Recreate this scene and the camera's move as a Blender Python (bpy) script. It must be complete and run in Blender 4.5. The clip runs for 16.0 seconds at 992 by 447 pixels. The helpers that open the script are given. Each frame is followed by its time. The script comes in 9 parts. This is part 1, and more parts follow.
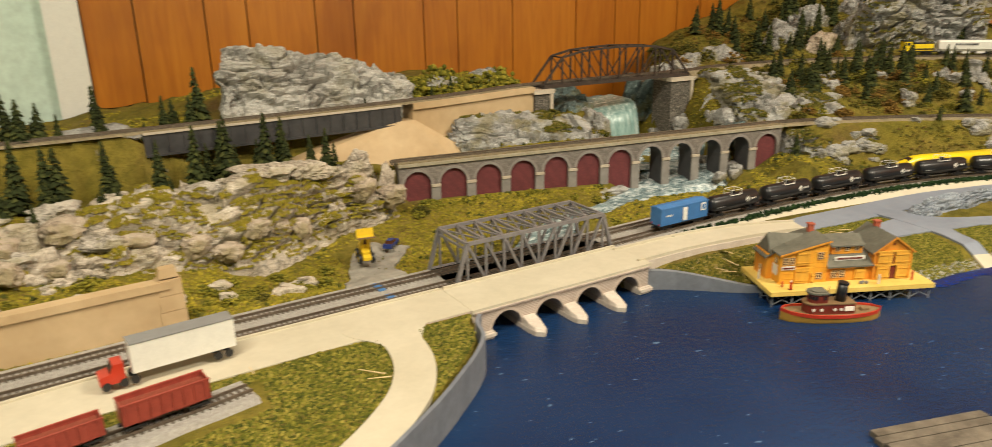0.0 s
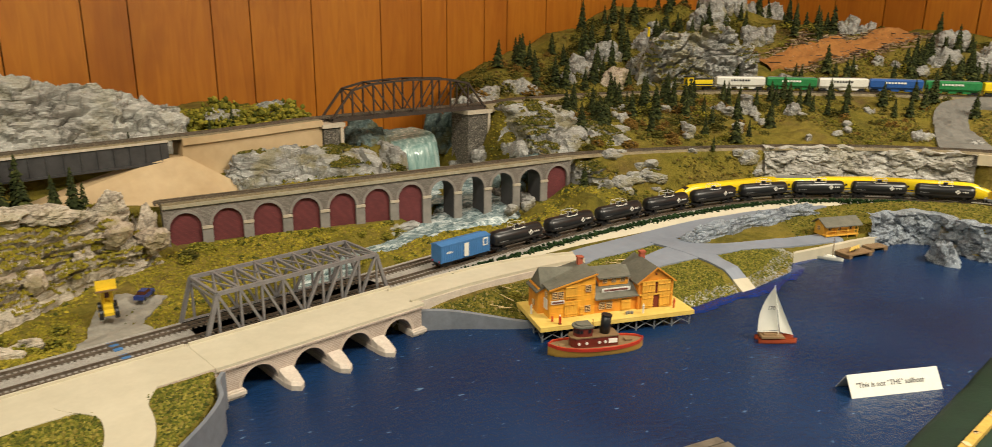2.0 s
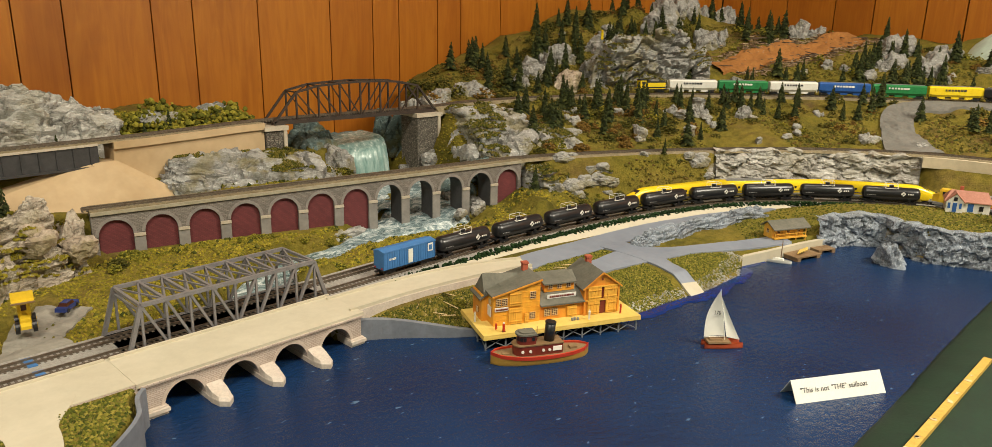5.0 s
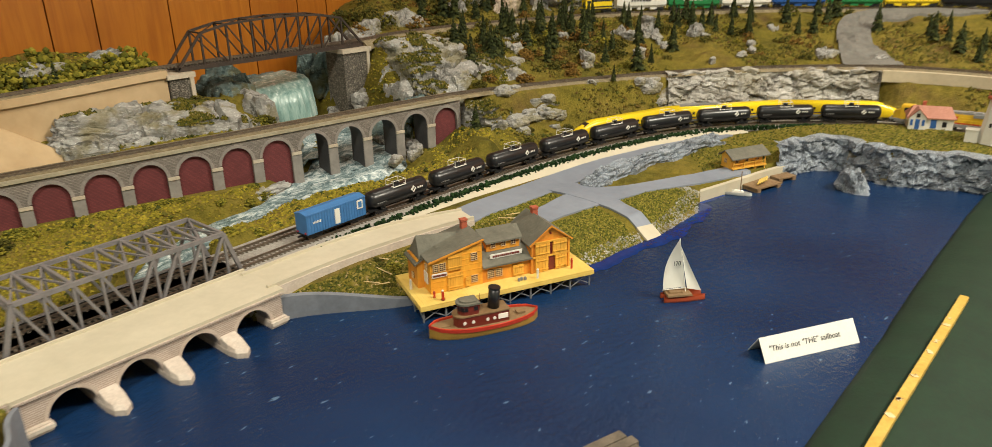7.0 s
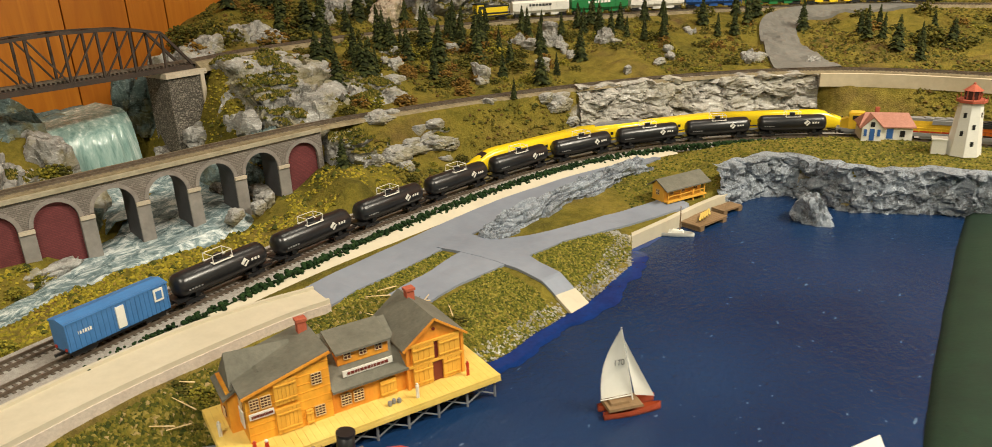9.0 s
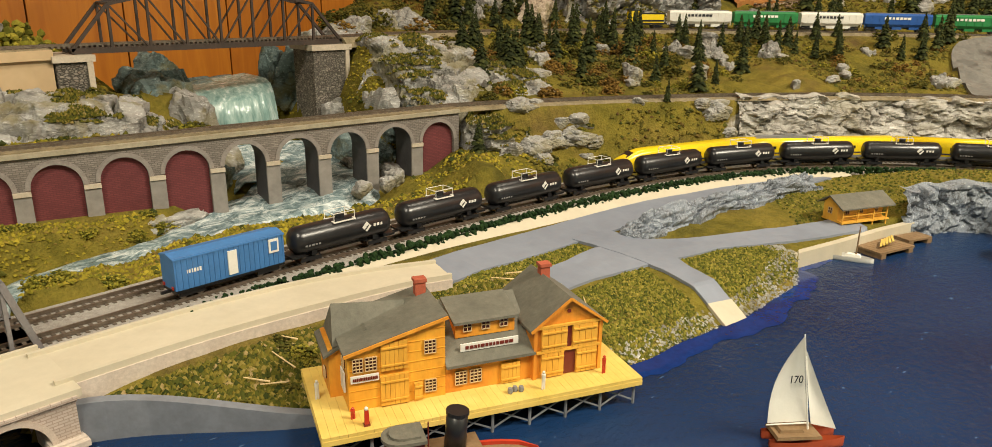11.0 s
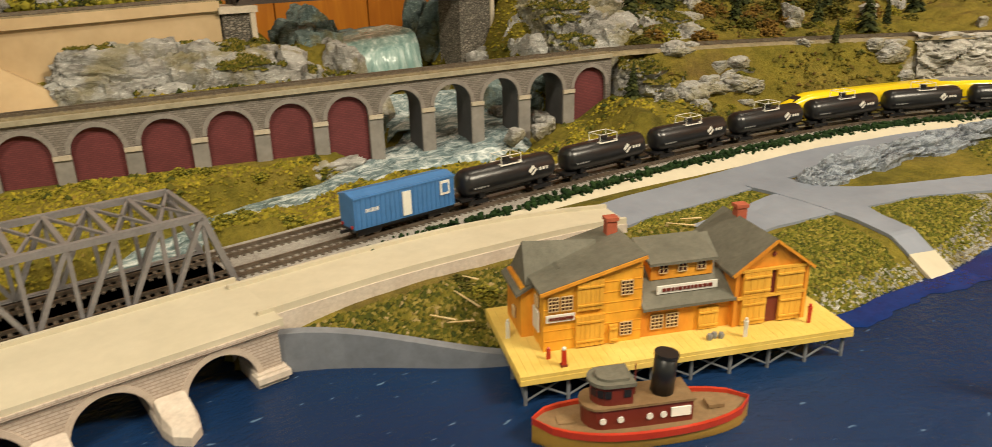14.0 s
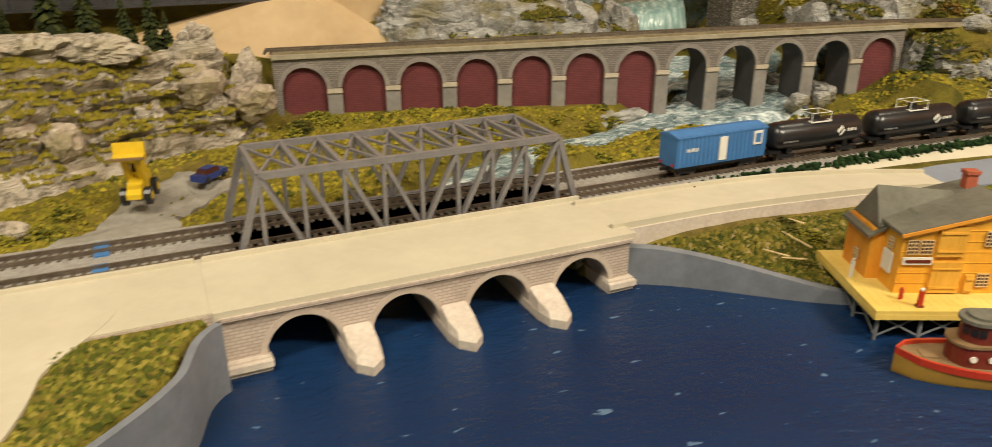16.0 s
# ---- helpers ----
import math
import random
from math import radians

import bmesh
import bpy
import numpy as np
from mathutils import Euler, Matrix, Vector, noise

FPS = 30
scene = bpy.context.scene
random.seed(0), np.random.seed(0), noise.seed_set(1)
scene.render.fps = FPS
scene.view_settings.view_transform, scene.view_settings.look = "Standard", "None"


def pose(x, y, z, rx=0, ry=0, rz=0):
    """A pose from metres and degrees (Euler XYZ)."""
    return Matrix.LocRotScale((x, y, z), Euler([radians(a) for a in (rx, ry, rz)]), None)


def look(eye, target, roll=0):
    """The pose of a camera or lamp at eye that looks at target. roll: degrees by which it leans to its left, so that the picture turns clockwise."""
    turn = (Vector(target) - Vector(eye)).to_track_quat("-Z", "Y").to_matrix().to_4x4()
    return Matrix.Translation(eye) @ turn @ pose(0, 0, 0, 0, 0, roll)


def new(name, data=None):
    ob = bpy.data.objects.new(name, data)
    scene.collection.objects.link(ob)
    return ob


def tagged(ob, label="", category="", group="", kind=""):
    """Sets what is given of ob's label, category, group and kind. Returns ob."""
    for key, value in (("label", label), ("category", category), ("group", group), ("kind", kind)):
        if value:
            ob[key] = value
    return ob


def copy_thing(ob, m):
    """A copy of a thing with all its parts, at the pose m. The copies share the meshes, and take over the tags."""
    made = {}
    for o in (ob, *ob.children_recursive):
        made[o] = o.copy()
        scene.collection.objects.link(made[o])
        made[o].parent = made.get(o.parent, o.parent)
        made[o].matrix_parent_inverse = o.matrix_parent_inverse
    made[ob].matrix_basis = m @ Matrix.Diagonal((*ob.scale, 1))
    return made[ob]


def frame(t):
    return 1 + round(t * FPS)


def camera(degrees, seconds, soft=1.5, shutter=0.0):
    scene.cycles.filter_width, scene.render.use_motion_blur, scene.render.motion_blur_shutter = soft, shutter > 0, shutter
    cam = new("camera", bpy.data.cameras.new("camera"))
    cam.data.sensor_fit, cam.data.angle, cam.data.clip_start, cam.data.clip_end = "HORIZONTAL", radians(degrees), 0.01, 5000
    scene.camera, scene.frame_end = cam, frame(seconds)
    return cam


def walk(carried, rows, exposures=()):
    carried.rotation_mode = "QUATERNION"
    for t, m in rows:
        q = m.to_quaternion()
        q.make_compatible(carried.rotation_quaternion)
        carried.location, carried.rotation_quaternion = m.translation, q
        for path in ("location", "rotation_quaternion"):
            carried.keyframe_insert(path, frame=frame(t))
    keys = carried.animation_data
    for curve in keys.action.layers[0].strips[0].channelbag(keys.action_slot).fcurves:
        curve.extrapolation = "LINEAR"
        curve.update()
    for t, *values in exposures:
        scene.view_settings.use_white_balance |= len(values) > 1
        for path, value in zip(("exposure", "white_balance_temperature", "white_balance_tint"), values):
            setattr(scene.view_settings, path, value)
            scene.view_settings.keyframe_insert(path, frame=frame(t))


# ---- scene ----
cam = camera(67.1, 16.0, soft=0.7, shutter=0.5)
PATH = [
    (0, (0.044, 0.012, 0.308), (0.908, 1.705, -0.313), -1.0),
    (0.5, (0.073, 0.014, 0.306), (1.066, 1.64, -0.303), 0.4),
    (1, (0.099, 0.006, 0.304), (1.19, 1.58, -0.271), 0.4),
    (1.5, (0.111, 0.001, 0.308), (1.264, 1.54, -0.243), 0.7),
    (2, (0.128, -0.004, 0.31), (1.341, 1.488, -0.24), 0.7),
    (2.5, (0.145, -0.009, 0.31), (1.41, 1.439, -0.241), 0.7),
    (3, (0.155, -0.012, 0.312), (1.462, 1.397, -0.241), 1.3),
    (3.5, (0.156, -0.014, 0.312), (1.476, 1.386, -0.233), 1.3),
    (4, (0.15, -0.011, 0.311), (1.439, 1.418, -0.232), 1.2),
    (4.2, (0.149, -0.008, 0.305), (1.435, 1.426, -0.232), 1.1),
    (6.3, (0.173, 0.014, 0.309), (1.496, 1.402, -0.261), 1.2),
    (6.5, (0.17, 0.024, 0.305), (1.524, 1.37, -0.293), 0.8),
    (7, (0.229, 0.047, 0.309), (1.556, 1.352, -0.423), -1.1),
    (7.5, (0.345, 0.058, 0.305), (1.551, 1.462, -0.453), -1.1),
    (8, (0.43, 0.083, 0.29), (1.616, 1.496, -0.48), -0.2),
    (8.5, (0.436, 0.131, 0.27), (1.786, 1.418, -0.453), 0.1),
    (9, (0.41, 0.17, 0.271), (1.9, 1.31, -0.424), -2.2),
    (9.5, (0.44, 0.193, 0.255), (1.822, 1.45, -0.458), -3.6),
    (10, (0.436, 0.21, 0.233), (1.776, 1.583, -0.333), 1.2),
    (10.2, (0.433, 0.211, 0.225), (1.756, 1.601, -0.339), 1.3),
    (12.3, (0.444, 0.235, 0.206), (1.709, 1.635, -0.457), 0.2),
    (12.5, (0.44, 0.239, 0.205), (1.678, 1.66, -0.464), -0.1),
    (13, (0.428, 0.247, 0.205), (1.583, 1.731, -0.477), -1.4),
    (13.5, (0.423, 0.249, 0.2), (1.532, 1.768, -0.482), -1.6),
    (14, (0.412, 0.252, 0.194), (1.47, 1.802, -0.498), -1.4),
    (14.5, (0.392, 0.257, 0.192), (1.361, 1.856, -0.518), -1.2),
    (15, (0.372, 0.259, 0.188), (1.25, 1.904, -0.534), -1.1),
    (15.5, (0.34, 0.261, 0.185), (1.098, 1.965, -0.537), -1.1),
    (16, (0.311, 0.26, 0.179), (0.967, 2.001, -0.554), -0.1),
]
walk(cam, [(t, look(eye, target, roll)) for t, eye, target, roll in PATH],
     [(0, 0.1, 6400, 10), (0.5, -0.02, 6300, 10), (1.5, -0.05, 6250, 10), (4.2, -0.03, 6250, 10), (6.5, -0.02, 6050, 9), (8, -0.02, 6200, 10), (9.5, 0.06, 6250, 10), (10.5, 0.08, 6300, 10), (12.5, 0.02, 6550, 10), (14, -0.02, 6600, 10), (16, 0.0, 6500, 10)])


# ---- light ----
world = bpy.data.worlds.new("room_air")
scene.world = world
world.use_nodes = True
world.node_tree.nodes["Background"].inputs[0].default_value = (1.0, 0.9, 0.75, 1)
world.node_tree.nodes["Background"].inputs[1].default_value = 0.05


def ceiling_lamp(x, y, power, size):
    lamp = bpy.data.lights.new("ceiling_lamp", "AREA")
    lamp.energy, lamp.color, lamp.shape, lamp.size, lamp.size_y = power, (1.0, 0.89, 0.685), "RECTANGLE", size, size * 0.35
    ob = new("ceiling_lamp", lamp)
    ob.matrix_basis = pose(x, y, 1.43)


ceiling_lamp(1.35, -0.75, 60, 0.8)
ceiling_lamp(-0.35, -0.1, 32, 0.9)
ceiling_lamp(1.5, 0.6, 6, 0.6)
# ---- materials ----
def nodes_of(name):
    m = bpy.data.materials.new(name)
    m.use_nodes = True
    nt = m.node_tree
    return m, nt, nt.nodes["Principled BSDF"]


def ramp(nt, fac, stops, kind="LINEAR"):
    r = nt.nodes.new("ShaderNodeValToRGB")
    r.color_ramp.interpolation = kind
    el = r.color_ramp.elements
    while len(el) < len(stops):
        el.new(0.5)
    for e, (p, c) in zip(el, stops):
        e.position, e.color = p, (*c, 1)
    nt.links.new(fac, r.inputs[0])
    return r.outputs[0]


def noise_tex(nt, scale, detail=4, rough=0.6, stretch=(1, 1, 1), vec=None, dist=0.0):
    n = nt.nodes.new("ShaderNodeTexNoise")
    n.inputs["Scale"].default_value, n.inputs["Detail"].default_value, n.inputs["Roughness"].default_value = scale, detail, rough
    n.inputs["Distortion"].default_value = dist
    mp = nt.nodes.new("ShaderNodeMapping")
    mp.inputs["Scale"].default_value = stretch
    if vec is None:
        co = nt.nodes.new("ShaderNodeTexCoord")
        vec = co.outputs["Object"]
    nt.links.new(vec, mp.inputs[0])
    nt.links.new(mp.outputs[0], n.inputs["Vector"])
    return n.outputs[0]


def mixc(nt, fac, a, b, mode="MIX"):
    m = nt.nodes.new("ShaderNodeMix")
    m.data_type, m.blend_type = "RGBA", mode
    for sock, val in ((m.inputs[0], fac), (m.inputs[6], a), (m.inputs[7], b)):
        if isinstance(val, (int, float)):
            sock.default_value = val
        elif isinstance(val, tuple):
            sock.default_value = (*val, 1)
        else:
            nt.links.new(val, sock)
    return m.outputs[2]


def bump(nt, bsdf, height, strength=0.4, distance=0.002):
    b = nt.nodes.new("ShaderNodeBump")
    b.inputs["Strength"].default_value, b.inputs["Distance"].default_value = strength, distance
    nt.links.new(height, b.inputs["Height"])
    nt.links.new(b.outputs[0], bsdf.inputs["Normal"])


def varied(name, c1, c2, scale=60, rough=0.6, metal=0.0, relief=0.25, dist=0.0006, stretch=(1, 1, 1), spread=0.0, fine=6.0, gloss=0.0, fleck=0.35):
    """A surface that varies between two colours at two scales, with fine relief; spread varies it from piece to piece."""
    m, nt, p = nodes_of(name)
    n1 = noise_tex(nt, scale, 5, 0.65, stretch)
    n2 = noise_tex(nt, scale * fine, 3, 0.7, stretch)
    c = ramp(nt, n1, ((0.3, c1), (0.7, c2)))
    c = mixc(nt, fleck, c, ramp(nt, n2, ((0.3, (0.35, 0.35, 0.35)), (0.7, (1, 1, 1)))), "MULTIPLY")
    if spread:
        oi = nt.nodes.new("ShaderNodeObjectInfo")
        c = mixc(nt, spread, c, ramp(nt, oi.outputs["Random"], ((0.0, (0.35, 0.35, 0.35)), (1.0, (1, 1, 1)))), "MULTIPLY")
    nt.links.new(c, p.inputs["Base Color"])
    p.inputs["Roughness"].default_value, p.inputs["Metallic"].default_value = rough, metal
    if gloss:
        p.inputs["Coat Weight"].default_value = gloss
        p.inputs["Coat Roughness"].default_value = 0.25
    bump(nt, p, n2, relief, dist)
    return m


def island_mat(name, stops, rough=0.9):
    m, nt, p = nodes_of(name)
    g = nt.nodes.new("ShaderNodeNewGeometry")
    c = ramp(nt, g.outputs["Random Per Island"], stops)
    oi = nt.nodes.new("ShaderNodeObjectInfo")
    c = mixc(nt, 0.45, c, ramp(nt, oi.outputs["Random"], ((0, (0.4, 0.42, 0.4)), (1, (1, 1, 0.95)))), "MULTIPLY")
    nt.links.new(c, p.inputs["Base Color"])
    p.inputs["Roughness"].default_value = rough
    p.inputs["Specular IOR Level"].default_value = 0.2
    return m


def terrain_mat():
    m, nt, p = nodes_of("ground_foam_and_rock")
    n1 = noise_tex(nt, 9, 5, 0.6)
    n2 = noise_tex(nt, 70, 4, 0.7)
    n3 = noise_tex(nt, 420, 3, 0.7)
    grass = ramp(nt, n1, ((0.3, (0.12, 0.108, 0.02)), (0.45, (0.23, 0.19, 0.028)), (0.58, (0.27, 0.21, 0.04)), (0.72, (0.16, 0.105, 0.04))))
    grass = mixc(nt, 0.6, grass, ramp(nt, n2, ((0.35, (0.3, 0.33, 0.15)), (0.65, (1, 0.95, 0.8)))), "MULTIPLY")
    strata = noise_tex(nt, 30, 6, 0.7, (1, 1, 4.5), dist=0.6)
    rock = ramp(nt, strata, ((0.25, (0.1, 0.085, 0.065)), (0.42, (0.36, 0.32, 0.27)), (0.6, (0.55, 0.52, 0.47)), (0.75, (0.66, 0.64, 0.6))))
    g = nt.nodes.new("ShaderNodeNewGeometry")
    sep = nt.nodes.new("ShaderNodeSeparateXYZ")
    nt.links.new(g.outputs["Normal"], sep.inputs[0])
    ad = nt.nodes.new("ShaderNodeMath")
    ad.operation = "MULTIPLY_ADD"
    nt.links.new(n2, ad.inputs[0])
    ad.inputs[1].default_value = 0.55
    nt.links.new(sep.outputs[2], ad.inputs[2])
    f = ramp(nt, ad.outputs[0], ((0.42, (1, 1, 1)), (0.54, (0, 0, 0))))
    c = mixc(nt, f, grass, rock)
    c = mixc(nt, 0.4, c, ramp(nt, n3, ((0.3, (0.4, 0.4, 0.4)), (0.7, (1, 1, 1)))), "MULTIPLY")
    nt.links.new(c, p.inputs["Base Color"])
    p.inputs["Roughness"].default_value = 0.9
    p.inputs["Specular IOR Level"].default_value = 0.2
    add = nt.nodes.new("ShaderNodeMath")
    nt.links.new(n2, add.inputs[0])
    nt.links.new(n3, add.inputs[1])
    bump(nt, p, add.outputs[0], 0.9, 0.003)
    return m


def rock_mat(name, dark, mid, light, scale=55, stretch=(1, 1, 2.5), moss=0.6):
    """Painted plaster rock: dark wash, mid tone and dry-brushed pale flecks."""
    m, nt, p = nodes_of(name)
    s = noise_tex(nt, scale, 7, 0.75, stretch, dist=0.5)
    f = noise_tex(nt, scale * 5, 4, 0.75, stretch)
    w = noise_tex(nt, scale * 0.35, 4, 0.6)
    c = ramp(nt, s, ((0.3, dark), (0.42, mid), (0.6, mid), (0.72, light)))
    c = mixc(nt, 0.22, c, ramp(nt, f, ((0.36, (0.25, 0.25, 0.26)), (0.5, (0.8, 0.8, 0.8)), (0.62, (1, 1, 1)))), "MULTIPLY")
    c = mixc(nt, ramp(nt, f, ((0.58, (0, 0, 0)), (0.66, (0.75, 0.75, 0.75)))), c, light)
    c = mixc(nt, 0.5, c, ramp(nt, w, ((0.32, (0.42, 0.38, 0.34)), (0.62, (1, 1, 1)))), "MULTIPLY")
    crack = nt.nodes.new("ShaderNodeTexVoronoi")
    crack.feature, crack.inputs["Scale"].default_value = "DISTANCE_TO_EDGE", scale * 0.5
    co = nt.nodes.new("ShaderNodeTexCoord")
    mp = nt.nodes.new("ShaderNodeMapping")
    mp.inputs["Scale"].default_value = (0.8, 0.8, 1.6)
    wob = nt.nodes.new("ShaderNodeMix")
    wob.data_type, wob.inputs[0].default_value = "RGBA", 0.03
    nz = nt.nodes.new("ShaderNodeTexNoise")
    nz.inputs["Scale"].default_value = scale * 2.5
    nt.links.new(co.outputs["Object"], nz.inputs["Vector"])
    nt.links.new(co.outputs["Object"], wob.inputs[6])
    nt.links.new(nz.outputs["Color"], wob.inputs[7])
    nt.links.new(wob.outputs[2], mp.inputs["Vector"])
    nt.links.new(mp.outputs["Vector"], crack.inputs["Vector"])
    c = mixc(nt, 0.75, c, ramp(nt, crack.outputs["Distance"], ((0.0, (0.25, 0.24, 0.22)), (0.035, (0.7, 0.69, 0.68)), (0.1, (1, 1, 1)))), "MULTIPLY")
    stain = noise_tex(nt, 21, 5, 0.65)
    c = mixc(nt, ramp(nt, stain, ((0.5, (0, 0, 0)), (0.6, (moss, moss, moss)))), c, (0.2, 0.165, 0.05))
    nt.links.new(c, p.inputs["Base Color"])
    p.inputs["Roughness"].default_value = 0.8
    p.inputs["Specular IOR Level"].default_value = 0.3
    add = nt.nodes.new("ShaderNodeMath")
    nt.links.new(s, add.inputs[0])
    nt.links.new(f, add.inputs[1])
    bump(nt, p, add.outputs[0], 0.9, 0.003)
    return m


def water_mat():
    m, nt, p = nodes_of("painted_blue_water")
    n1 = noise_tex(nt, 5, 3, 0.5)
    c = ramp(nt, n1, ((0.3, (0.0045, 0.017, 0.058)), (0.7, (0.01, 0.034, 0.1))))
    # pale dabs in the base colour, for whitecaps and for sparkle
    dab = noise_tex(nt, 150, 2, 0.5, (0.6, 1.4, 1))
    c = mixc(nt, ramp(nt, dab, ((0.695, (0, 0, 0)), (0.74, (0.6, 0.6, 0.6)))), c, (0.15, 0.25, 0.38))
    nt.links.new(c, p.inputs["Base Color"])
    p.inputs["Roughness"].default_value = 0.16
    p.inputs["IOR"].default_value = 1.32
    w = noise_tex(nt, 110, 5, 0.65, (1, 1.5, 1))
    bump(nt, p, w, 0.45, 0.003)
    return m


def stream_mat():
    m, nt, p = nodes_of("foaming_stream_resin")
    s = noise_tex(nt, 60, 7, 0.75, (0.8, 1.3, 1), dist=1.2)
    c = ramp(nt, s, ((0.34, (0.06, 0.1, 0.11)), (0.48, (0.21, 0.29, 0.31)), (0.62, (0.74, 0.8, 0.8))))
    nt.links.new(c, p.inputs["Base Color"])
    p.inputs["Roughness"].default_value = 0.22
    bump(nt, p, s, 0.7, 0.003)
    return m


def falls_mat():
    m, nt, p = nodes_of("waterfall_resin")
    s = noise_tex(nt, 130, 4, 0.6, (1, 1, 0.08))
    c = ramp(nt, s, ((0.35, (0.18, 0.31, 0.29)), (0.55, (0.36, 0.5, 0.47)), (0.7, (0.74, 0.82, 0.8))))
    nt.links.new(c, p.inputs["Base Color"])
    p.inputs["Roughness"].default_value = 0.2
    bump(nt, p, s, 0.6, 0.003)
    return m


def brick_mat(name, c1, c2, mortar, width, height, rough=0.8, axis="XZ", gap=0.0005):
    """Coursed masonry too small to pick apart, laid in the wall's own plane."""
    m, nt, p = nodes_of(name)
    b = nt.nodes.new("ShaderNodeTexBrick")
    b.inputs["Scale"].default_value = 1.0
    b.inputs["Brick Width"].default_value, b.inputs["Row Height"].default_value, b.inputs["Mortar Size"].default_value = width, height, gap
    b.inputs["Color1"].default_value, b.inputs["Color2"].default_value, b.inputs["Mortar"].default_value = (*c1, 1), (*c2, 1), (*mortar, 1)
    co = nt.nodes.new("ShaderNodeTexCoord")
    sep, com = nt.nodes.new("ShaderNodeSeparateXYZ"), nt.nodes.new("ShaderNodeCombineXYZ")
    nt.links.new(co.outputs["Object"], sep.inputs[0])
    if axis == "XZ":
        nt.links.new(sep.outputs[0], com.inputs[0])
    else:
        ad = nt.nodes.new("ShaderNodeMath")
        nt.links.new(sep.outputs[0], ad.inputs[0])
        nt.links.new(sep.outputs[1], ad.inputs[1])
        nt.links.new(ad.outputs[0], com.inputs[0])
    nt.links.new(sep.outputs[2], com.inputs[1])
    nt.links.new(com.outputs[0], b.inputs["Vector"])
    n = noise_tex(nt, 35, 5, 0.65)
    c = mixc(nt, 0.5, b.outputs["Color"], ramp(nt, n, ((0.3, (0.4, 0.4, 0.4)), (0.7, (1, 1, 1)))), "MULTIPLY")
    nt.links.new(c, p.inputs["Base Color"])
    p.inputs["Roughness"].default_value = rough
    bump(nt, p, b.outputs["Fac"], -0.5, 0.0008)
    return m


def rubble_mat(name, c1, c2, joint, scale):
    """Irregular rubble masonry."""
    m, nt, p = nodes_of(name)
    out = []
    co = nt.nodes.new("ShaderNodeTexCoord")
    mp = nt.nodes.new("ShaderNodeMapping")
    mp.inputs["Scale"].default_value = (1, 1, 1.9)
    nt.links.new(co.outputs["Object"], mp.inputs["Vector"])
    for feature in ("F1", "DISTANCE_TO_EDGE"):
        v = nt.nodes.new("ShaderNodeTexVoronoi")
        v.feature = feature
        v.inputs["Scale"].default_value = scale
        nt.links.new(mp.outputs[0], v.inputs["Vector"])
        out.append(v)
    sep = nt.nodes.new("ShaderNodeSeparateColor")
    nt.links.new(out[0].outputs["Color"], sep.inputs[0])
    c = ramp(nt, sep.outputs[0], ((0, c1), (1, c2)))
    e = ramp(nt, out[1].outputs["Distance"], ((0.04, (0, 0, 0)), (0.16, (1, 1, 1))))
    c = mixc(nt, e, joint, c)
    n = noise_tex(nt, 60, 5, 0.7)
    c = mixc(nt, 0.5, c, ramp(nt, n, ((0.3, (0.4, 0.4, 0.4)), (0.7, (1, 1, 1)))), "MULTIPLY")
    nt.links.new(c, p.inputs["Base Color"])
    p.inputs["Roughness"].default_value = 0.85
    bump(nt, p, e, 0.8, 0.0015)
    return m


def plank_mat():
    m, nt, p = nodes_of("varnished_orange_pine")
    g = noise_tex(nt, 10, 6, 0.6, (6, 6, 0.5), dist=1.5)
    blot = noise_tex(nt, 5.5, 4, 0.55, (1, 1, 0.7))
    c = ramp(nt, g, ((0.3, (0.39, 0.125, 0.01)), (0.55, (0.47, 0.165, 0.013)), (0.75, (0.52, 0.2, 0.018))))
    c = mixc(nt, 0.5, c, ramp(nt, blot, ((0.3, (0.5, 0.38, 0.24)), (0.5, (0.95, 0.93, 0.85)), (0.68, (1, 1, 1)))), "MULTIPLY")
    oi = nt.nodes.new("ShaderNodeObjectInfo")
    c = mixc(nt, 0.4, c, ramp(nt, oi.outputs["Random"], ((0, (0.62, 0.46, 0.36)), (0.5, (0.85, 0.8, 0.75)), (1, (1, 1, 1)))), "MULTIPLY")
    nt.links.new(c, p.inputs["Base Color"])
    p.inputs["Roughness"].default_value = 0.38
    bump(nt, p, g, 0.15, 0.001)
    return m


def paint(name, c, rough=0.4, metal=0.0, wear=0.8):
    return varied(name, tuple(v * wear for v in c), c, 90, rough, metal, 0.12, 0.0003, fleck=0.14)


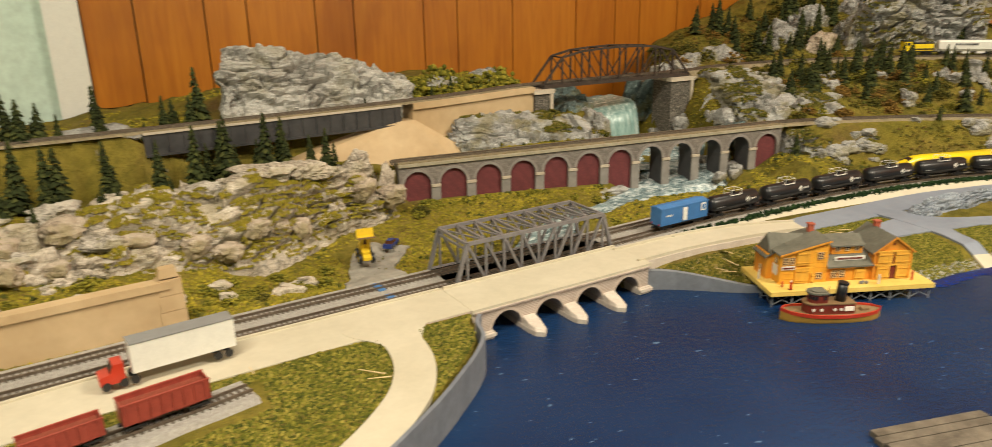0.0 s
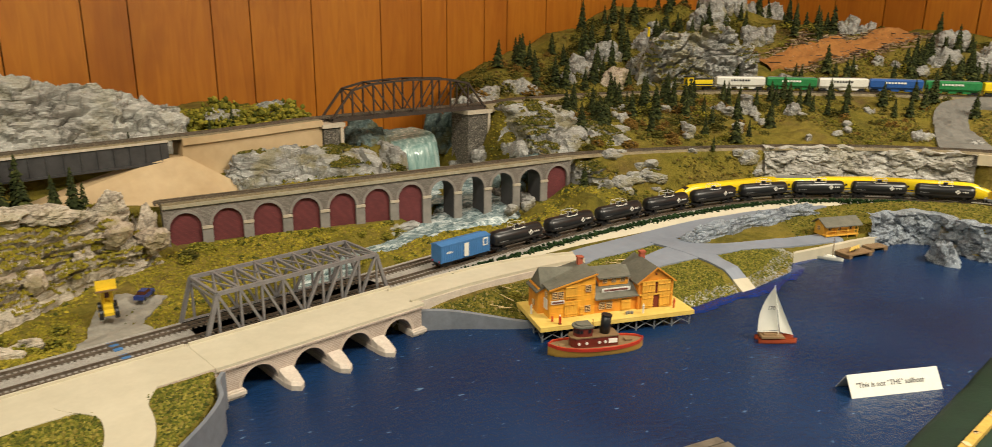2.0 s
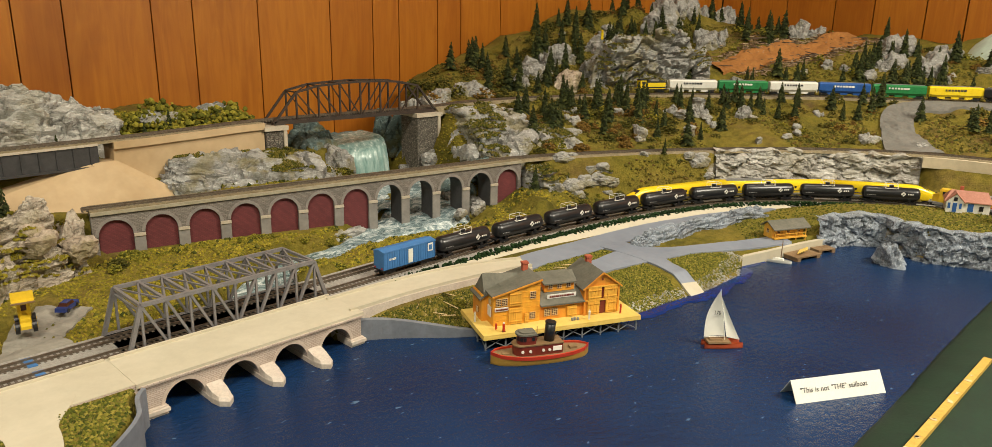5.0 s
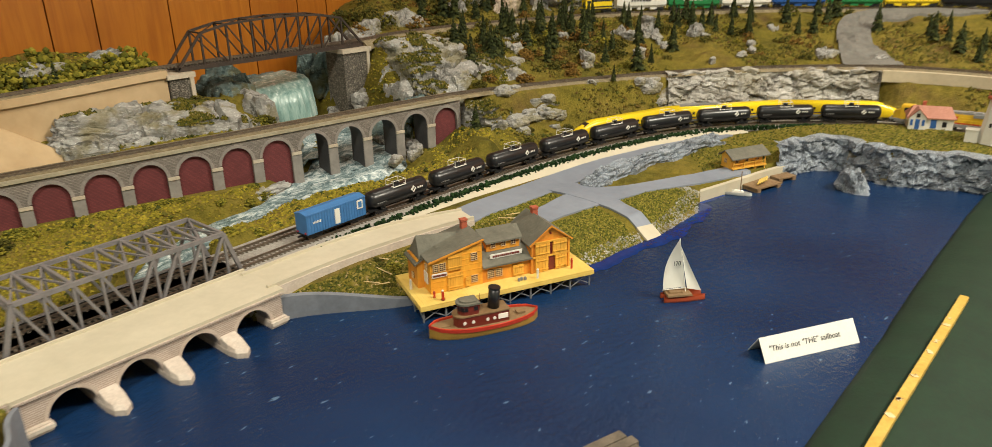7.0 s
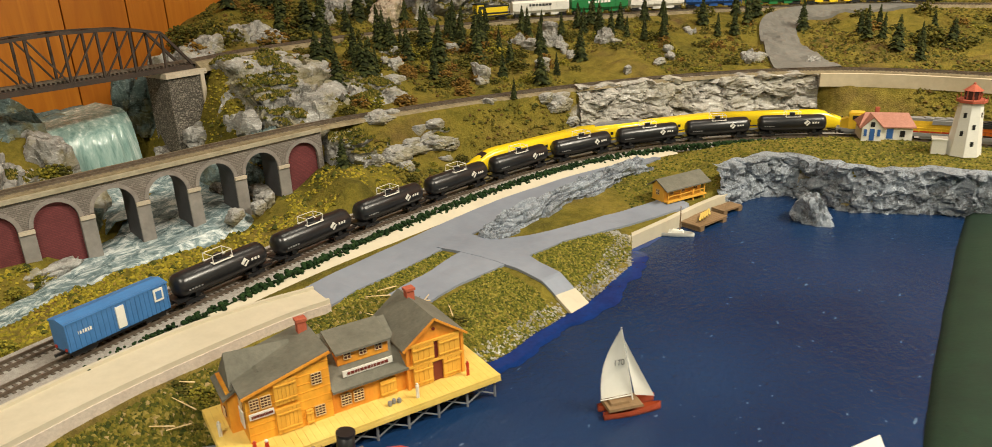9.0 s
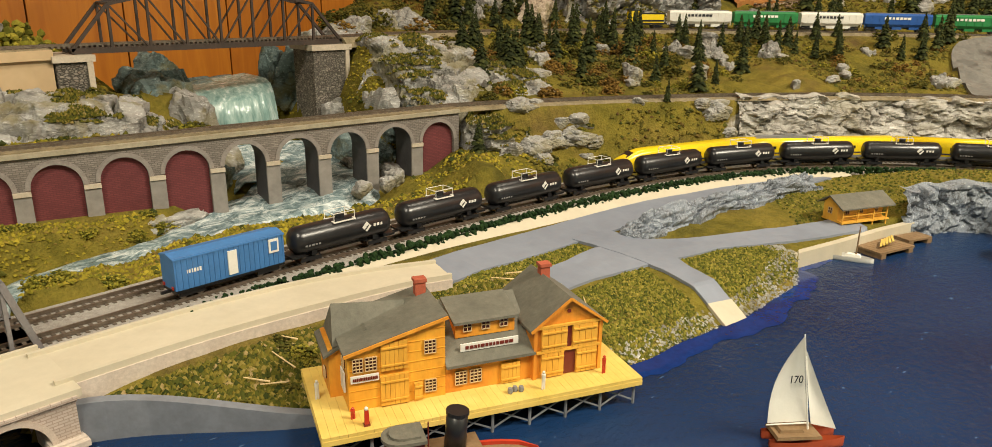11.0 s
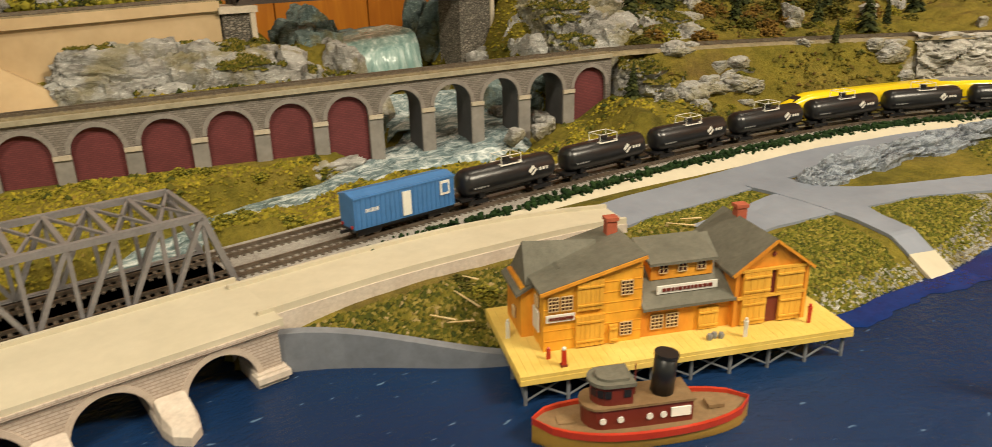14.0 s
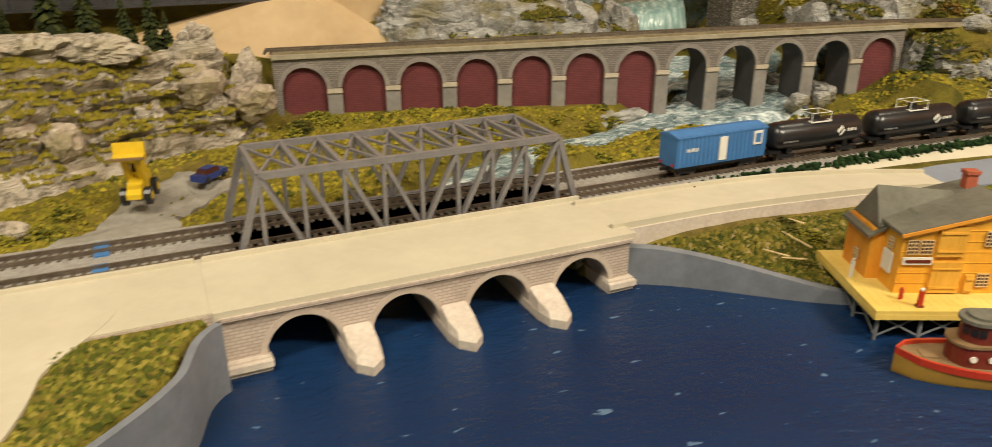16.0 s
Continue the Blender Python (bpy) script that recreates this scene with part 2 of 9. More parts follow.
M = {
    "terrain": terrain_mat(),
    "rock": rock_mat("grey_plaster_rock", (0.13, 0.122, 0.108), (0.44, 0.432, 0.412), (0.82, 0.82, 0.81), 34, (1, 1, 2.8)),
    "rock_warm": rock_mat("buff_plaster_rock", (0.3, 0.24, 0.18), (0.7, 0.61, 0.5), (0.92, 0.89, 0.83), 45, (0.8, 0.8, 3), 0.4),
    "rock_buff": rock_mat("brown_buff_stone", (0.26, 0.19, 0.14), (0.56, 0.46, 0.36), (0.78, 0.7, 0.6), 40, (1, 1, 1.5)),
    "rock_pale": rock_mat("white_washed_rock", (0.26, 0.22, 0.18), (0.66, 0.6, 0.52), (0.95, 0.92, 0.86), 50, (0.7, 0.7, 3)),
    "rock_slab": rock_mat("whitish_grey_slab", (0.2, 0.19, 0.17), (0.54, 0.52, 0.48), (0.86, 0.85, 0.82), 34, (0.7, 0.7, 3.2), 0.3),
    "rock_blue": rock_mat("blue_grey_cliff", (0.14, 0.165, 0.205), (0.36, 0.405, 0.475), (0.76, 0.81, 0.88), 70, (1.5, 1.5, 0.8), 0.08),
    "rock_wet": rock_mat("wet_green_rock", (0.05, 0.08, 0.085), (0.19, 0.26, 0.26), (0.5, 0.57, 0.56), 40),
    "water": water_mat(), "stream": stream_mat(), "falls": falls_mat(),
    "via": brick_mat("viaduct_grey_stone", (0.2, 0.172, 0.152), (0.31, 0.272, 0.24), (0.15, 0.13, 0.115), 0.0044, 0.0016, gap=0.00028),
    "red": brick_mat("dark_red_brick", (0.15, 0.03, 0.034), (0.185, 0.04, 0.043), (0.12, 0.026, 0.028), 0.0044, 0.0015, gap=0.00026),
    "ring": varied("grey_arch_ring", (0.22, 0.195, 0.18), (0.33, 0.295, 0.27), 90),
    # near-black grey that stands in for the shade inside the open arches
    "lining_shade": varied("shade_grey_lining", (0.05, 0.05, 0.055), (0.09, 0.088, 0.092), 40, 0.6, relief=0.15),
    "pierface": varied("smooth_grey_pier", (0.2, 0.185, 0.17), (0.31, 0.285, 0.262), 45, 0.65, relief=0.15, fleck=0.2),
    "band": varied("cream_band", (0.5, 0.42, 0.32), (0.62, 0.54, 0.43), 80),
    "stone": brick_mat("pinkish_bridge_stone", (0.52, 0.43, 0.36), (0.6, 0.5, 0.43), (0.4, 0.31, 0.26), 0.0046, 0.0016, gap=0.00026),
    "ringpink": varied("pinkish_voussoirs", (0.5, 0.4, 0.33), (0.6, 0.5, 0.42), 300, 0.8),
    "coping": varied("stained_coping", (0.3, 0.26, 0.17), (0.44, 0.39, 0.29), 60, 0.8),
    "shallow": varied("bright_blue_shallows", (0.003, 0.022, 0.12), (0.005, 0.038, 0.2), 40, 0.15, relief=0.15),
    "chip": varied("bare_wood_chip", (0.7, 0.5, 0.24), (0.8, 0.62, 0.36), 60, 0.7),
    "sash": varied("window_sash", (0.62, 0.42, 0.2), (0.7, 0.52, 0.3), 90, 0.6),
    "pierstone": varied("smooth_pier_stone", (0.56, 0.47, 0.4), (0.68, 0.6, 0.52), 70),
    "cobble": rubble_mat("rubble_pier_stone", (0.17, 0.15, 0.125), (0.33, 0.29, 0.24), (0.085, 0.075, 0.06), 250),
    "cream": varied("cream_plaster_road", (0.5, 0.447, 0.335), (0.57, 0.512, 0.393), 18, 0.75, relief=0.2, fleck=0.12),
    "plaster": varied("tan_weathered_plaster", (0.42, 0.285, 0.145), (0.6, 0.445, 0.265), 9, 0.65, relief=0.15, fleck=0.14),
    "asphalt": varied("grey_asphalt", (0.19, 0.215, 0.27), (0.26, 0.29, 0.355), 12, 0.5, relief=0.1, fleck=0.12),
    "darkroad": varied("dark_asphalt", (0.09, 0.09, 0.095), (0.15, 0.15, 0.155), 25, 0.75),
    "dirtroad": varied("grey_dirt_road", (0.24, 0.22, 0.19), (0.36, 0.33, 0.28), 25, 0.85),
    "orange_dirt": varied("orange_bare_earth", (0.28, 0.11, 0.022), (0.42, 0.18, 0.04), 30, 0.9, relief=0.6),
    "ballast": varied("grey_ballast", (0.33, 0.3, 0.27), (0.52, 0.49, 0.45), 320, 0.9, relief=0.9, dist=0.001),
    "ballast_brown": varied("brown_dirt_ballast", (0.17, 0.135, 0.075), (0.34, 0.275, 0.165), 120, 0.9, relief=0.9, dist=0.001),
    "gravel": varied("grey_gravel", (0.15, 0.145, 0.13), (0.22, 0.21, 0.19), 25, 0.85),
    "tie": varied("dark_sleeper", (0.09, 0.07, 0.05), (0.16, 0.125, 0.095), 200, 0.8),
    "rail": varied("rail_steel", (0.16, 0.12, 0.09), (0.3, 0.25, 0.2), 200, 0.4, 0.7),
    "bank": varied("painted_grey_wall", (0.155, 0.168, 0.2), (0.22, 0.235, 0.27), 20, 0.6),
    "steel": varied("grey_bridge_plastic", (0.17, 0.16, 0.165), (0.23, 0.215, 0.22), 90, 0.5),
    "blacksteel": varied("black_weathered_steel", (0.028, 0.02, 0.016), (0.06, 0.04, 0.03), 80, 0.55),
    "girder": varied("dark_girder", (0.035, 0.033, 0.035), (0.075, 0.07, 0.072), 60, 0.45),
    "plank": plank_mat(),
    "white": paint("white_paint", (0.78, 0.76, 0.7), 0.5, wear=0.93),
    "mint": varied("pale_green_wall", (0.58, 0.72, 0.62), (0.64, 0.77, 0.67), 8, 0.7),
    "ceil": varied("white_ceiling", (0.7, 0.68, 0.62), (0.76, 0.74, 0.68), 6, 0.9),
    "floor": varied("brown_floor", (0.12, 0.08, 0.05), (0.18, 0.12, 0.08), 6, 0.6),
    "raftwood": varied("weathered_raft_plank", (0.07, 0.055, 0.04), (0.2, 0.165, 0.125), 60, 0.8, relief=0.4),
    "cloth": varied("green_felt_cloth", (0.0015, 0.018, 0.007), (0.0035, 0.029, 0.011), 40, 0.75, relief=0.4),
    "yellowwood": varied("chipped_yellow_wood", (0.55, 0.33, 0.05), (0.66, 0.45, 0.1), 40, 0.55),
    "foam": island_mat("ground_foam", ((0.0, (0.17, 0.15, 0.014)), (0.4, (0.27, 0.22, 0.02)), (0.75, (0.38, 0.3, 0.028)), (1.0, (0.22, 0.15, 0.035)))),
    "foam_olive": island_mat("olive_brown_foam", ((0.0, (0.06, 0.055, 0.01)), (0.4, (0.12, 0.1, 0.014)), (0.75, (0.18, 0.14, 0.02)), (1.0, (0.11, 0.06, 0.02)))),
    "weed_bank": island_mat("shaggy_bank_foam", ((0.0, (0.03, 0.04, 0.006)), (0.4, (0.085, 0.085, 0.01)), (0.75, (0.17, 0.135, 0.018)), (0.95, (0.26, 0.2, 0.05)), (1.0, (0.36, 0.26, 0.13)))),
    "weed": island_mat("weed_foam", ((0.0, (0.04, 0.05, 0.01)), (0.6, (0.1, 0.1, 0.014)), (1.0, (0.17, 0.14, 0.025)))),
    "leafdark": island_mat("dark_leafy_green", ((0.0, (0.03, 0.032, 0.007)), (0.5, (0.085, 0.08, 0.012)), (1.0, (0.17, 0.14, 0.025)))),
    "foam_green": island_mat("grass_foam", ((0.0, (0.04, 0.05, 0.008)), (0.35, (0.1, 0.105, 0.012)), (0.7, (0.19, 0.17, 0.022)), (0.9, (0.32, 0.26, 0.05)), (1.0, (0.1, 0.08, 0.02)))),
    "hedge": island_mat("dark_green_foam", ((0.0, (0.007, 0.022, 0.006)), (1.0, (0.02, 0.048, 0.012)))),
    "needle": island_mat("dark_conifer_green", ((0.0, (0.017, 0.023, 0.007)), (0.6, (0.044, 0.055, 0.016)), (1.0, (0.095, 0.1, 0.026)))),
    "leaf": island_mat("leafy_olive_green", ((0.0, (0.065, 0.072, 0.01)), (0.5, (0.21, 0.19, 0.02)), (1.0, (0.38, 0.31, 0.04)))),
    "autumn": island_mat("rusty_foliage", ((0.0, (0.09, 0.05, 0.012)), (1.0, (0.26, 0.15, 0.03)))),
    "splinter": island_mat("bare_wood_splinters", ((0.0, (0.12, 0.07, 0.035)), (0.6, (0.3, 0.2, 0.12)), (1.0, (0.5, 0.38, 0.26)))),
    "bark": varied("brown_bark", (0.07, 0.045, 0.03), (0.12, 0.08, 0.05), 200, 0.9),
    "orangewood": varied("orange_weatherboard", (0.62, 0.19, 0.014), (0.88, 0.41, 0.04), 34, 0.55, relief=0.3, stretch=(1, 1, 0.3), fleck=0.3),
    "amberwood": varied("amber_weatherboard", (0.74, 0.3, 0.018), (0.9, 0.47, 0.045), 30, 0.55, relief=0.3, stretch=(1, 1, 0.3), fleck=0.28),
    "plaster_pale": varied("pale_cream_plaster", (0.5, 0.42, 0.28), (0.66, 0.57, 0.41), 16, 0.8, relief=0.3, fleck=0.2),
    "yelloworange": varied("amber_door_boards", (0.66, 0.32, 0.03), (0.82, 0.45, 0.06), 50, 0.6, stretch=(1, 1, 0.25), fleck=0.2),
    "deck": varied("yellow_deck_boards", (0.66, 0.46, 0.09), (0.78, 0.58, 0.16), 35, 0.6, fleck=0.15),
    "roof": varied("grey_shingle_roof", (0.115, 0.11, 0.085), (0.175, 0.165, 0.13), 50, 0.8, relief=0.5),
    "greysteel": varied("grey_pile", (0.14, 0.15, 0.17), (0.22, 0.23, 0.25), 80, 0.6),
    "brick": varied("red_chimney_brick", (0.36, 0.07, 0.035), (0.48, 0.12, 0.06), 150, 0.8),
    "glass": paint("dark_window_pane", (0.07, 0.022, 0.015), 0.2),
    "hullred": paint("glossy_red_hull", (0.55, 0.045, 0.02), 0.3),
    "boatorange": paint("faded_orange_hull", (0.5, 0.09, 0.03), 0.4),
    "hullgold": paint("ochre_hull", (0.48, 0.27, 0.045), 0.4),
    "tugdeck": varied("brown_deck", (0.2, 0.12, 0.055), (0.28, 0.18, 0.09), 80, 0.6),
    "maroon": paint("maroon_cabin", (0.17, 0.025, 0.015), 0.4),
    "black": paint("satin_black", (0.016, 0.016, 0.018), 0.35),
    "tank": varied("black_tank_paint", (0.012, 0.012, 0.014), (0.022, 0.022, 0.025), 60, 0.28),
    "grey": paint("mid_grey", (0.25, 0.25, 0.25), 0.5),
    "locoorange": paint("loco_orange", (0.78, 0.17, 0.012), 0.35),
    "gold": paint("loco_yellow", (0.78, 0.5, 0.03), 0.35),
    "bullet": paint("bright_yellow", (0.85, 0.62, 0.015), 0.22, wear=0.95),
    "navy": paint("navy_stripe", (0.02, 0.02, 0.06), 0.35),
    "blue": paint("boxcar_blue", (0.06, 0.2, 0.48), 0.45),
    "carblue": paint("car_blue", (0.03, 0.05, 0.2), 0.25),
    "green": paint("hopper_green", (0.02, 0.22, 0.06), 0.45),
    "deepblue": paint("hopper_blue", (0.02, 0.1, 0.38), 0.45),
    "hopperred": varied("oxide_red", (0.28, 0.045, 0.03), (0.4, 0.07, 0.045), 90, 0.5),
    "coal": varied("brown_red_load", (0.2, 0.04, 0.02), (0.3, 0.06, 0.03), 200, 0.9, relief=0.9),
    "loaderyellow": paint("loader_yellow", (0.75, 0.5, 0.02), 0.4),
    "redroof": varied("pink_red_roof", (0.36, 0.15, 0.1), (0.46, 0.21, 0.15), 60, 0.7),
    "doorblue": paint("blue_door", (0.04, 0.13, 0.4), 0.4),
    "ink": paint("black_ink", (0.03, 0.03, 0.035), 0.7),
    "sail": varied("cream_sail", (0.82, 0.8, 0.72), (0.88, 0.86, 0.8), 30, 0.7, fleck=0.06),
}


# ---- mesh helpers ----
class Build:
    """Collects vertices and faces for one mesh."""

    def __init__(self):
        self.v, self.f = [], []

    def add(self, verts, faces):
        o = len(self.v)
        self.v += [tuple(p) for p in verts]
        self.f += [tuple(i + o for i in q) for q in faces]
        return self

    def box(self, c, s, rz=0.0, m=None, taper=1.0):
        x, y, z = s[0] / 2, s[1] / 2, s[2] / 2
        pts = [Vector((sx * x * (taper if sz > 0 else 1), sy * y * (taper if sz > 0 else 1), sz * z)) for sz in (-1, 1) for sx, sy in ((-1, -1), (1, -1), (1, 1), (-1, 1))]
        r = m or Matrix.Rotation(rz, 3, "Z")
        pts = [r @ p + Vector(c) for p in pts]
        return self.add(pts, [(3, 2, 1, 0), (4, 5, 6, 7), (0, 1, 5, 4), (1, 2, 6, 5), (2, 3, 7, 6), (3, 0, 4, 7)])

    def beam(self, a, b, w, h=None):
        """A square bar from a to b."""
        a, b = Vector(a), Vector(b)
        h = h or w
        d = (b - a).normalized()
        up = Vector((0, 0, 1)) if abs(d.z) < 0.95 else Vector((0, 1, 0))
        s = d.cross(up).normalized()
        u = s.cross(d)
        pts = [p + s * i * w / 2 + u * j * h / 2 for p in (a, b) for i, j in ((-1, -1), (1, -1), (1, 1), (-1, 1))]
        return self.add(pts, [(3, 2, 1, 0), (4, 5, 6, 7), (0, 1, 5, 4), (1, 2, 6, 5), (2, 3, 7, 6), (3, 0, 4, 7)])

    def rod(self, a, b, r0, r1=None, n=8):
        a, b = Vector(a), Vector(b)
        r1 = r0 if r1 is None else r1
        d = (b - a).normalized()
        s = d.cross(Vector((0, 0, 1)) if abs(d.z) < 0.95 else Vector((0, 1, 0))).normalized()
        u = s.cross(d)
        pts = []
        for p, r in ((a, r0), (b, r1)):
            pts += [p + (s * math.cos(k * math.tau / n) + u * math.sin(k * math.tau / n)) * r for k in range(n)]
        fs = [(k, k + n, (k + 1) % n + n, (k + 1) % n) for k in range(n)]
        return self.add(pts, fs + [tuple(range(n)), tuple(reversed(range(n, 2 * n)))])

    def prism(self, outline, z0, z1):
        """A flat outline in plan, from z0 to z1."""
        n = len(outline)
        pts = [(x, y, z0) for x, y in outline] + [(x, y, z1) for x, y in outline]
        fs = [(k, (k + 1) % n, (k + 1) % n + n, k + n) for k in range(n)]
        return self.add(pts, fs + [tuple(reversed(range(n))), tuple(range(n, 2 * n))])

    def slab(self, outline, y0, y1):
        """An outline in x and z, from y0 to y1."""
        n = len(outline)
        pts = [(x, y0, z) for x, z in outline] + [(x, y1, z) for x, z in outline]
        fs = [(k, (k + 1) % n, (k + 1) % n + n, k + n) for k in range(n)]
        return self.add(pts, fs + [tuple(reversed(range(n))), tuple(range(n, 2 * n))])

    def sweep(self, path, profile, closed=True):
        """A profile of (sideways, up) carried along a path; sideways is to the left of the way."""
        n, rows = len(profile), []
        for i, p in enumerate(path):
            a, b = Vector(path[max(i - 1, 0)]), Vector(path[min(i + 1, len(path) - 1)])
            d = (b - a)
            d.z = 0
            d.normalize()
            s = Vector((-d.y, d.x, 0))
            rows += [Vector(p) + s * o + Vector((0, 0, h)) for o, h in profile]
        m = n if closed else n - 1
        fs = [(i * n + k, (i + 1) * n + k, (i + 1) * n + (k + 1) % n, i * n + (k + 1) % n) for i in range(len(path) - 1) for k in range(m)]
        if closed:
            fs += [tuple(range(n)), tuple(reversed(range((len(path) - 1) * n, len(path) * n)))]
        return self.add(rows, fs)

    def ball(self, c, r, n=8, m=6, squash=(1, 1, 1)):
        pts = [Vector(c) + Vector((0, 0, r * squash[2]))]
        for i in range(1, m):
            t = math.pi * i / m
            pts += [Vector(c) + Vector((r * squash[0] * math.sin(t) * math.cos(k * math.tau / n), r * squash[1] * math.sin(t) * math.sin(k * math.tau / n), r * squash[2] * math.cos(t))) for k in range(n)]
        pts.append(Vector(c) - Vector((0, 0, r * squash[2])))
        fs = [(0, 1 + k, 1 + (k + 1) % n) for k in range(n)]
        for i in range(m - 2):
            fs += [(1 + i * n + k, 1 + (i + 1) * n + k, 1 + (i + 1) * n + (k + 1) % n, 1 + i * n + (k + 1) % n) for k in range(n)]
        e = len(pts) - 1
        fs += [(e, e - n + (k + 1) % n, e - n + k) for k in range(n)]
        return self.add(pts, fs)


def mesh_of(name, b, mat, smooth=False):
    me = bpy.data.meshes.new(name)
    me.from_pydata(b.v, [], b.f)
    me.validate()
    bm = bmesh.new()
    bm.from_mesh(me)
    bmesh.ops.recalc_face_normals(bm, faces=bm.faces)
    bm.to_mesh(me)
    bm.free()
    me.materials.append(mat)
    if smooth:
        me.polygons.foreach_set("use_smooth", [True] * len(me.polygons))
    return me


def part(name, b, mat, parent=None, label="", smooth=False):
    ob = new(name, mesh_of(name, b, M[mat] if isinstance(mat, str) else mat, smooth))
    if parent:
        ob.parent = parent
    if label:
        ob["label"] = label
    return ob


def thing(name, label, category, group="", kind="", at=None):
    ob = new(name)
    ob.empty_display_size = 0.01
    if at is not None:
        ob.matrix_basis = at
    return tagged(ob, label, category, group, kind)


def single(name, b, mat, label, category, group="", kind="", smooth=False):
    return tagged(part(name, b, mat, smooth=smooth), label, category, group, kind)


def spline(pts, n=12):
    """A smooth line through points."""
    P = [Vector(p) for p in pts]
    P = [P[0] * 2 - P[1]] + P + [P[-1] * 2 - P[-2]]
    out = []
    for i in range(1, len(P) - 2):
        a, b, c, d = P[i - 1:i + 3]
        for k in range(n):
            t = k / n
            out.append(0.5 * ((2 * b) + (c - a) * t + (2 * a - 5 * b + 4 * c - d) * t * t + (3 * b - a - 3 * c + d) * t ** 3))
    return out + [P[-2]]


def beside(path, off, up=0.0):
    """The path moved sideways, to the left of the way."""
    out = []
    for i, p in enumerate(path):
        d = path[min(i + 1, len(path) - 1)] - path[max(i - 1, 0)]
        out.append(Vector((p.x - d.y / d.xy.length * off, p.y + d.x / d.xy.length * off, p.z + up)))
    return out


class Line:
    """A path by its length."""

    def __init__(self, pts):
        self.p = pts
        self.s = [0.0]
        for a, b in zip(pts, pts[1:]):
            self.s.append(self.s[-1] + (b - a).length)

    def at(self, s):
        i = max(0, min(len(self.s) - 2, int(np.searchsorted(self.s, s)) - 1))
        t = (s - self.s[i]) / max(1e-9, self.s[i + 1] - self.s[i])
        return self.p[i].lerp(self.p[i + 1], t)

    def near_x(self, x):
        return self.s[min(range(len(self.p)), key=lambda i: abs(self.p[i].x - x) + (0 if self.p[i].y > 0.3 else 9))]

    def stand(self, s, base):
        """The pose of a carriage whose bogies stand base apart round s."""
        a, b = self.at(s - base / 2), self.at(s + base / 2)
        d = b - a
        return Matrix.Translation((a + b) / 2) @ Matrix.Rotation(math.atan2(d.y, d.x), 4, "Z") @ Matrix.Rotation(-math.atan2(d.z, d.xy.length), 4, "Y")


def fbm(x, y, z, octaves=4):
    return noise.fractal(Vector((x, y, z)), 0.9, 2.1, octaves)
# ---- lines of the plan ----
NEAR = spline([(-0.6, 0.45, 0.029), (-0.2, 0.573, 0.029), (0.0, 0.606, 0.029), (0.15, 0.621, 0.029), (0.24, 0.628, 0.029), (0.35, 0.637, 0.029), (0.45, 0.645, 0.029), (0.528, 0.6515, 0.029),
               (0.63, 0.6605, 0.029), (0.72, 0.6645, 0.029), (0.83, 0.6655, 0.0295), (0.95, 0.659, 0.03), (1.07, 0.641, 0.031), (1.15, 0.615, 0.032), (1.22, 0.578, 0.033), (1.296, 0.514, 0.034), (1.366, 0.419, 0.036), (1.402, 0.3, 0.038), (1.41, 0.05, 0.038)])
FAR = beside(NEAR, 0.031)
MID = spline([(-0.6, 0.83, 0.08), (-0.1, 0.93, 0.083), (0.2, 0.938, 0.084), (0.34, 0.917, 0.0868), (0.52, 0.887, 0.0901), (0.68, 0.86, 0.093), (0.912, 0.82, 0.0972), (1.03, 0.785, 0.0975), (1.17, 0.73, 0.0965),
              (1.31, 0.646, 0.097), (1.42, 0.55, 0.098), (1.5, 0.44, 0.099), (1.53, 0.3, 0.1), (1.53, 0.05, 0.1)])
TOP = spline([(-0.6, 0.87, 0.15), (-0.2, 0.945, 0.15), (0.07, 0.975, 0.149), (0.39, 0.984, 0.153), (0.5, 0.994, 0.155), (0.625, 1.009, 0.157), (0.9, 1.011, 0.157), (1.0, 1.03, 0.157), (1.13, 1.027, 0.157), (1.25, 0.998, 0.157),
              (1.45, 0.92, 0.157), (1.6, 0.79, 0.157), (1.7, 0.7, 0.157), (1.8, 0.557, 0.157), (1.87, 0.44, 0.157), (1.9, 0.05, 0.157)])
SHORE = spline([(-0.7, 0.11, 0), (-0.2, 0.235, 0), (0.0, 0.3, 0), (0.1, 0.35, 0), (0.16, 0.394, 0), (0.213, 0.435, 0), (0.246, 0.465, 0), (0.268, 0.487, 0), (0.285, 0.51, 0), (0.304, 0.55, 0), (0.39, 0.57, 0), (0.5, 0.58, 0), (0.592, 0.521, 0), (0.668, 0.486, 0),
                (0.763, 0.446, 0), (0.815, 0.442, 0), (0.852, 0.438, 0), (0.898, 0.435, 0), (0.948, 0.442, 0), (0.985, 0.449, 0), (1.0, 0.468, 0), (1.06, 0.455, 0), (1.12, 0.446, 0), (1.165, 0.437, 0), (1.232, 0.392, 0), (1.212, 0.326, 0), (1.235, 0.268, 0), (1.25, 0.225, 0), (1.25, 0.05, 0)])
CX, CY = 0.6, 0.05


def settle(x, y):
    """How far the hills lie below their first sketch."""
    return -0.055 * max(0.0, y - 0.5) - 0.013 * max(0.0, x - 0.5)


THETA = np.radians(np.linspace(-5, 185, 381))


def polar(path):
    a = np.array([(math.atan2(p.y - CY, p.x - CX), math.hypot(p.x - CX, p.y - CY), p.z) for p in path])
    a = a[np.argsort(a[:, 0])]
    return np.interp(THETA, a[:, 0], a[:, 1]), np.interp(THETA, a[:, 0], a[:, 2])


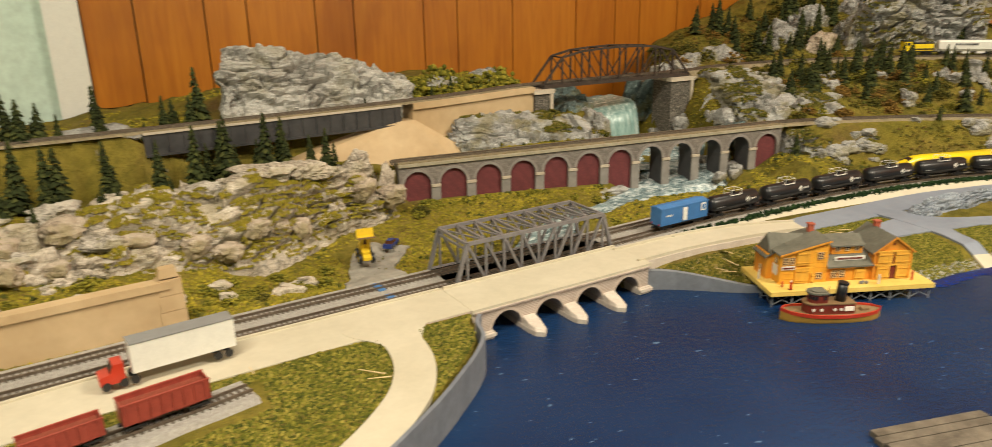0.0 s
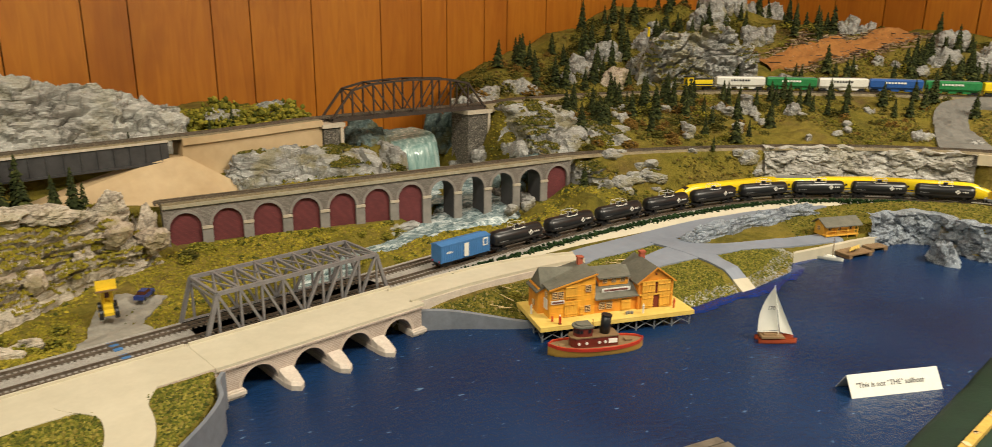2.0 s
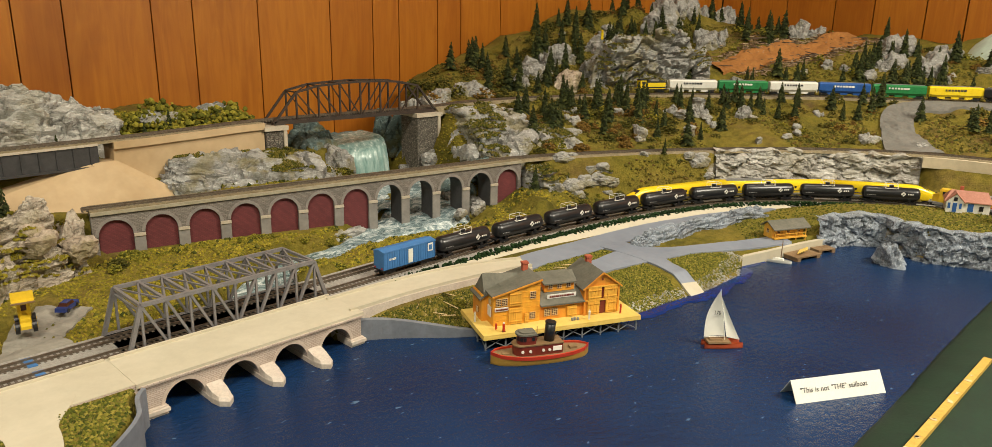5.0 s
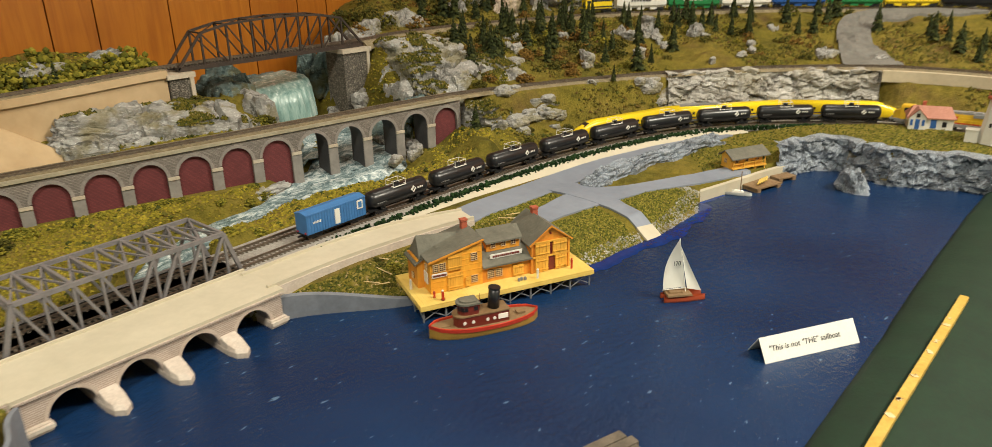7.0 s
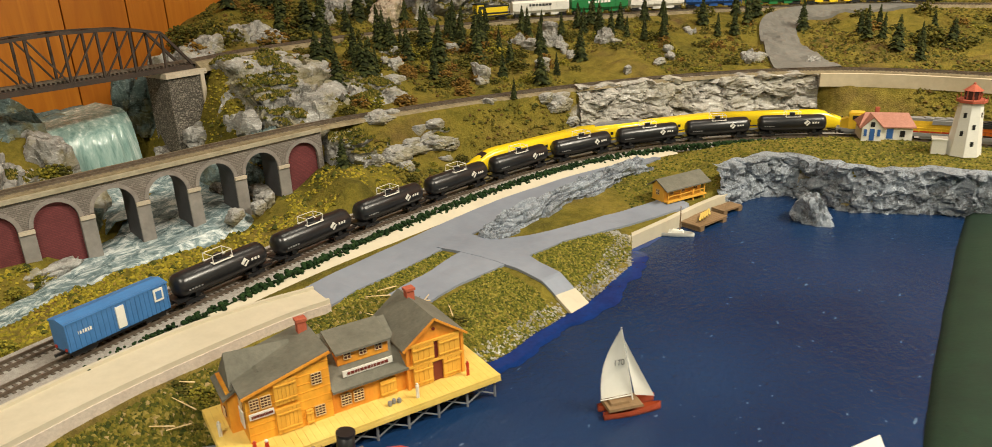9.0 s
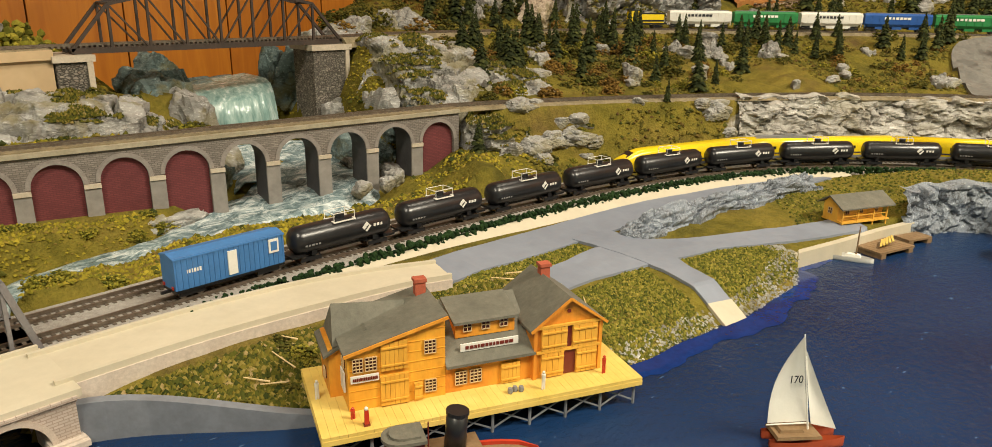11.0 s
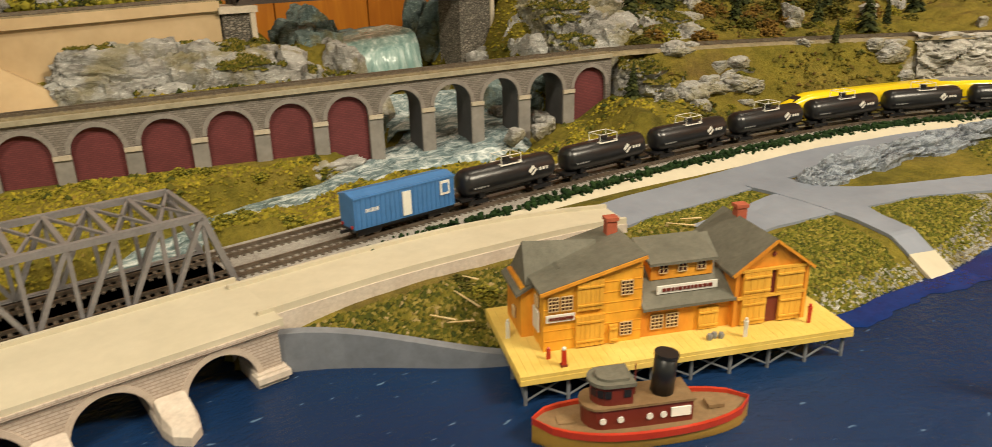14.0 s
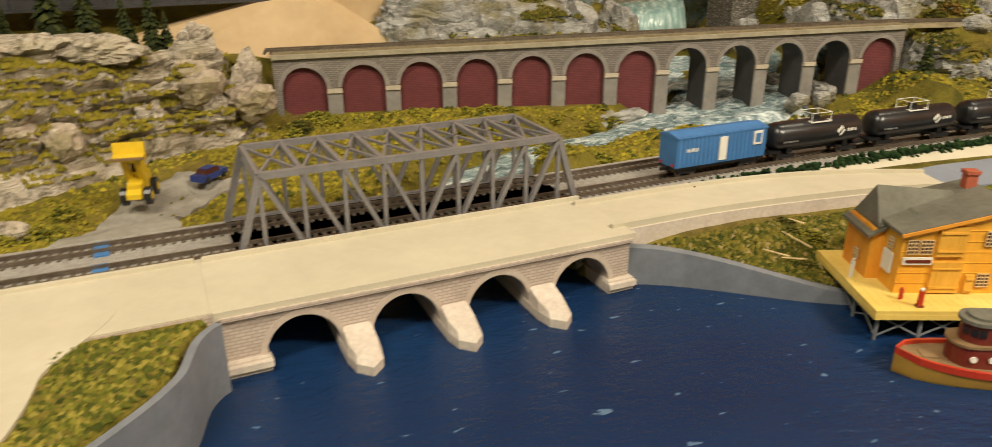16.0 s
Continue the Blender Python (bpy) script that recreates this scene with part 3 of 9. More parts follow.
def by_angle(*pairs):
    """A value that changes with the bearing, in degrees."""
    a = sorted(pairs)
    return np.interp(np.degrees(THETA), [p[0] for p in a], [p[1] for p in a])


s_r, _ = polar(SHORE)
n_r, n_z = polar(NEAR)
m_r, m_z = polar(MID)
t_r, t_z = polar(TOP)
# bank top, road level, track bed, foot of the slope, upper beds, hill
bank_w = by_angle((0, 0.012), (30, 0.012), (36, 0.004), (46, 0.004), (51, 0.04), (70, 0.045), (86, 0.006), (185, 0.006))
bank_z = by_angle((0, 0.044), (29, 0.044), (36, 0.015), (46, 0.015), (51, 0.016), (73, 0.014), (88, 0.004), (93, 0.008), (101, 0.019), (112, 0.03), (185, 0.03))
road_z = by_angle((0, 0.046), (24, 0.046), (32, 0.04), (40, 0.026), (50, 0.022), (66, 0.023), (78, 0.028), (90, 0.03), (185, 0.031))
foot_w = by_angle((0, 0.06), (21.8, 0.06), (23.8, 0.012), (42.6, 0.012), (45.6, 0.052), (62, 0.05), (66, 0.02), (119, 0.02), (124, 0.13), (185, 0.13))
foot_z = by_angle((0, 0.056), (25, 0.058), (47, 0.056), (58, 0.06), (64, 0.07), (66.5, 0.075), (69, 0.054), (74, 0.05), (90, 0.053), (105, 0.056), (110, 0.037), (121, 0.037), (126, 0.075), (140, 0.075), (185, 0.075))
hill_z = by_angle((0, 0.27), (20, 0.275), (25, 0.32), (30, 0.325), (36, 0.33), (42, 0.36), (48, 0.37), (58, 0.32), (66, 0.26), (70, 0.2), (73, 0.12), (82, 0.12), (86, 0.185), (95, 0.192), (108, 0.185), (114, 0.165), (120, 0.145), (130, 0.13), (185, 0.12))
hill_w = by_angle((0, 0.4), (60, 0.3), (70, 0.15), (185, 0.15))
# the upper line stands on girders and a wall here, above lower ground
under = by_angle((0, 0), (70.5, 0), (72.5, 0.08), (86, 0.08), (88, 0.05), (100, 0.05), (103, 0.062), (117, 0.055), (121, 0.0), (185, 0))
bed_w = by_angle((0, 0.02), (21.8, 0.02), (23.8, 0.01), (42.6, 0.01), (44.6, 0.022), (62, 0.022), (64, 0.014), (185, 0.014))
LEVELS = [(s_r - 0.3, s_r * 0 - 0.06), (s_r - 0.004, s_r * 0 - 0.03), (s_r + 0.001, s_r * 0 - 0.004), (s_r + bank_w, bank_z), (np.maximum(s_r + bank_w + 0.004, n_r - 0.047), road_z), (n_r - 0.026, n_z - 0.007), (n_r + 0.055, n_z - 0.006),
          (m_r - foot_w, foot_z), (m_r - bed_w, m_z - 0.005), (m_r + 0.016, m_z - 0.005), (t_r - 0.018, t_z - 0.006 - under), (t_r + 0.018, t_z - 0.006 - under * 0.55), (t_r + 0.018 + hill_w, hill_z), (t_r + 1.6, hill_z * 0.9)]
LEVEL_R, LEVEL_Z = np.array([a for a, _ in LEVELS]), np.array([b for _, b in LEVELS])
LEVEL_R = np.maximum.accumulate(LEVEL_R, axis=0)
for level in (7, 12, 13):
    LEVEL_Z[level] += [settle(CX + r * math.cos(a), CY + r * math.sin(a)) for r, a in zip(LEVEL_R[level], THETA)]
STREAM = spline([(0.815, 0.99, 0.044), (0.8, 0.91, 0.034), (0.785, 0.858, 0.026), (0.7, 0.822, 0.021), (0.62, 0.797, 0.016), (0.55, 0.789, 0.012), (0.475, 0.735, 0.006), (0.415, 0.62, -0.006), (0.4, 0.5, -0.03)], 8)
STREAM_W = np.interp(np.arange(len(STREAM)), (0, 8, 16, 24, 32, 40, 48, 64), (0.05, 0.07, 0.07, 0.03, 0.02, 0.021, 0.03, 0.11))
STREAM_P = np.array([p[:] for p in STREAM])


def smooth(e0, e1, v):
    t = min(1.0, max(0.0, (v - e0) / (e1 - e0)))
    return t * t * (3 - 2 * t)


def ground(x, y, rough=True):
    """The height of the land."""
    th, r = math.atan2(y - CY, x - CX), math.hypot(x - CX, y - CY)
    i = (th - THETA[0]) / (THETA[1] - THETA[0])
    i = min(max(i, 0), len(THETA) - 1.001)
    k, f = int(i), i - int(i)
    lr = LEVEL_R[:, k] * (1 - f) + LEVEL_R[:, k + 1] * f
    lz = LEVEL_Z[:, k] * (1 - f) + LEVEL_Z[:, k + 1] * f
    z = float(np.interp(r, lr, lz))
    deg = math.degrees(th)
    # the viaduct stands free over low ground
    if 63.5 < deg < 107 and lr[6] < r < lr[10]:
        low = lz[7] + (0.0 if r < lr[8] + 0.005 else smooth(lr[8] + 0.02, lr[10], r) * (lz[10] - lz[7]))
        if deg > 87:
            low = max(low, lz[7] + smooth(lr[8] + 0.012, lr[8] + 0.02, r) * (lz[9] - lz[7] - 0.006 + (r - lr[8]) * 0.2 * (1 - smooth(95, 100, deg))))
        w = smooth(63.5, 65.5, deg) * (1 - smooth(105, 107, deg))
        z = z * (1 - w) + low * w
    # the ledge behind the viaduct and the gorge with the fall
    d2 = (STREAM_P[:, 0] - x) ** 2 + (STREAM_P[:, 1] - y) ** 2
    j = int(np.argmin(d2))
    d, w = math.sqrt(d2[j]), STREAM_W[j]
    if y > 0.54:
        c = smooth(w, w + (0.016 if j > 20 else 0.035), d)
        z = min(z, STREAM_P[j, 2] - 0.006 + c * 0.5) if c < 1 else z
        if c < 1:
            z = min(z, (STREAM_P[j, 2] - 0.006) * (1 - c) + z * c)
        # low near bank between stream and tracks
        if 18 < j < 44 and y < STREAM_P[j, 1] and r > lr[5]:
            z = min(z, max(STREAM_P[j, 2] + 0.002, lz[6]))
    if rough:
        gap = min(abs(r - (lr[5] + lr[6]) / 2) - 0.045, abs(r - (lr[8] + lr[9]) / 2) - 0.016, abs(r - (lr[10] + lr[11]) / 2) - 0.018)
        wgt = smooth(0.0, 0.04, gap) * (1.0 if r > lr[6] else 0.12)
        if wgt > 0:
            n = fbm(x * 9, y * 9, 0.3, 5) * 0.011 + abs(fbm(x * 26, y * 26, 2.2, 3)) * 0.006 - 0.003
            big = (0.055 if x > 0.9 else 0.015) * fbm(x * 3.1, y * 3.1, 7.7, 3) * smooth(0.05, 0.3, r - lr[11]) if r > lr[11] else 0
            z += n * wgt + big
    if 1.03 < y and 0.64 < x < 1.2:
        w = max(0.0, y - 1.06)
        e = smooth(0.66 - w * 0.1, 0.7 - w * 0.1, x) * (1 - smooth(0.86 + w * 0.75, 0.9 + w * 0.75, x))
        z = min(z, z * (1 - e) + (0.04 if y < 1.068 else 0.094 if y < 1.125 else 0.03) * e)
    return z


# ---- ground sheet ----
def build_ground():
    b = Build()
    rows = []
    na, nr = 400, 250
    for i in range(na):
        th = THETA[0] + (THETA[-1] - THETA[0]) * i / (na - 1)
        lo, hi = np.interp(th, THETA, s_r) - 0.012, 2.2
        for k in range(nr):
            t = k / (nr - 1)
            r = lo + (hi - lo) * (0.62 * t + 0.38 * t ** 3)
            x, y = CX + r * math.cos(th), CY + r * math.sin(th)
            x, y = min(max(x, -0.8), 2.38), min(y, 1.38)
            rows.append((x, y, ground(x, y)))
    b.v = rows
    b.f = [(i * nr + k, i * nr + k + 1, (i + 1) * nr + k + 1, (i + 1) * nr + k) for i in range(na - 1) for k in range(nr - 1)]
    me = bpy.data.meshes.new("ground")
    me.from_pydata(b.v, [], [q[::-1] for q in b.f])
    me.materials.append(M["terrain"])
    me.polygons.foreach_set("use_smooth", [True] * len(me.polygons))
    return tagged(new("ground", me), "hilly model landscape of plaster rock and yellow-green ground foam", "ground", kind="structure")


build_ground()


def draped(path, half, lift, name, mat, label, category, cols=6, edge=0.003, kind="structure", wob=0.0, rough=False, level=None):
    """A strip laid over the land along a path, with a thin turned-down edge."""
    b = Build()
    n = cols + 3
    left, rows = [], []
    for i, p in enumerate(path):
        a, c = path[max(i - 1, 0)], path[min(i + 1, len(path) - 1)]
        d = (Vector(c) - Vector(a))
        d.z = 0
        d.normalize()
        s = Vector((-d.y, d.x, 0))
        h = half[i] if isinstance(half, (list, tuple)) else half
        h *= 1 + wob * fbm(p[0] * 30, p[1] * 30, 5, 2)
        mid = [ground(*(Vector(p) + s * h * (2 * k / cols - 1)).xy, rough) for k in range(cols + 1)]
        if level:
            mid = [level[0] + (level[1] - level[0]) * i / (len(path) - 1) - lift] * len(mid)
        for k in range(-1, cols + 2):
            kk = min(max(k, 0), cols)
            q = Vector(p) + s * h * (2 * kk / cols - 1)
            rows.append((q.x, q.y, mid[kk] + (lift if 0 <= k <= cols else -edge)))
    b.add(rows, [(i * n + k, (i + 1) * n + k, (i + 1) * n + k + 1, i * n + k + 1) for i in range(len(path) - 1) for k in range(n - 1)])
    return single(name, b, mat, label, category, kind=kind)


# roads
ROAD = spline([(-0.6, 0.385, 0), (-0.25, 0.499, 0), (-0.1, 0.543, 0), (0.05, 0.568, 0), (0.2, 0.5815, 0), (0.303, 0.5895, 0)], 10)
draped(ROAD, 0.03, 0.003, "road", "cream", "cream plaster road bed beside the tracks, unpainted", "road", 6, 0.02, level=(0.0309, 0.0309))
SIDE_ROAD = spline([(0.222, 0.573, 0), (0.2235, 0.54, 0), (0.2215, 0.508, 0), (0.2125, 0.478, 0), (0.194, 0.4475, 0), (0.152, 0.407, 0), (0.09, 0.367, 0), (-0.08, 0.312, 0)], 8)
draped(SIDE_ROAD, [0.038 - 0.0222 * smooth(0, 11, i) for i in range(57)], 0.0022, "side_road", "cream", "cream plaster side road curving down to the shore", "road", 6, 0.012, level=(0.0312, 0.0318))
draped(spline([(-0.5, 0.315, 0), (-0.2, 0.415, 0), (-0.04, 0.435, 0), (0.053, 0.41, 0), (0.1, 0.37, 0)], 8), 0.022, 0.002, "yard_road", "darkroad", "dark grey asphalt road by the siding", "road")
ROAD2 = spline([(0.497, 0.603, 0), (0.57, 0.608, 0), (0.64, 0.606, 0), (0.695, 0.598, 0), (0.735, 0.587, 0)], 8)
draped(ROAD2, [0.0205 - 0.0055 * smooth(14, 32, i) for i in range(33)], 0.004, "road_end", "cream", "cream plaster road end meeting the asphalt", "road", 6, 0.02, level=(0.031, 0.0295))
draped(spline([(0.722, 0.592, 0), (0.77, 0.597, 0), (0.85, 0.599, 0), (0.93, 0.6, 0), (1.03, 0.594, 0), (1.12, 0.576, 0), (1.21, 0.54, 0)], 8), [0.0165 + 0.0025 * smooth(4, 16, i) - 0.009 * smooth(24, 48, i) for i in range(49)], 0.0018, "asphalt_road", "asphalt", "smooth grey asphalt road along the embankment", "road", 8, rough=True)
draped(spline([(0.775, 0.541, 0), (0.83, 0.543, 0), (0.885, 0.538, 0), (0.94, 0.519, 0), (1.0, 0.497, 0), (1.075, 0.473, 0), (1.11, 0.463, 0)], 8), [0.0165 + 0.006 * smooth(6, 14, i) - 0.0085 * smooth(18, 26, i) for i in range(49)], 0.002, "quay_road", "asphalt", "grey asphalt road leading to the quay", "road", 8, rough=True)
draped(spline([(0.885, 0.59, 0), (0.893, 0.55, 0), (0.887, 0.515, 0), (0.88, 0.485, 0), (0.8735, 0.457, 0)], 8), [0.02 - 0.009 * smooth(6, 22, i) for i in range(33)], 0.0023, "ramp_road", "asphalt", "grey asphalt boat ramp road", "road", 8, 0.003, rough=True)
draped(spline([(0.8735, 0.457, 0), (0.871, 0.445, 0), (0.868, 0.43, 0)], 6), 0.0115, 0.0028, "boat_ramp", "cream", "white concrete boat ramp running into the water", "ramp", 8, rough=True)
HILL_ROAD = spline([(1.5, 0.45, 0), (1.55, 0.485, 0), (1.62, 0.528, 0), (1.7, 0.555, 0), (1.77, 0.53, 0), (1.82, 0.48, 0), (1.88, 0.4, 0)], 12)
draped(HILL_ROAD, [0.044 - 0.016 * smooth(0, 26, i) for i in range(73)], 0.005, "hill_road", "gravel", "grey gravel road climbing between the tracks", "road", 10, 0.012, rough=True)
draped(spline([(0.25, 0.668, 0), (0.256, 0.705, 0), (0.268, 0.745, 0), (0.3, 0.79, 0)], 12), [0.034 - 0.01 * smooth(0, 20, i) for i in range(37)], 0.0025, "dirt_track", "dirtroad", "grey dirt track between foam banks", "track", 10, 0.012, wob=0.3, rough=True)
# low kerbs along the road and the stone wall that carries its lakeward edge
half2 = [0.0205 - 0.0055 * smooth(14, 32, i) for i in range(33)]
for sgn, label in ((-1, "near"), (1, "far")):
    rim = []
    for i, p in enumerate(ROAD2):
        d = ROAD2[min(i + 1, 32)] - ROAD2[max(i - 1, 0)]
        n = Vector((-d.y, d.x, 0)).normalized()
        q = p + n * sgn * (half2[i] - 0.001)
        rim.append(Vector((q.x, q.y, 0.031 - 0.0015 * i / 32)))
    single("kerb", Build().sweep(rim, [(-0.0014, -0.002), (0.0014, -0.002), (0.0014, 0.0022), (-0.0014, 0.0022)]), "cream", "low cream plaster kerb along the road", "kerb", kind="structure")
    if sgn < 0:
        single("road_wall", Build().sweep([q + Vector((0, 0, -0.002)) for q in rim], [(-0.0022, -0.026), (0.0, -0.026), (0.0, 0.0005), (-0.0022, 0.0005)]), "pierstone", "pinkish plaster wall below the road's edge", "wall", kind="structure")
rim = [p for p in beside(ROAD, 0.0275) if -0.2 < p.x < 0.296]
rim = [Vector((p.x, p.y, 0.0312)) for p in rim]
single("kerb", Build().sweep(rim, [(-0.0014, -0.004), (0.0014, -0.004), (0.0014, 0.0014), (-0.0014, 0.0014)]), "cream", "low cream plaster kerb along the road", "kerb", kind="structure")
# cream slope under the hedge
strip = [p for p in NEAR if 0.6 < p.x < 1.26 and p.y > 0.47]
b = Build()
b.sweep(strip, [(-0.05, -0.03), (-0.0435, -0.0095), (-0.0285, -0.0008), (-0.021, -0.012)])
single("embankment", b, "cream", "cream plaster slope below the hedge", "embankment", kind="structure")


# water
b = Build()
b.add([(-0.8, -0.2, 0), (1.6, -0.2, 0), (1.6, 0.62, 0), (-0.8, 0.62, 0)], [(0, 1, 2, 3)])
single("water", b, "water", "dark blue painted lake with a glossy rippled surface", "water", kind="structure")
b = Build()
b.box((0.79, 0.605, -0.535), (3.18, 1.61, 0.93))
b.box((0.79, -0.205, -0.035), (3.18, 0.012, 0.074))
single("layout_base", b, "floor", "brown boarded base under the layout", "table", kind="structure")
b = Build()
n = len(STREAM)
rows = []
for i, p in enumerate(STREAM):
    d = STREAM[min(i + 1, n - 1)] - STREAM[max(i - 1, 0)]
    s = Vector((-d.y, d.x, 0)).normalized()
    for k in range(13):
        q = p + s * STREAM_W[i] * (1.06 if 4 < i < 22 else 1.2) * (k / 6 - 1)
        rows.append((q.x, q.y, max(p.z, -0.003) + 0.0025 * fbm(q.x * 60, q.y * 60, 1, 3) - 0.011 * smooth(0.8, 1.0, abs(k / 6 - 1))))
b.add(rows, [(i * 13 + k, (i + 1) * 13 + k, (i + 1) * 13 + k + 1, i * 13 + k + 1) for i in range(n - 1) for k in range(12)])
single("stream", b, "stream", "pale foaming resin stream running below the viaduct", "water", kind="structure", smooth=True)

# bright shallows painted along the beaches
rows, edge = [], [p for p in SHORE if 0.6 < p.x < 1.045 and p.y < 0.53]
for i, p in enumerate(edge):
    d = edge[min(i + 1, len(edge) - 1)] - edge[max(i - 1, 0)]
    s = Vector((d.y, -d.x, 0)).normalized()
    w = (0.011 + 0.006 * fbm(p.x * 40, p.y * 40, 2, 3)) * smooth(0.6, 0.72, p.x)
    for k in range(4):
        rows.append(p - s * 0.006 + s * (w + 0.006) * k / 3 + Vector((0, 0, 0.0006 - 0.0004 * (k == 3))))
b = Build().add(rows, [(i * 4 + k, i * 4 + 4 + k, i * 4 + 5 + k, i * 4 + 1 + k) for i in range(len(edge) - 1) for k in range(3)])
single("shallows", b, "shallow", "bright blue painted shallows along the beach", "water", kind="structure")

# waterfall
fall = thing("waterfall", "pale green resin waterfall pouring over a ledge", "waterfall", kind="structure")
b = Build()
rows = []
for k in range(33):
    u = k / 32
    x = 0.762 + 0.09 * u
    bow = -0.014 * math.sin(u * math.pi) - 0.003 * fbm(u * 14, 0, 0, 2)
    for z, y in ((0.043, 1.042), (0.066, 1.046), (0.086, 1.051), (0.097, 1.058), (0.1015, 1.07), (0.1025, 1.095), (0.1025, 1.13)):
        rows.append((x, y + bow * (1 if z < 0.096 else 0.3), z + 0.008 * (u - 0.5)))
b.add(rows, [(k * 7 + j, (k + 1) * 7 + j, (k + 1) * 7 + j + 1, k * 7 + j + 1) for k in range(32) for j in range(6)])
part("falling_water", b, "falls", fall, smooth=True)

# ---- room ----
wall = thing("wall_north", "orange varnished pine plank wall", "wall", kind="structure")
seams = [0.022, 0.1, 0.21, 0.28, 0.4, 0.472, 0.612, 0.684, 0.809, 0.965, 1.068, 1.136, 1.243, 1.312, 1.438, 1.56, 1.68, 1.82, 1.93, 2.07, 2.2, 2.32, 2.42]
WALL_Y = 1.42
for a, c in zip(seams, seams[1:]):
    b = Build()
    b.slab([(a + 0.0012, -1), (c - 0.0012, -1), (c - 0.0012, 1.45), (a + 0.0012, 1.45)], WALL_Y, WALL_Y + 0.012)
    part("plank", b, "plank", wall)
b = Build()
b.box((1.2, WALL_Y + 0.03, 0.22), (2.5, 0.03, 2.46))
part("backing", b, "black", wall)
b = Build()
b.box((-0.004, WALL_Y - 0.006, 0.22), (0.05, 0.03, 2.46))
single("door_frame", b, "white", "white painted door frame beside the pine wall", "trim", kind="structure")
b = Build()
b.box((-1.13, WALL_Y + 0.01, 0.22), (2.2, 0.02, 2.46))
single("wall_north_side", b, "mint", "pale green painted wall", "wall", kind="structure")
east = thing("wall_east", "orange varnished pine plank wall", "wall", kind="structure")
y = WALL_Y
for k in range(24):
    w = 0.1 + 0.05 * ((k * 7) % 5) / 4
    b = Build()
    b.box((2.43, y - w / 2, 0.22), (0.012, w - 0.004, 2.46))
    part("plank", b, "plank", east)
    y -= w
b = Build()
b.box((2.46, -0.2, 0.22), (0.03, 3.4, 2.46))
part("backing", b, "black", east)
for name, c, s, mat, label in (("wall_south", (0.1, -2.2, 0.22), (4.8, 0.05, 2.46), "mint", "pale green painted wall"), ("wall_west", (-2.27, -0.4, 0.22), (0.05, 3.7, 2.46), "mint", "pale green painted wall"),
                               ("floor", (0.1, -0.4, -1.03), (4.8, 3.7, 0.06), "floor", "dark brown floor"), ("ceiling", (0.1, -0.4, 1.48), (4.8, 3.7, 0.06), "ceil", "off-white painted ceiling")):
    b = Build()
    b.box(c, s)
    single(name, b, mat, label, name.split("_")[0], kind="structure")


# ---- tracks ----
def railway(path, label, bed=True, mat="ballast", wide=0.021, deep=0.009):
    t = thing("railway_track", label, "track", "tracks", kind="structure")
    if bed:
        b = Build()
        b.sweep(path, [(-wide, -deep), (-0.0155, -0.0025), (0.0155, -0.0025), (wide, -deep)])
        part("ballast", b, mat, t)
    for o in (-0.0047, 0.0047):
        b = Build()
        b.sweep(path, [(o - 0.0006, -0.002), (o + 0.0006, -0.002), (o + 0.0006, 0.0), (o - 0.0006, 0.0)])
        part("rail", b, "rail", t)
    b = Build()
    ln = Line(path)
    s = 0.0
    while s < ln.s[-1]:
        p, q = ln.at(s), ln.at(s + 0.002)
        b.box((p.x, p.y, p.z - 0.0028), (0.002, 0.0155, 0.0018), math.atan2(q.y - p.y, q.x - p.x))
        s += 0.0048
    tagged(part("sleepers", b, "tie", t), kind="stuff")
    return t


railway(NEAR, "model railway track with dark sleepers on grey ballast")
railway(FAR, "model railway track with dark sleepers on grey ballast")
railway([p for p in MID if 0.345 < p.x < 0.93], "weathered model track over the viaduct", False)
railway([p for p in MID if p.x > 0.92], "weathered model track along the hillside", True, "ballast_brown", 0.0185, 0.006)
railway([p for p in TOP if p.x < 0.622], "weathered model track along the upper ledge", True, "ballast_brown", 0.0175, 0.0045)
railway([p for p in TOP if 0.6 < p.x < 0.925], "weathered model track across the black truss", False)
railway([p for p in TOP if p.x > 0.905], "weathered model track along the mountain ledge", True, "ballast_brown", 0.028, 0.013)


# ---- viaduct ----
def arch_band(pts, zt, y0, y1):
    """The masonry above one arch, from its curve up to zt (a function of x)."""
    n = len(pts)
    v = [(x, y, z) for y in (y0, y1) for x, z in pts] + [(x, y, zt(x)) for y in (y0, y1) for x, z in pts]
    f = []
    for i in range(n - 1):
        f += [(i, i + 1, 2 * n + i + 1, 2 * n + i), (n + i, n + i + 1, 3 * n + i + 1, 3 * n + i), (i, i + 1, n + i + 1, n + i), (2 * n + i, 2 * n + i + 1, 3 * n + i + 1, 3 * n + i)]
    return Build().add(v, f + [(0, n, 3 * n, 2 * n), (n - 1, 2 * n - 1, 4 * n - 1, 3 * n - 1)])


def ring_of(cx, zs, r0, r1, y0, y1, n=24, flat=1.0):
    v, f = [], []
    for i in range(n + 1):
        a = math.pi * i / n
        v += [(cx - r * math.cos(a), y, zs + flat * r * math.sin(a)) for r, y in ((r0, y0), (r1, y0), (r1, y1), (r0, y1))]
    for i in range(n):
        f += [(i * 4 + k, i * 4 + 4 + k, i * 4 + 4 + (k + 1) % 4, i * 4 + (k + 1) % 4) for k in range(4)]
    return Build().add(v, f + [(0, 1, 2, 3), (4 * n, 4 * n + 1, 4 * n + 2, 4 * n + 3)])


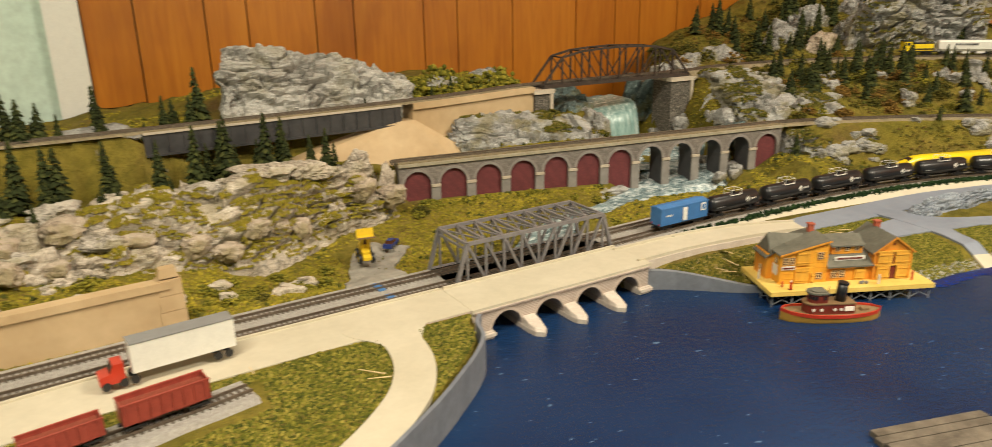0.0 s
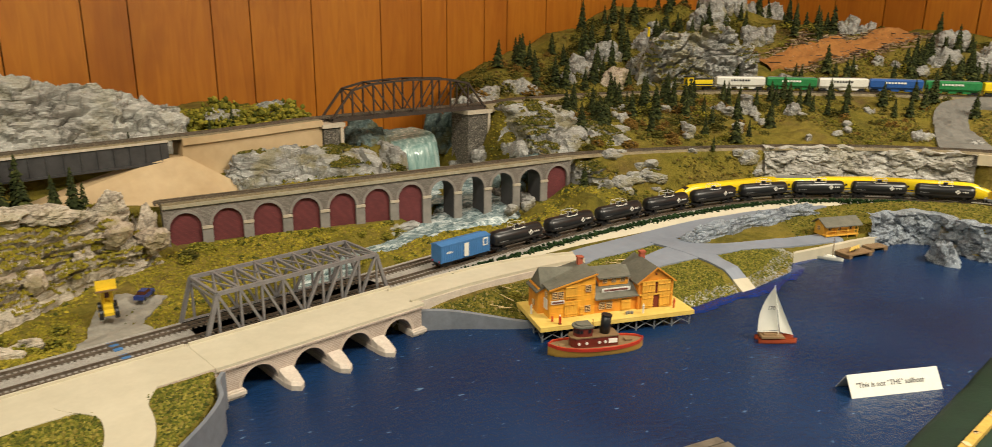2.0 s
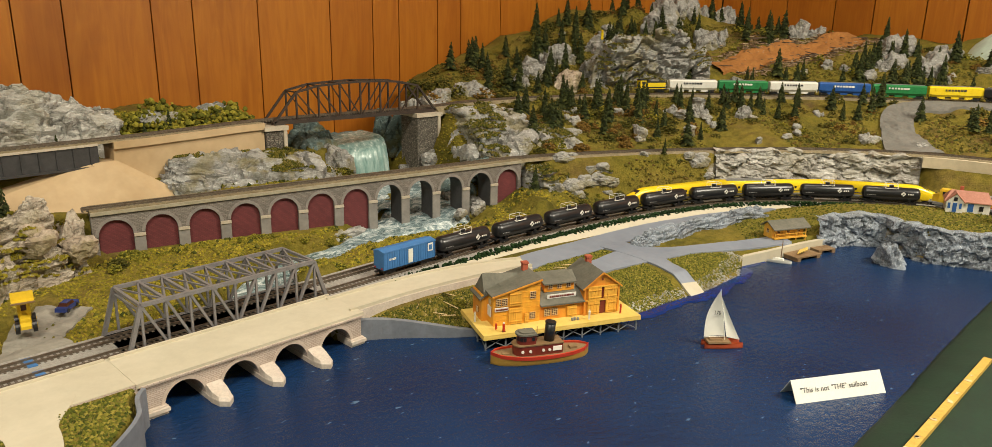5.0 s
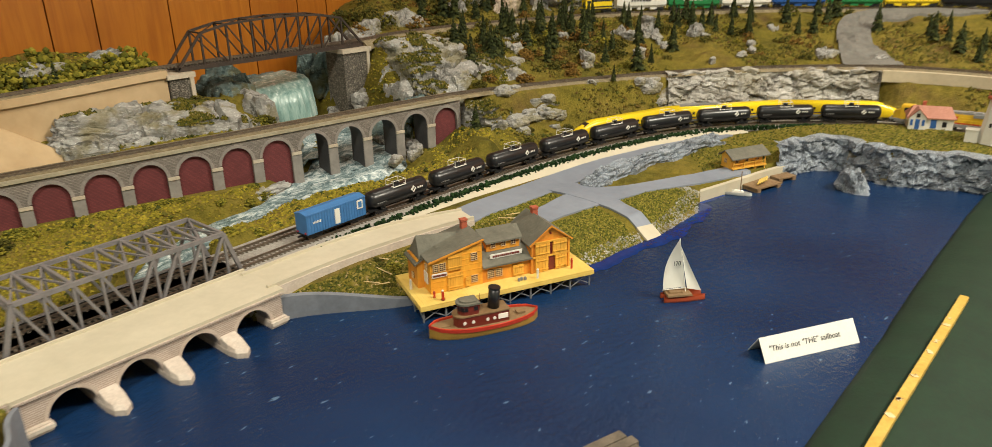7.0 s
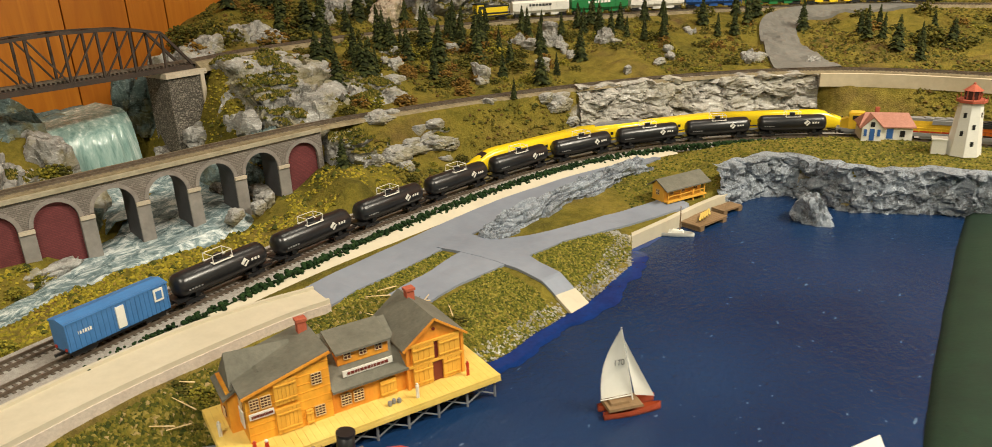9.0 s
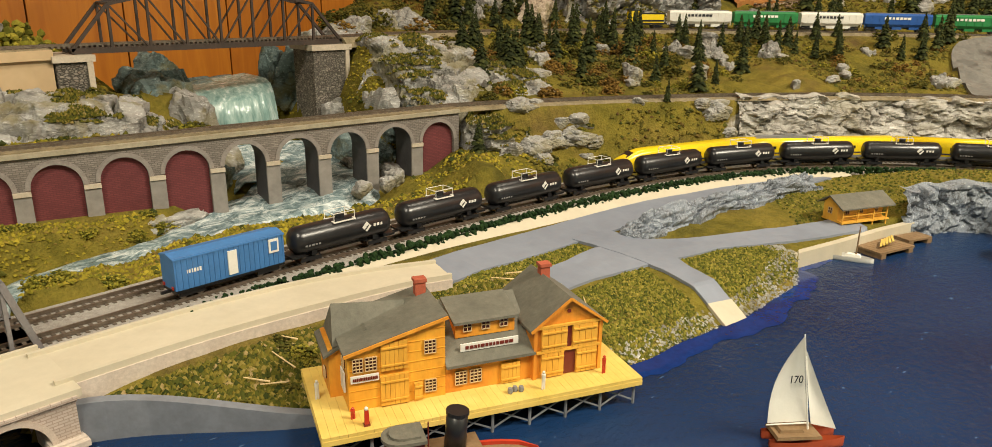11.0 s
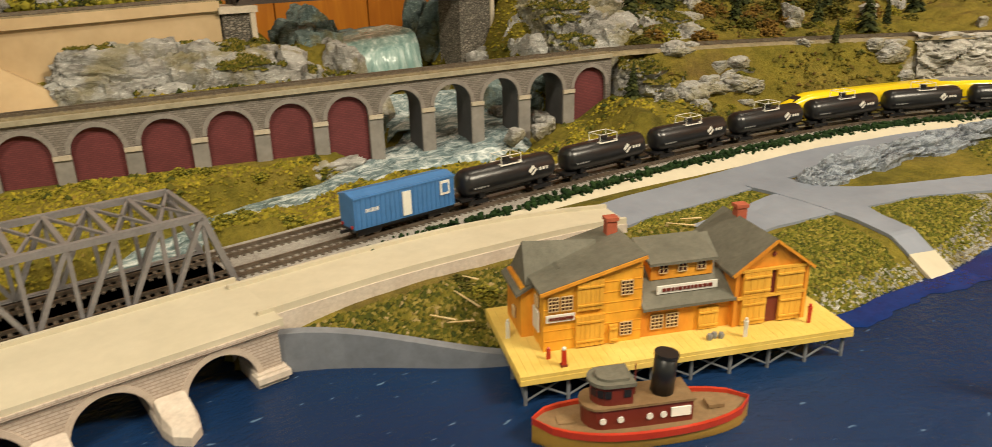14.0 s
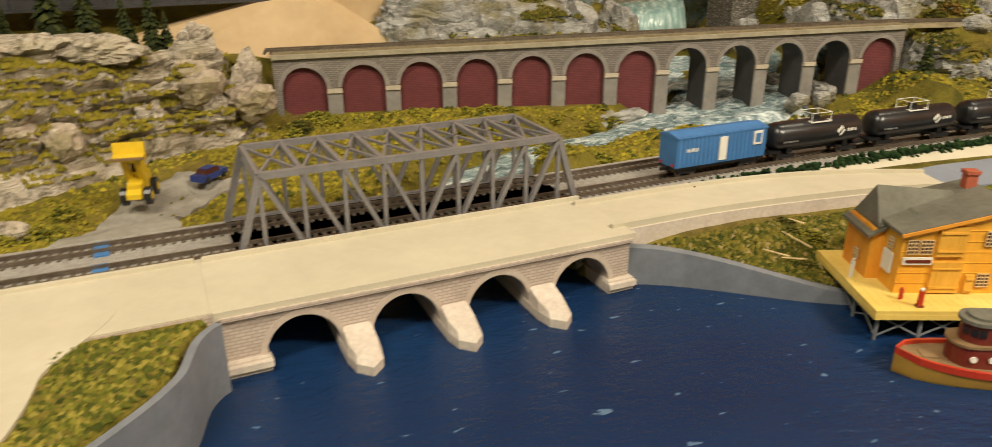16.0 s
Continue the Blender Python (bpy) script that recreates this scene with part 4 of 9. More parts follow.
def viaduct():
    """Eleven arches of grey stone: seven and the last bricked up in red, four open over the stream."""
    a, e = Vector((0.357, 0.8966, 0)), Vector((0.927, 0.7989, 0))
    length = (e - a).length
    at = Matrix.Translation(a) @ Matrix.Rotation(math.atan2(e.y - a.y, e.x - a.x), 4, "Z")
    t = thing("viaduct", "grey stone railway viaduct, most arches bricked up in dark red", "viaduct", at=at)
    pitch = length / 12
    aw = pitch * 0.76
    thick = 0.036

    def top(x):
        return 0.0845 + 0.0105 * x / length
    for k in range(12):
        x0 = k * pitch + (pitch - aw) / 2
        base = 0.006 if k > 6 else 0.014
        zs = top(x0 + aw / 2) - 0.013 - aw / 2 + 0.002
        cx = x0 + aw / 2
        curve = [(cx - aw / 2 * math.cos(math.pi * i / 16), zs + aw / 2 * math.sin(math.pi * i / 16)) for i in range(17)]
        part("spandrel", arch_band(curve, lambda x: top(x) - 0.004, 0, thick), "via", t)
        part("arch_ring", ring_of(cx, zs, aw / 2 - 0.0004, aw / 2 + 0.0032, -0.0007, 0.003), "ring", t)
        xa, xb = (0 if k == 0 else x0 - (pitch - aw)), x0
        part("pier_shaft", Build().slab([(xa, base), (xb, base), (xb, top(xb) - 0.004), (xa, top(xa) - 0.004)], 0, thick), "via", t)
        if k == 11:
            xa, xb = x0 + aw, length
            part("pier_shaft", Build().slab([(xa, base), (xb, base), (xb, top(xb) - 0.004), (xa, top(xa) - 0.004)], 0, thick), "via", t)
        # smooth inner skin; the shade under the arch is in its dark colour
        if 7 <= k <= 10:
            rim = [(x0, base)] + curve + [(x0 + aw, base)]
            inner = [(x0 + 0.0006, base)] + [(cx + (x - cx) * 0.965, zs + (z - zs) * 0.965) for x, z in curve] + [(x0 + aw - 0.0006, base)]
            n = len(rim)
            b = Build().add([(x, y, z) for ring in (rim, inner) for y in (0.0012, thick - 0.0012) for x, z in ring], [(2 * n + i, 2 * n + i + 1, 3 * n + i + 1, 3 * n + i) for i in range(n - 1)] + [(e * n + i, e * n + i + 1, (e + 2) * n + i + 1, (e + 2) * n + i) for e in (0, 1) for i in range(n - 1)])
            part("arch_shade_lining", b, "lining_shade", t, "smooth arch lining coloured dark for the shade inside the arch")
        if not 7 <= k <= 10:
            b = Build()
            pts = [(x0 + 0.0005, base)] + [(x0 + aw / 2 - (aw / 2 - 0.0005) * math.cos(math.pi * i / 12), zs + (aw / 2 - 0.0005) * math.sin(math.pi * i / 12)) for i in range(13)] + [(x0 + aw - 0.0005, base)]
            b.slab(pts, 0.0035, 0.008)
            part("arch_infill", b, "red", t, "dark red brick infill")
        b = Build()
        b.box(((k + 1) * pitch, -0.0008, zs - 0.002), (pitch - aw + 0.0008, 0.003, 0.0034))
        if k < 11:
            part("impost", b, "band", t, "cream stone band")
            part("pier_face", Build().slab([(x0 + aw - 0.0003, base), (x0 + pitch + 0.0003, base), (x0 + pitch + 0.0003, zs - 0.0036), (x0 + aw - 0.0003, zs - 0.0036)], -0.0009, 0.0034), "pierface", t, "smooth grey pier face")
    b = Build()
    b.slab([(0, top(0) - 0.004), (length, top(length) - 0.004), (length, top(length) - 0.0005), (0, top(0) - 0.0005)], -0.0025, thick + 0.0025)
    part("coping", b, "coping", t)
    b = Build()
    b.slab([(0, top(0) - 0.0005), (length, top(length) - 0.0005), (length, top(length) + 0.0006), (0, top(0) + 0.0006)], 0.002, thick - 0.002)
    part("track_bed", b, "ballast_brown", t)


viaduct()


# ---- stone road bridge ----
def road_bridge():
    a, e = Vector((0.3005, 0.5585, 0)), Vector((0.504, 0.5735, 0))
    length = (e - a).length
    at = Matrix.Translation(a) @ Matrix.Rotation(math.atan2(e.y - a.y, e.x - a.x), 4, "Z")
    t = thing("road_bridge", "low pinkish stone road bridge with four round arches", "bridge", at=at)
    first, end, pier = 0.0165, 0.012, 0.0142
    aw = (length - first - end - 3 * pier) / 4
    thick, zs, zt = 0.056, 0.0045, 0.0265
    for k in range(4):
        x0 = first + k * (aw + pier)
        r = aw / 2
        n = 12
        pts = [(x0 + r - r * math.cos(math.pi * i / n), zs + 1.08 * r * math.sin(math.pi * i / n)) for i in range(n + 1)]
        part("spandrel", arch_band(pts, lambda x: zt, 0, thick), "stone", t)
        part("arch_ring", ring_of(x0 + r, zs, r, r + 0.0028, -0.0006, 0.002, flat=1.08), "ringpink", t)
    for k in range(5):
        x0, w = (0, first) if k == 0 else (first + k * aw + (k - 1) * pier, pier if k < 4 else end)
        part("pier_shaft", Build().slab([(x0, -0.02), (x0 + w, -0.02), (x0 + w, zt), (x0, zt)], 0, thick), "stone", t)
        b = Build()
        c = x0 + w / 2
        if 0 < k < 4:
            # boat-shaped cutwater, its back rising to the wall
            o = [(-0.0072, 0.05), (-0.0078, -0.012), (-0.006, -0.021), (0, -0.027), (0.006, -0.021), (0.0078, -0.012), (0.0072, 0.05)]
            b.prism([(c + x, y) for x, y in o], -0.02, 0.0045)
            u = [(-0.0066, 0.001, 0.0125), (-0.0067, -0.01, 0.009), (-0.0051, -0.018, 0.007), (0, -0.023, 0.0065), (0.0051, -0.018, 0.007), (0.0067, -0.01, 0.009), (0.0066, 0.001, 0.0125)]
            b.add([(c + x, y if y < 0 else 0.001, 0.0045) for x, y in o] + [(c + x, y, z) for x, y, z in u], [(k, (k + 1) % 7, (k + 1) % 7 + 7, k + 7) for k in range(7)] + [tuple(range(7, 14))])
        else:
            b.box((c, 0.02, -0.006), (w + 0.003, 0.046, 0.026))
            b.box((c, -0.0015, 0.0045), (w + 0.0045, 0.008, 0.003))
        part("cutwater" if 0 < k < 4 else "abutment", b, "pierstone", t)
    for z, w, h in ((0.0275, 0.003, 0.0018), (0.0258, 0.0018, 0.0012)):
        b = Build()
        b.box((length / 2, -w / 2 + 0.001, z), (length + 0.001, w, h))
        part("string_course", b, "stone", t)
    b = Build()
    b.box((length / 2, thick / 2, 0.0292), (length + 0.006, thick + 0.002, 0.004))
    part("roadway", b, "cream", t, "cream plaster roadway")
    b = Build()
    b.box((length / 2, thick + 0.0005, 0.032), (length + 0.004, 0.0025, 0.0028))
    part("kerb", b, "cream", t)
    b = Build().box((-0.03, 0.0015, 0.0228), (0.056, 0.003, 0.0148))
    part("wing_wall", b, "stone", t)


road_bridge()
b = Build()
wallpath = [p for p in SHORE if 0.499 < p.x < 0.66]
rows = []
for p in wallpath:
    h = 0.0215 - 0.0205 * smooth(0.505, 0.645, p.x)
    rows += [(p.x - 0.001, p.y - 0.002, -0.02), (p.x - 0.001, p.y - 0.002, h), (p.x + 0.002, p.y + 0.003, h), (p.x + 0.002, p.y + 0.003, -0.02)]
b.add(rows, [(i * 4 + k, i * 4 + 4 + k, i * 4 + 4 + (k + 1) % 4, i * 4 + (k + 1) % 4) for i in range(len(wallpath) - 1) for k in range(4)] + [(0, 1, 2, 3)])
single("retaining_wall", b, "bank", "smooth grey painted retaining wall beside the bridge", "wall", kind="structure")
b = Build()
wallpath = [p for p in SHORE if -0.65 < p.x < 0.303]
b.sweep([Vector((p.x, p.y, 0)) for p in wallpath], [(-0.0016, -0.02), (0.0016, -0.02), (0.0016, 0.0318), (-0.0016, 0.0318)])
single("shore_wall", b, "bank", "curved grey painted retaining wall along the lake", "wall", kind="structure")


# ---- grey truss bridge ----
def truss_bridge():
    a, e = Vector((0.311, 0.6235, 0)), Vector((0.506, 0.6395, 0))
    length, width, zb, zt = (e - a).length, 0.057, 0.0255, 0.0675
    at = Matrix.Translation(a) @ Matrix.Rotation(math.atan2(e.y - a.y, e.x - a.x), 4, "Z")
    t = thing("truss_bridge", "grey plastic double-track through truss bridge", "bridge", at=at)
    n, inset = 8, 0.014
    xs = [inset + (length - 2 * inset) * k / n for k in range(n + 1)]
    for y in (0, width):
        side = Build()
        side.beam((0, y, zb), (length, y, zb), 0.003, 0.0042)
        part("bottom_chord", side, "steel", t)
        b = Build()
        b.beam((xs[0], y, zt), (xs[-1], y, zt), 0.0034, 0.0034)
        part("top_chord", b, "steel", t)
        for p, q in (((0.001, y, zb), (xs[0], y, zt)), ((length - 0.001, y, zb), (xs[-1], y, zt))):
            b = Build()
            b.beam(p, q, 0.0034)
            part("end_post", b, "steel", t)
        for k in range(n + 1):
            b = Build()
            b.beam((xs[k], y, zb), (xs[k], y, zt), 0.002)
            part("post", b, "steel", t)
            if k < n:
                b = Build()
                p, q = (xs[k], xs[k + 1]) if k < n / 2 else (xs[k + 1], xs[k])
                b.beam((p, y, zt), (q, y, zb), 0.003, 0.0022)
                part("diagonal", b, "steel", t)
    for k in range(n + 1):
        b = Build()
        b.beam((xs[k], 0, zt), (xs[k], width, zt), 0.0026)
        part("cross_strut", b, "steel", t)
        if k < n:
            for p, q in ((0, width), (width, 0)):
                b = Build()
                b.beam((xs[k], p, zt), (xs[k + 1], q, zt), 0.0015)
                part("top_brace", b, "steel", t)
    for x, z in ((0.004, 0.042), (length - 0.004, 0.042)):
        b = Build()
        b.beam((xs[0] if x < 0.1 else xs[-1], 0, zt - 0.006), (xs[0] if x < 0.1 else xs[-1], width, zt - 0.006), 0.002)
        part("portal_strut", b, "steel", t)
    b = Build()
    b.box((length / 2, width / 2, zb - 0.001), (length, width - 0.004, 0.004))
    part("deck", b, "girder", t)


truss_bridge()


# ---- upper line: girders, plaster wall, black truss ----
def upper_line():
    path = [p for p in TOP if 0.07 < p.x < 0.395]
    t = thing("girder_bridge", "long black plate girder bridge on the upper line", "bridge")
    b = Build()
    b.sweep(path, [(-0.017, -0.03), (-0.0145, -0.03), (-0.0145, -0.005), (-0.017, -0.005)])
    part("web_plate", b, "girder", t)
    b = Build()
    b.sweep(path, [(-0.019, -0.006), (0.018, -0.006), (0.018, -0.0035), (-0.019, -0.0035)])
    part("deck", b, "band", t)
    b = Build()
    b.sweep(path, [(-0.0195, -0.032), (-0.013, -0.032), (-0.013, -0.0295), (-0.0195, -0.0295)])
    part("flange", b, "girder", t)
    ln = Line(path)
    for k in range(18):
        p, q = ln.at(ln.s[-1] * (k + 0.5) / 18), ln.at(ln.s[-1] * (k + 0.5) / 18 + 0.004)
        d = (q - p).normalized()
        c = p + Vector((d.y, -d.x, 0)) * 0.0175 + Vector((0, 0, -0.018))
        b = Build()
        b.box(c, (0.0012, 0.002, 0.022), math.atan2(d.y, d.x))
        part("stiffener", b, "girder", t)
    t = thing("plaster_wall", "tan weathered plaster retaining wall carrying the upper track", "wall", kind="structure")
    path = [p for p in TOP if 0.39 < p.x < 0.612]
    b = Build()
    b.sweep(path, [(-0.017, -0.06), (0.017, -0.06), (0.017, -0.005), (-0.017, -0.005)])
    part("wall", b, "plaster", t)
    b = Build()
    b.sweep(path, [(-0.021, -0.012), (0.02, -0.012), (0.02, -0.0035), (-0.021, -0.0035)])
    part("coping", b, "plaster", t)
    # sloping abutment cone under the girder's end
    b = Build()
    o = [(0.14, 0.935), (0.25, 0.925), (0.36, 0.925), (0.445, 0.925), (0.48, 0.935), (0.48, 0.985), (0.14, 0.985)]
    u = [(0.385, 0.968), (0.39, 0.967), (0.395, 0.967), (0.402, 0.967), (0.41, 0.968), (0.41, 0.99), (0.385, 0.99)]
    pts = [(x, y, 0.07 if x < 0.4 else 0.08) for x, y in o] + [(x, y, 0.127) for x, y in u]
    b.add(pts, [(k, (k + 1) % 7, (k + 1) % 7 + 7, k + 7) for k in range(7)] + [tuple(range(7, 14))])
    single("abutment_slope", b, "plaster", "smooth tan plaster slope below the girder's end", "abutment", kind="structure")
    # black arched truss
    t = thing("arched_truss_bridge", "black steel truss bridge with a curved top chord", "bridge")
    x0, x1, y0, y1, zb = 0.628, 0.913, 0.995, 1.027, 0.151
    n = 8
    xs = [x0 + (x1 - x0) * k / n for k in range(n + 1)]
    zs = [zb] + [zb + h for h in (0.042, 0.0495, 0.0515, 0.0525, 0.0515, 0.0495, 0.042)] + [zb]
    for y in (y0, y1):
        b = Build()
        b.beam((x0, y, zb), (x1, y, zb), 0.003, 0.005)
        part("bottom_chord", b, "blacksteel", t)
        for k in range(n):
            b = Build()
            b.beam((xs[k], y, zs[k]), (xs[k + 1], y, zs[k + 1]), 0.003)
            part("top_chord", b, "blacksteel", t)
            if 0 < k:
                b = Build()
                b.beam((xs[k], y, zb), (xs[k], y, zs[k]), 0.0024)
                part("post", b, "blacksteel", t)
            if 0 < k < n - 1:
                p, q = (k, k + 1) if k < n / 2 else (k + 1, k)
                b = Build()
                b.beam((xs[p], y, zs[p]), (xs[q], y, zb), 0.0016)
                part("diagonal", b, "blacksteel", t)
    for k in range(1, n):
        b = Build()
        b.beam((xs[k], y0, zs[k]), (xs[k], y1, zs[k]), 0.002)
        part("cross_strut", b, "blacksteel", t)
        if k < n - 1:
            b = Build()
            b.beam((xs[k], y0, zs[k]), (xs[k + 1], y1, zs[k + 1]), 0.0012)
            part("top_brace", b, "blacksteel", t)
    for y in (y0 + 0.008, y1 - 0.008):
        b = Build()
        b.beam((x0, y, zb), (x1, y, zb), 0.003, 0.005)
        part("stringer", b, "blacksteel", t)
    # stone piers
    for xa, xb, zt, label in ((0.612, 0.642, 0.145, "rubble stone pier with a pale cap"), (0.872, 0.918, 0.145, "dark rubble stone pier with a pale cap")):
        t = thing("bridge_pier", label, "pier", "bridge piers")
        b = Build()
        b.box(((xa + xb) / 2, 1.011, 0.086), (xb - xa, 0.046, 0.112))
        part("shaft", b, "cobble", t)
        b = Build()
        b.box(((xa + xb) / 2, 1.011, zt), (xb - xa + 0.006, 0.052, 0.006))
        part("cap", b, "band", t)
        b = Build()
        b.box((xb - 0.002 if xa < 0.7 else xb - 0.003, 0.9875, 0.092), (0.005, 0.004, 0.1))
        part("quoin", b, "band", t)


upper_line()


# ---- pier warehouse ----
def placed(x, y, z, deg):
    return Matrix.Translation((x, y, z)) @ Matrix.Rotation(radians(deg), 4, "Z")


def window(parent, x, y, z, w, h, cols, rows, side=-1, along="x"):
    """A pane with proud white-red glazing bars on a wall that faces -y, or along the other way."""
    def put(c, s):
        b = Build()
        b.box((x + c[0], y + c[1], z + c[2]) if along == "x" else (x + c[1], y - c[0], z + c[2]), s if along == "x" else (s[1], s[0], s[2]))
        return b
    pane = part("window", put((0, 0.0002, 0), (w, 0.0008, h)), "glass", parent, "small dark window")
    for k in range(cols + 1):
        c = (-w / 2 + w * k / cols, -0.0004, 0)
        part("glazing_bar", Build().box((x + c[0], y + c[1], z) if along == "x" else (x + c[1], y - c[0], z), (0.00032, 0.0007, h) if along == "x" else (0.0007, 0.00032, h)), "sash", pane)
    for k in range(rows + 1):
        part("glazing_bar", Build().box((x, y - 0.0004, z - h / 2 + h * k / rows) if along == "x" else (x - 0.0004, y, z - h / 2 + h * k / rows), (w, 0.0007, 0.00032) if along == "x" else (0.0007, w, 0.00032)), "sash", pane)


def boards(parent, name, x0, x1, z0, z1, y, n, mat):
    """A boarded door of upright planks with two ledges."""
    door = part(name, Build().box(((x0 + x1) / 2, y, (z0 + z1) / 2), (x1 - x0, 0.0008, z1 - z0)), mat, parent, "amber boarded door")
    for k in range(n):
        w = (x1 - x0) / n
        part("board", Build().box((x0 + w * (k + 0.5), y - 0.0007, (z0 + z1) / 2), (w * 0.93, 0.0005, (z1 - z0) * 0.97)), mat, door)
    for z in (z0 + (z1 - z0) * 0.2, z0 + (z1 - z0) * 0.8):
        part("ledge", Build().box(((x0 + x1) / 2, y - 0.0013, z), ((x1 - x0) * 0.96, 0.0006, 0.0008)), mat, door)


def roof_sheet(b, pts, t=0.0014):
    n = len(pts)
    b.add([tuple(p) for p in pts] + [(p[0], p[1], p[2] - t) for p in pts], [tuple(range(n)), tuple(reversed(range(n, 2 * n)))] + [(k, k + n, (k + 1) % n + n, (k + 1) % n) for k in range(n)])
    return b


PIER = placed(0.58, 0.482, 0, -21.4)
DECK = 0.0165


def pier():
    t = thing("pier", "yellow plank pier on grey braced piles in the lake", "pier", at=PIER)
    L, D = 0.168, 0.07
    n = 42
    for k in range(n):
        w = L / n
        part("plank", Build().box((w * (k + 0.5), D / 2, DECK - 0.001), (w * 0.975, D, 0.002)), "deck", t)
    b = Build().box((L / 2, 0.0006, DECK - 0.0032), (L, 0.0016, 0.0026))
    part("beam", b, "deck", t)
    part("beam", Build().box((0.0006, D / 2, DECK - 0.0032), (0.0016, D, 0.0026)), "deck", t)
    xs = [0.003 + (L - 0.006) * k / 8 for k in range(9)]
    for y in (0.003, 0.026, 0.048):
        for i, x in enumerate(xs):
            part("support_post", Build().rod((x, y, -0.02), (x, y, DECK - 0.003), 0.0009, 0.0009, 6), "greysteel", t)
            if y < 0.01 and i < 8:
                part("brace", Build().beam((x, y, 0.002), (xs[i + 1], y, DECK - 0.004), 0.0007), "greysteel", t)
                part("brace", Build().beam((xs[i + 1], y, 0.002), (x, y, DECK - 0.004), 0.0007), "greysteel", t)
    for a, c in ((0.003, 0.026), (0.026, 0.048)):
        part("brace", Build().beam((0.003, a, 0.002), (0.003, c, DECK - 0.004), 0.0007), "greysteel", t)
        part("brace", Build().beam((0.003, c, 0.002), (0.003, a, DECK - 0.004), 0.0007), "greysteel", t)


pier()


def warehouse():
    t = thing("warehouse", "orange weatherboarded waterfront warehouse with grey shingle roofs", "building", at=PIER @ Matrix.Translation((-0.006, 0.001, DECK)) @ Matrix.Diagonal((1.05, 1, 1.06, 1)))
    y0, y1 = 0.0175, 0.064
    xa, xb, xc, xd = 0.021, 0.067, 0.112, 0.15
    # tall block with its roof rising to the right
    b = Build()
    b.slab([(xa, 0), (xb, 0), (xb, 0.0405), (xa, 0.0285)], y0, y1 - 0.008)
    part("wall", b, "amberwood", t)
    for k in range(1, 16):
        z = 0.0405 * k / 16
        x_lo = xa if z < 0.0285 else xa + (z - 0.0285) / 0.012 * (xb - xa)
        if k % 2 == 0:
            part("weatherboard", Build().box(((x_lo + xb) / 2, y0 - 0.0001, z), (xb - x_lo, 0.0004, 0.0003)), "amberwood", t)
    part("roof", roof_sheet(Build(), [(xa - 0.002, y0 - 0.002, 0.0295), (xb + 0.001, y0 - 0.002, 0.0418), (xb + 0.001, y1 - 0.004, 0.0418), (xa - 0.002, y1 - 0.004, 0.0295)]), "roof", t, "grey shingle roof")
    part("barge_board", Build().beam((xa - 0.002, y0 - 0.0024, 0.0285), (xb + 0.001, y0 - 0.0024, 0.0408), 0.0008, 0.0014), "orangewood", t)
    # lean-to on the end with a small cross gable
    part("annexe_wall", Build().box((xa - 0.003, 0.047, 0.0125), (0.006, 0.026, 0.025)), "orangewood", t)
    part("annexe_roof", roof_sheet(Build(), [(xa - 0.0085, 0.032, 0.0225), (xa + 0.012, 0.032, 0.0335), (xa + 0.012, 0.062, 0.0335), (xa - 0.0085, 0.062, 0.0225)]), "roof", t)
    g = Build()
    g.add([(xa - 0.004, 0.033, 0.026), (xa - 0.004, 0.06, 0.026), (xa - 0.002, 0.0465, 0.0425), (xa + 0.03, 0.033, 0.033), (xa + 0.03, 0.06, 0.033), (xa + 0.034, 0.0465, 0.0395)], [(0, 1, 2), (0, 2, 5, 3), (1, 4, 5, 2), (3, 5, 4), (0, 3, 4, 1)])
    part("cross_gable", g, "roof", t)
    # low middle block, dormer
    b = Build()
    b.slab([(xb, 0), (xc, 0), (xc, 0.0165), (xb, 0.0165)], y0 + 0.001, y1)
    part("wall", b, "orangewood", t)
    part("roof", roof_sheet(Build(), [(xb, y0 - 0.0025, 0.0155), (xc + 0.001, y0 - 0.0025, 0.0155), (xc + 0.001, 0.048, 0.0365), (xb, 0.048, 0.0365)]), "roof", t, "grey shingle roof")
    part("roof", roof_sheet(Build(), [(xb, 0.048, 0.0365), (xc + 0.001, 0.048, 0.0365), (xc + 0.001, y1 + 0.002, 0.024), (xb, y1 + 0.002, 0.024)]), "roof", t)
    part("dormer", Build().box((0.0905, 0.036, 0.0285), (0.031, 0.018, 0.0095)), "orangewood", t)
    part("dormer_roof", roof_sheet(Build(), [(0.0735, 0.0245, 0.0328), (0.1075, 0.0245, 0.0328), (0.1075, 0.048, 0.0375), (0.0735, 0.048, 0.0375)]), "roof", t)
    for x in (0.081, 0.0905, 0.1):
        window(t, x, 0.0268, 0.0292, 0.0042, 0.0046, 2, 2)
    # gabled block facing the lake
    b = Build()
    xm = (xc + xd) / 2
    b.slab([(xc, 0), (xd, 0), (xd, 0.0275), (xm, 0.0405), (xc, 0.0275)], y0 - 0.001, y1)
    part("wall", b, "orangewood", t)
    part("roof", roof_sheet(Build(), [(xc - 0.002, y0 - 0.003, 0.0268), (xm, y0 - 0.003, 0.0422), (xm, y1 + 0.002, 0.0422), (xc - 0.002, y1 + 0.002, 0.0268)]), "roof", t)
    part("roof", roof_sheet(Build(), [(xm, y0 - 0.003, 0.0422), (xd + 0.002, y0 - 0.003, 0.0268), (xd + 0.002, y1 + 0.002, 0.0268), (xm, y1 + 0.002, 0.0422)]), "roof", t)
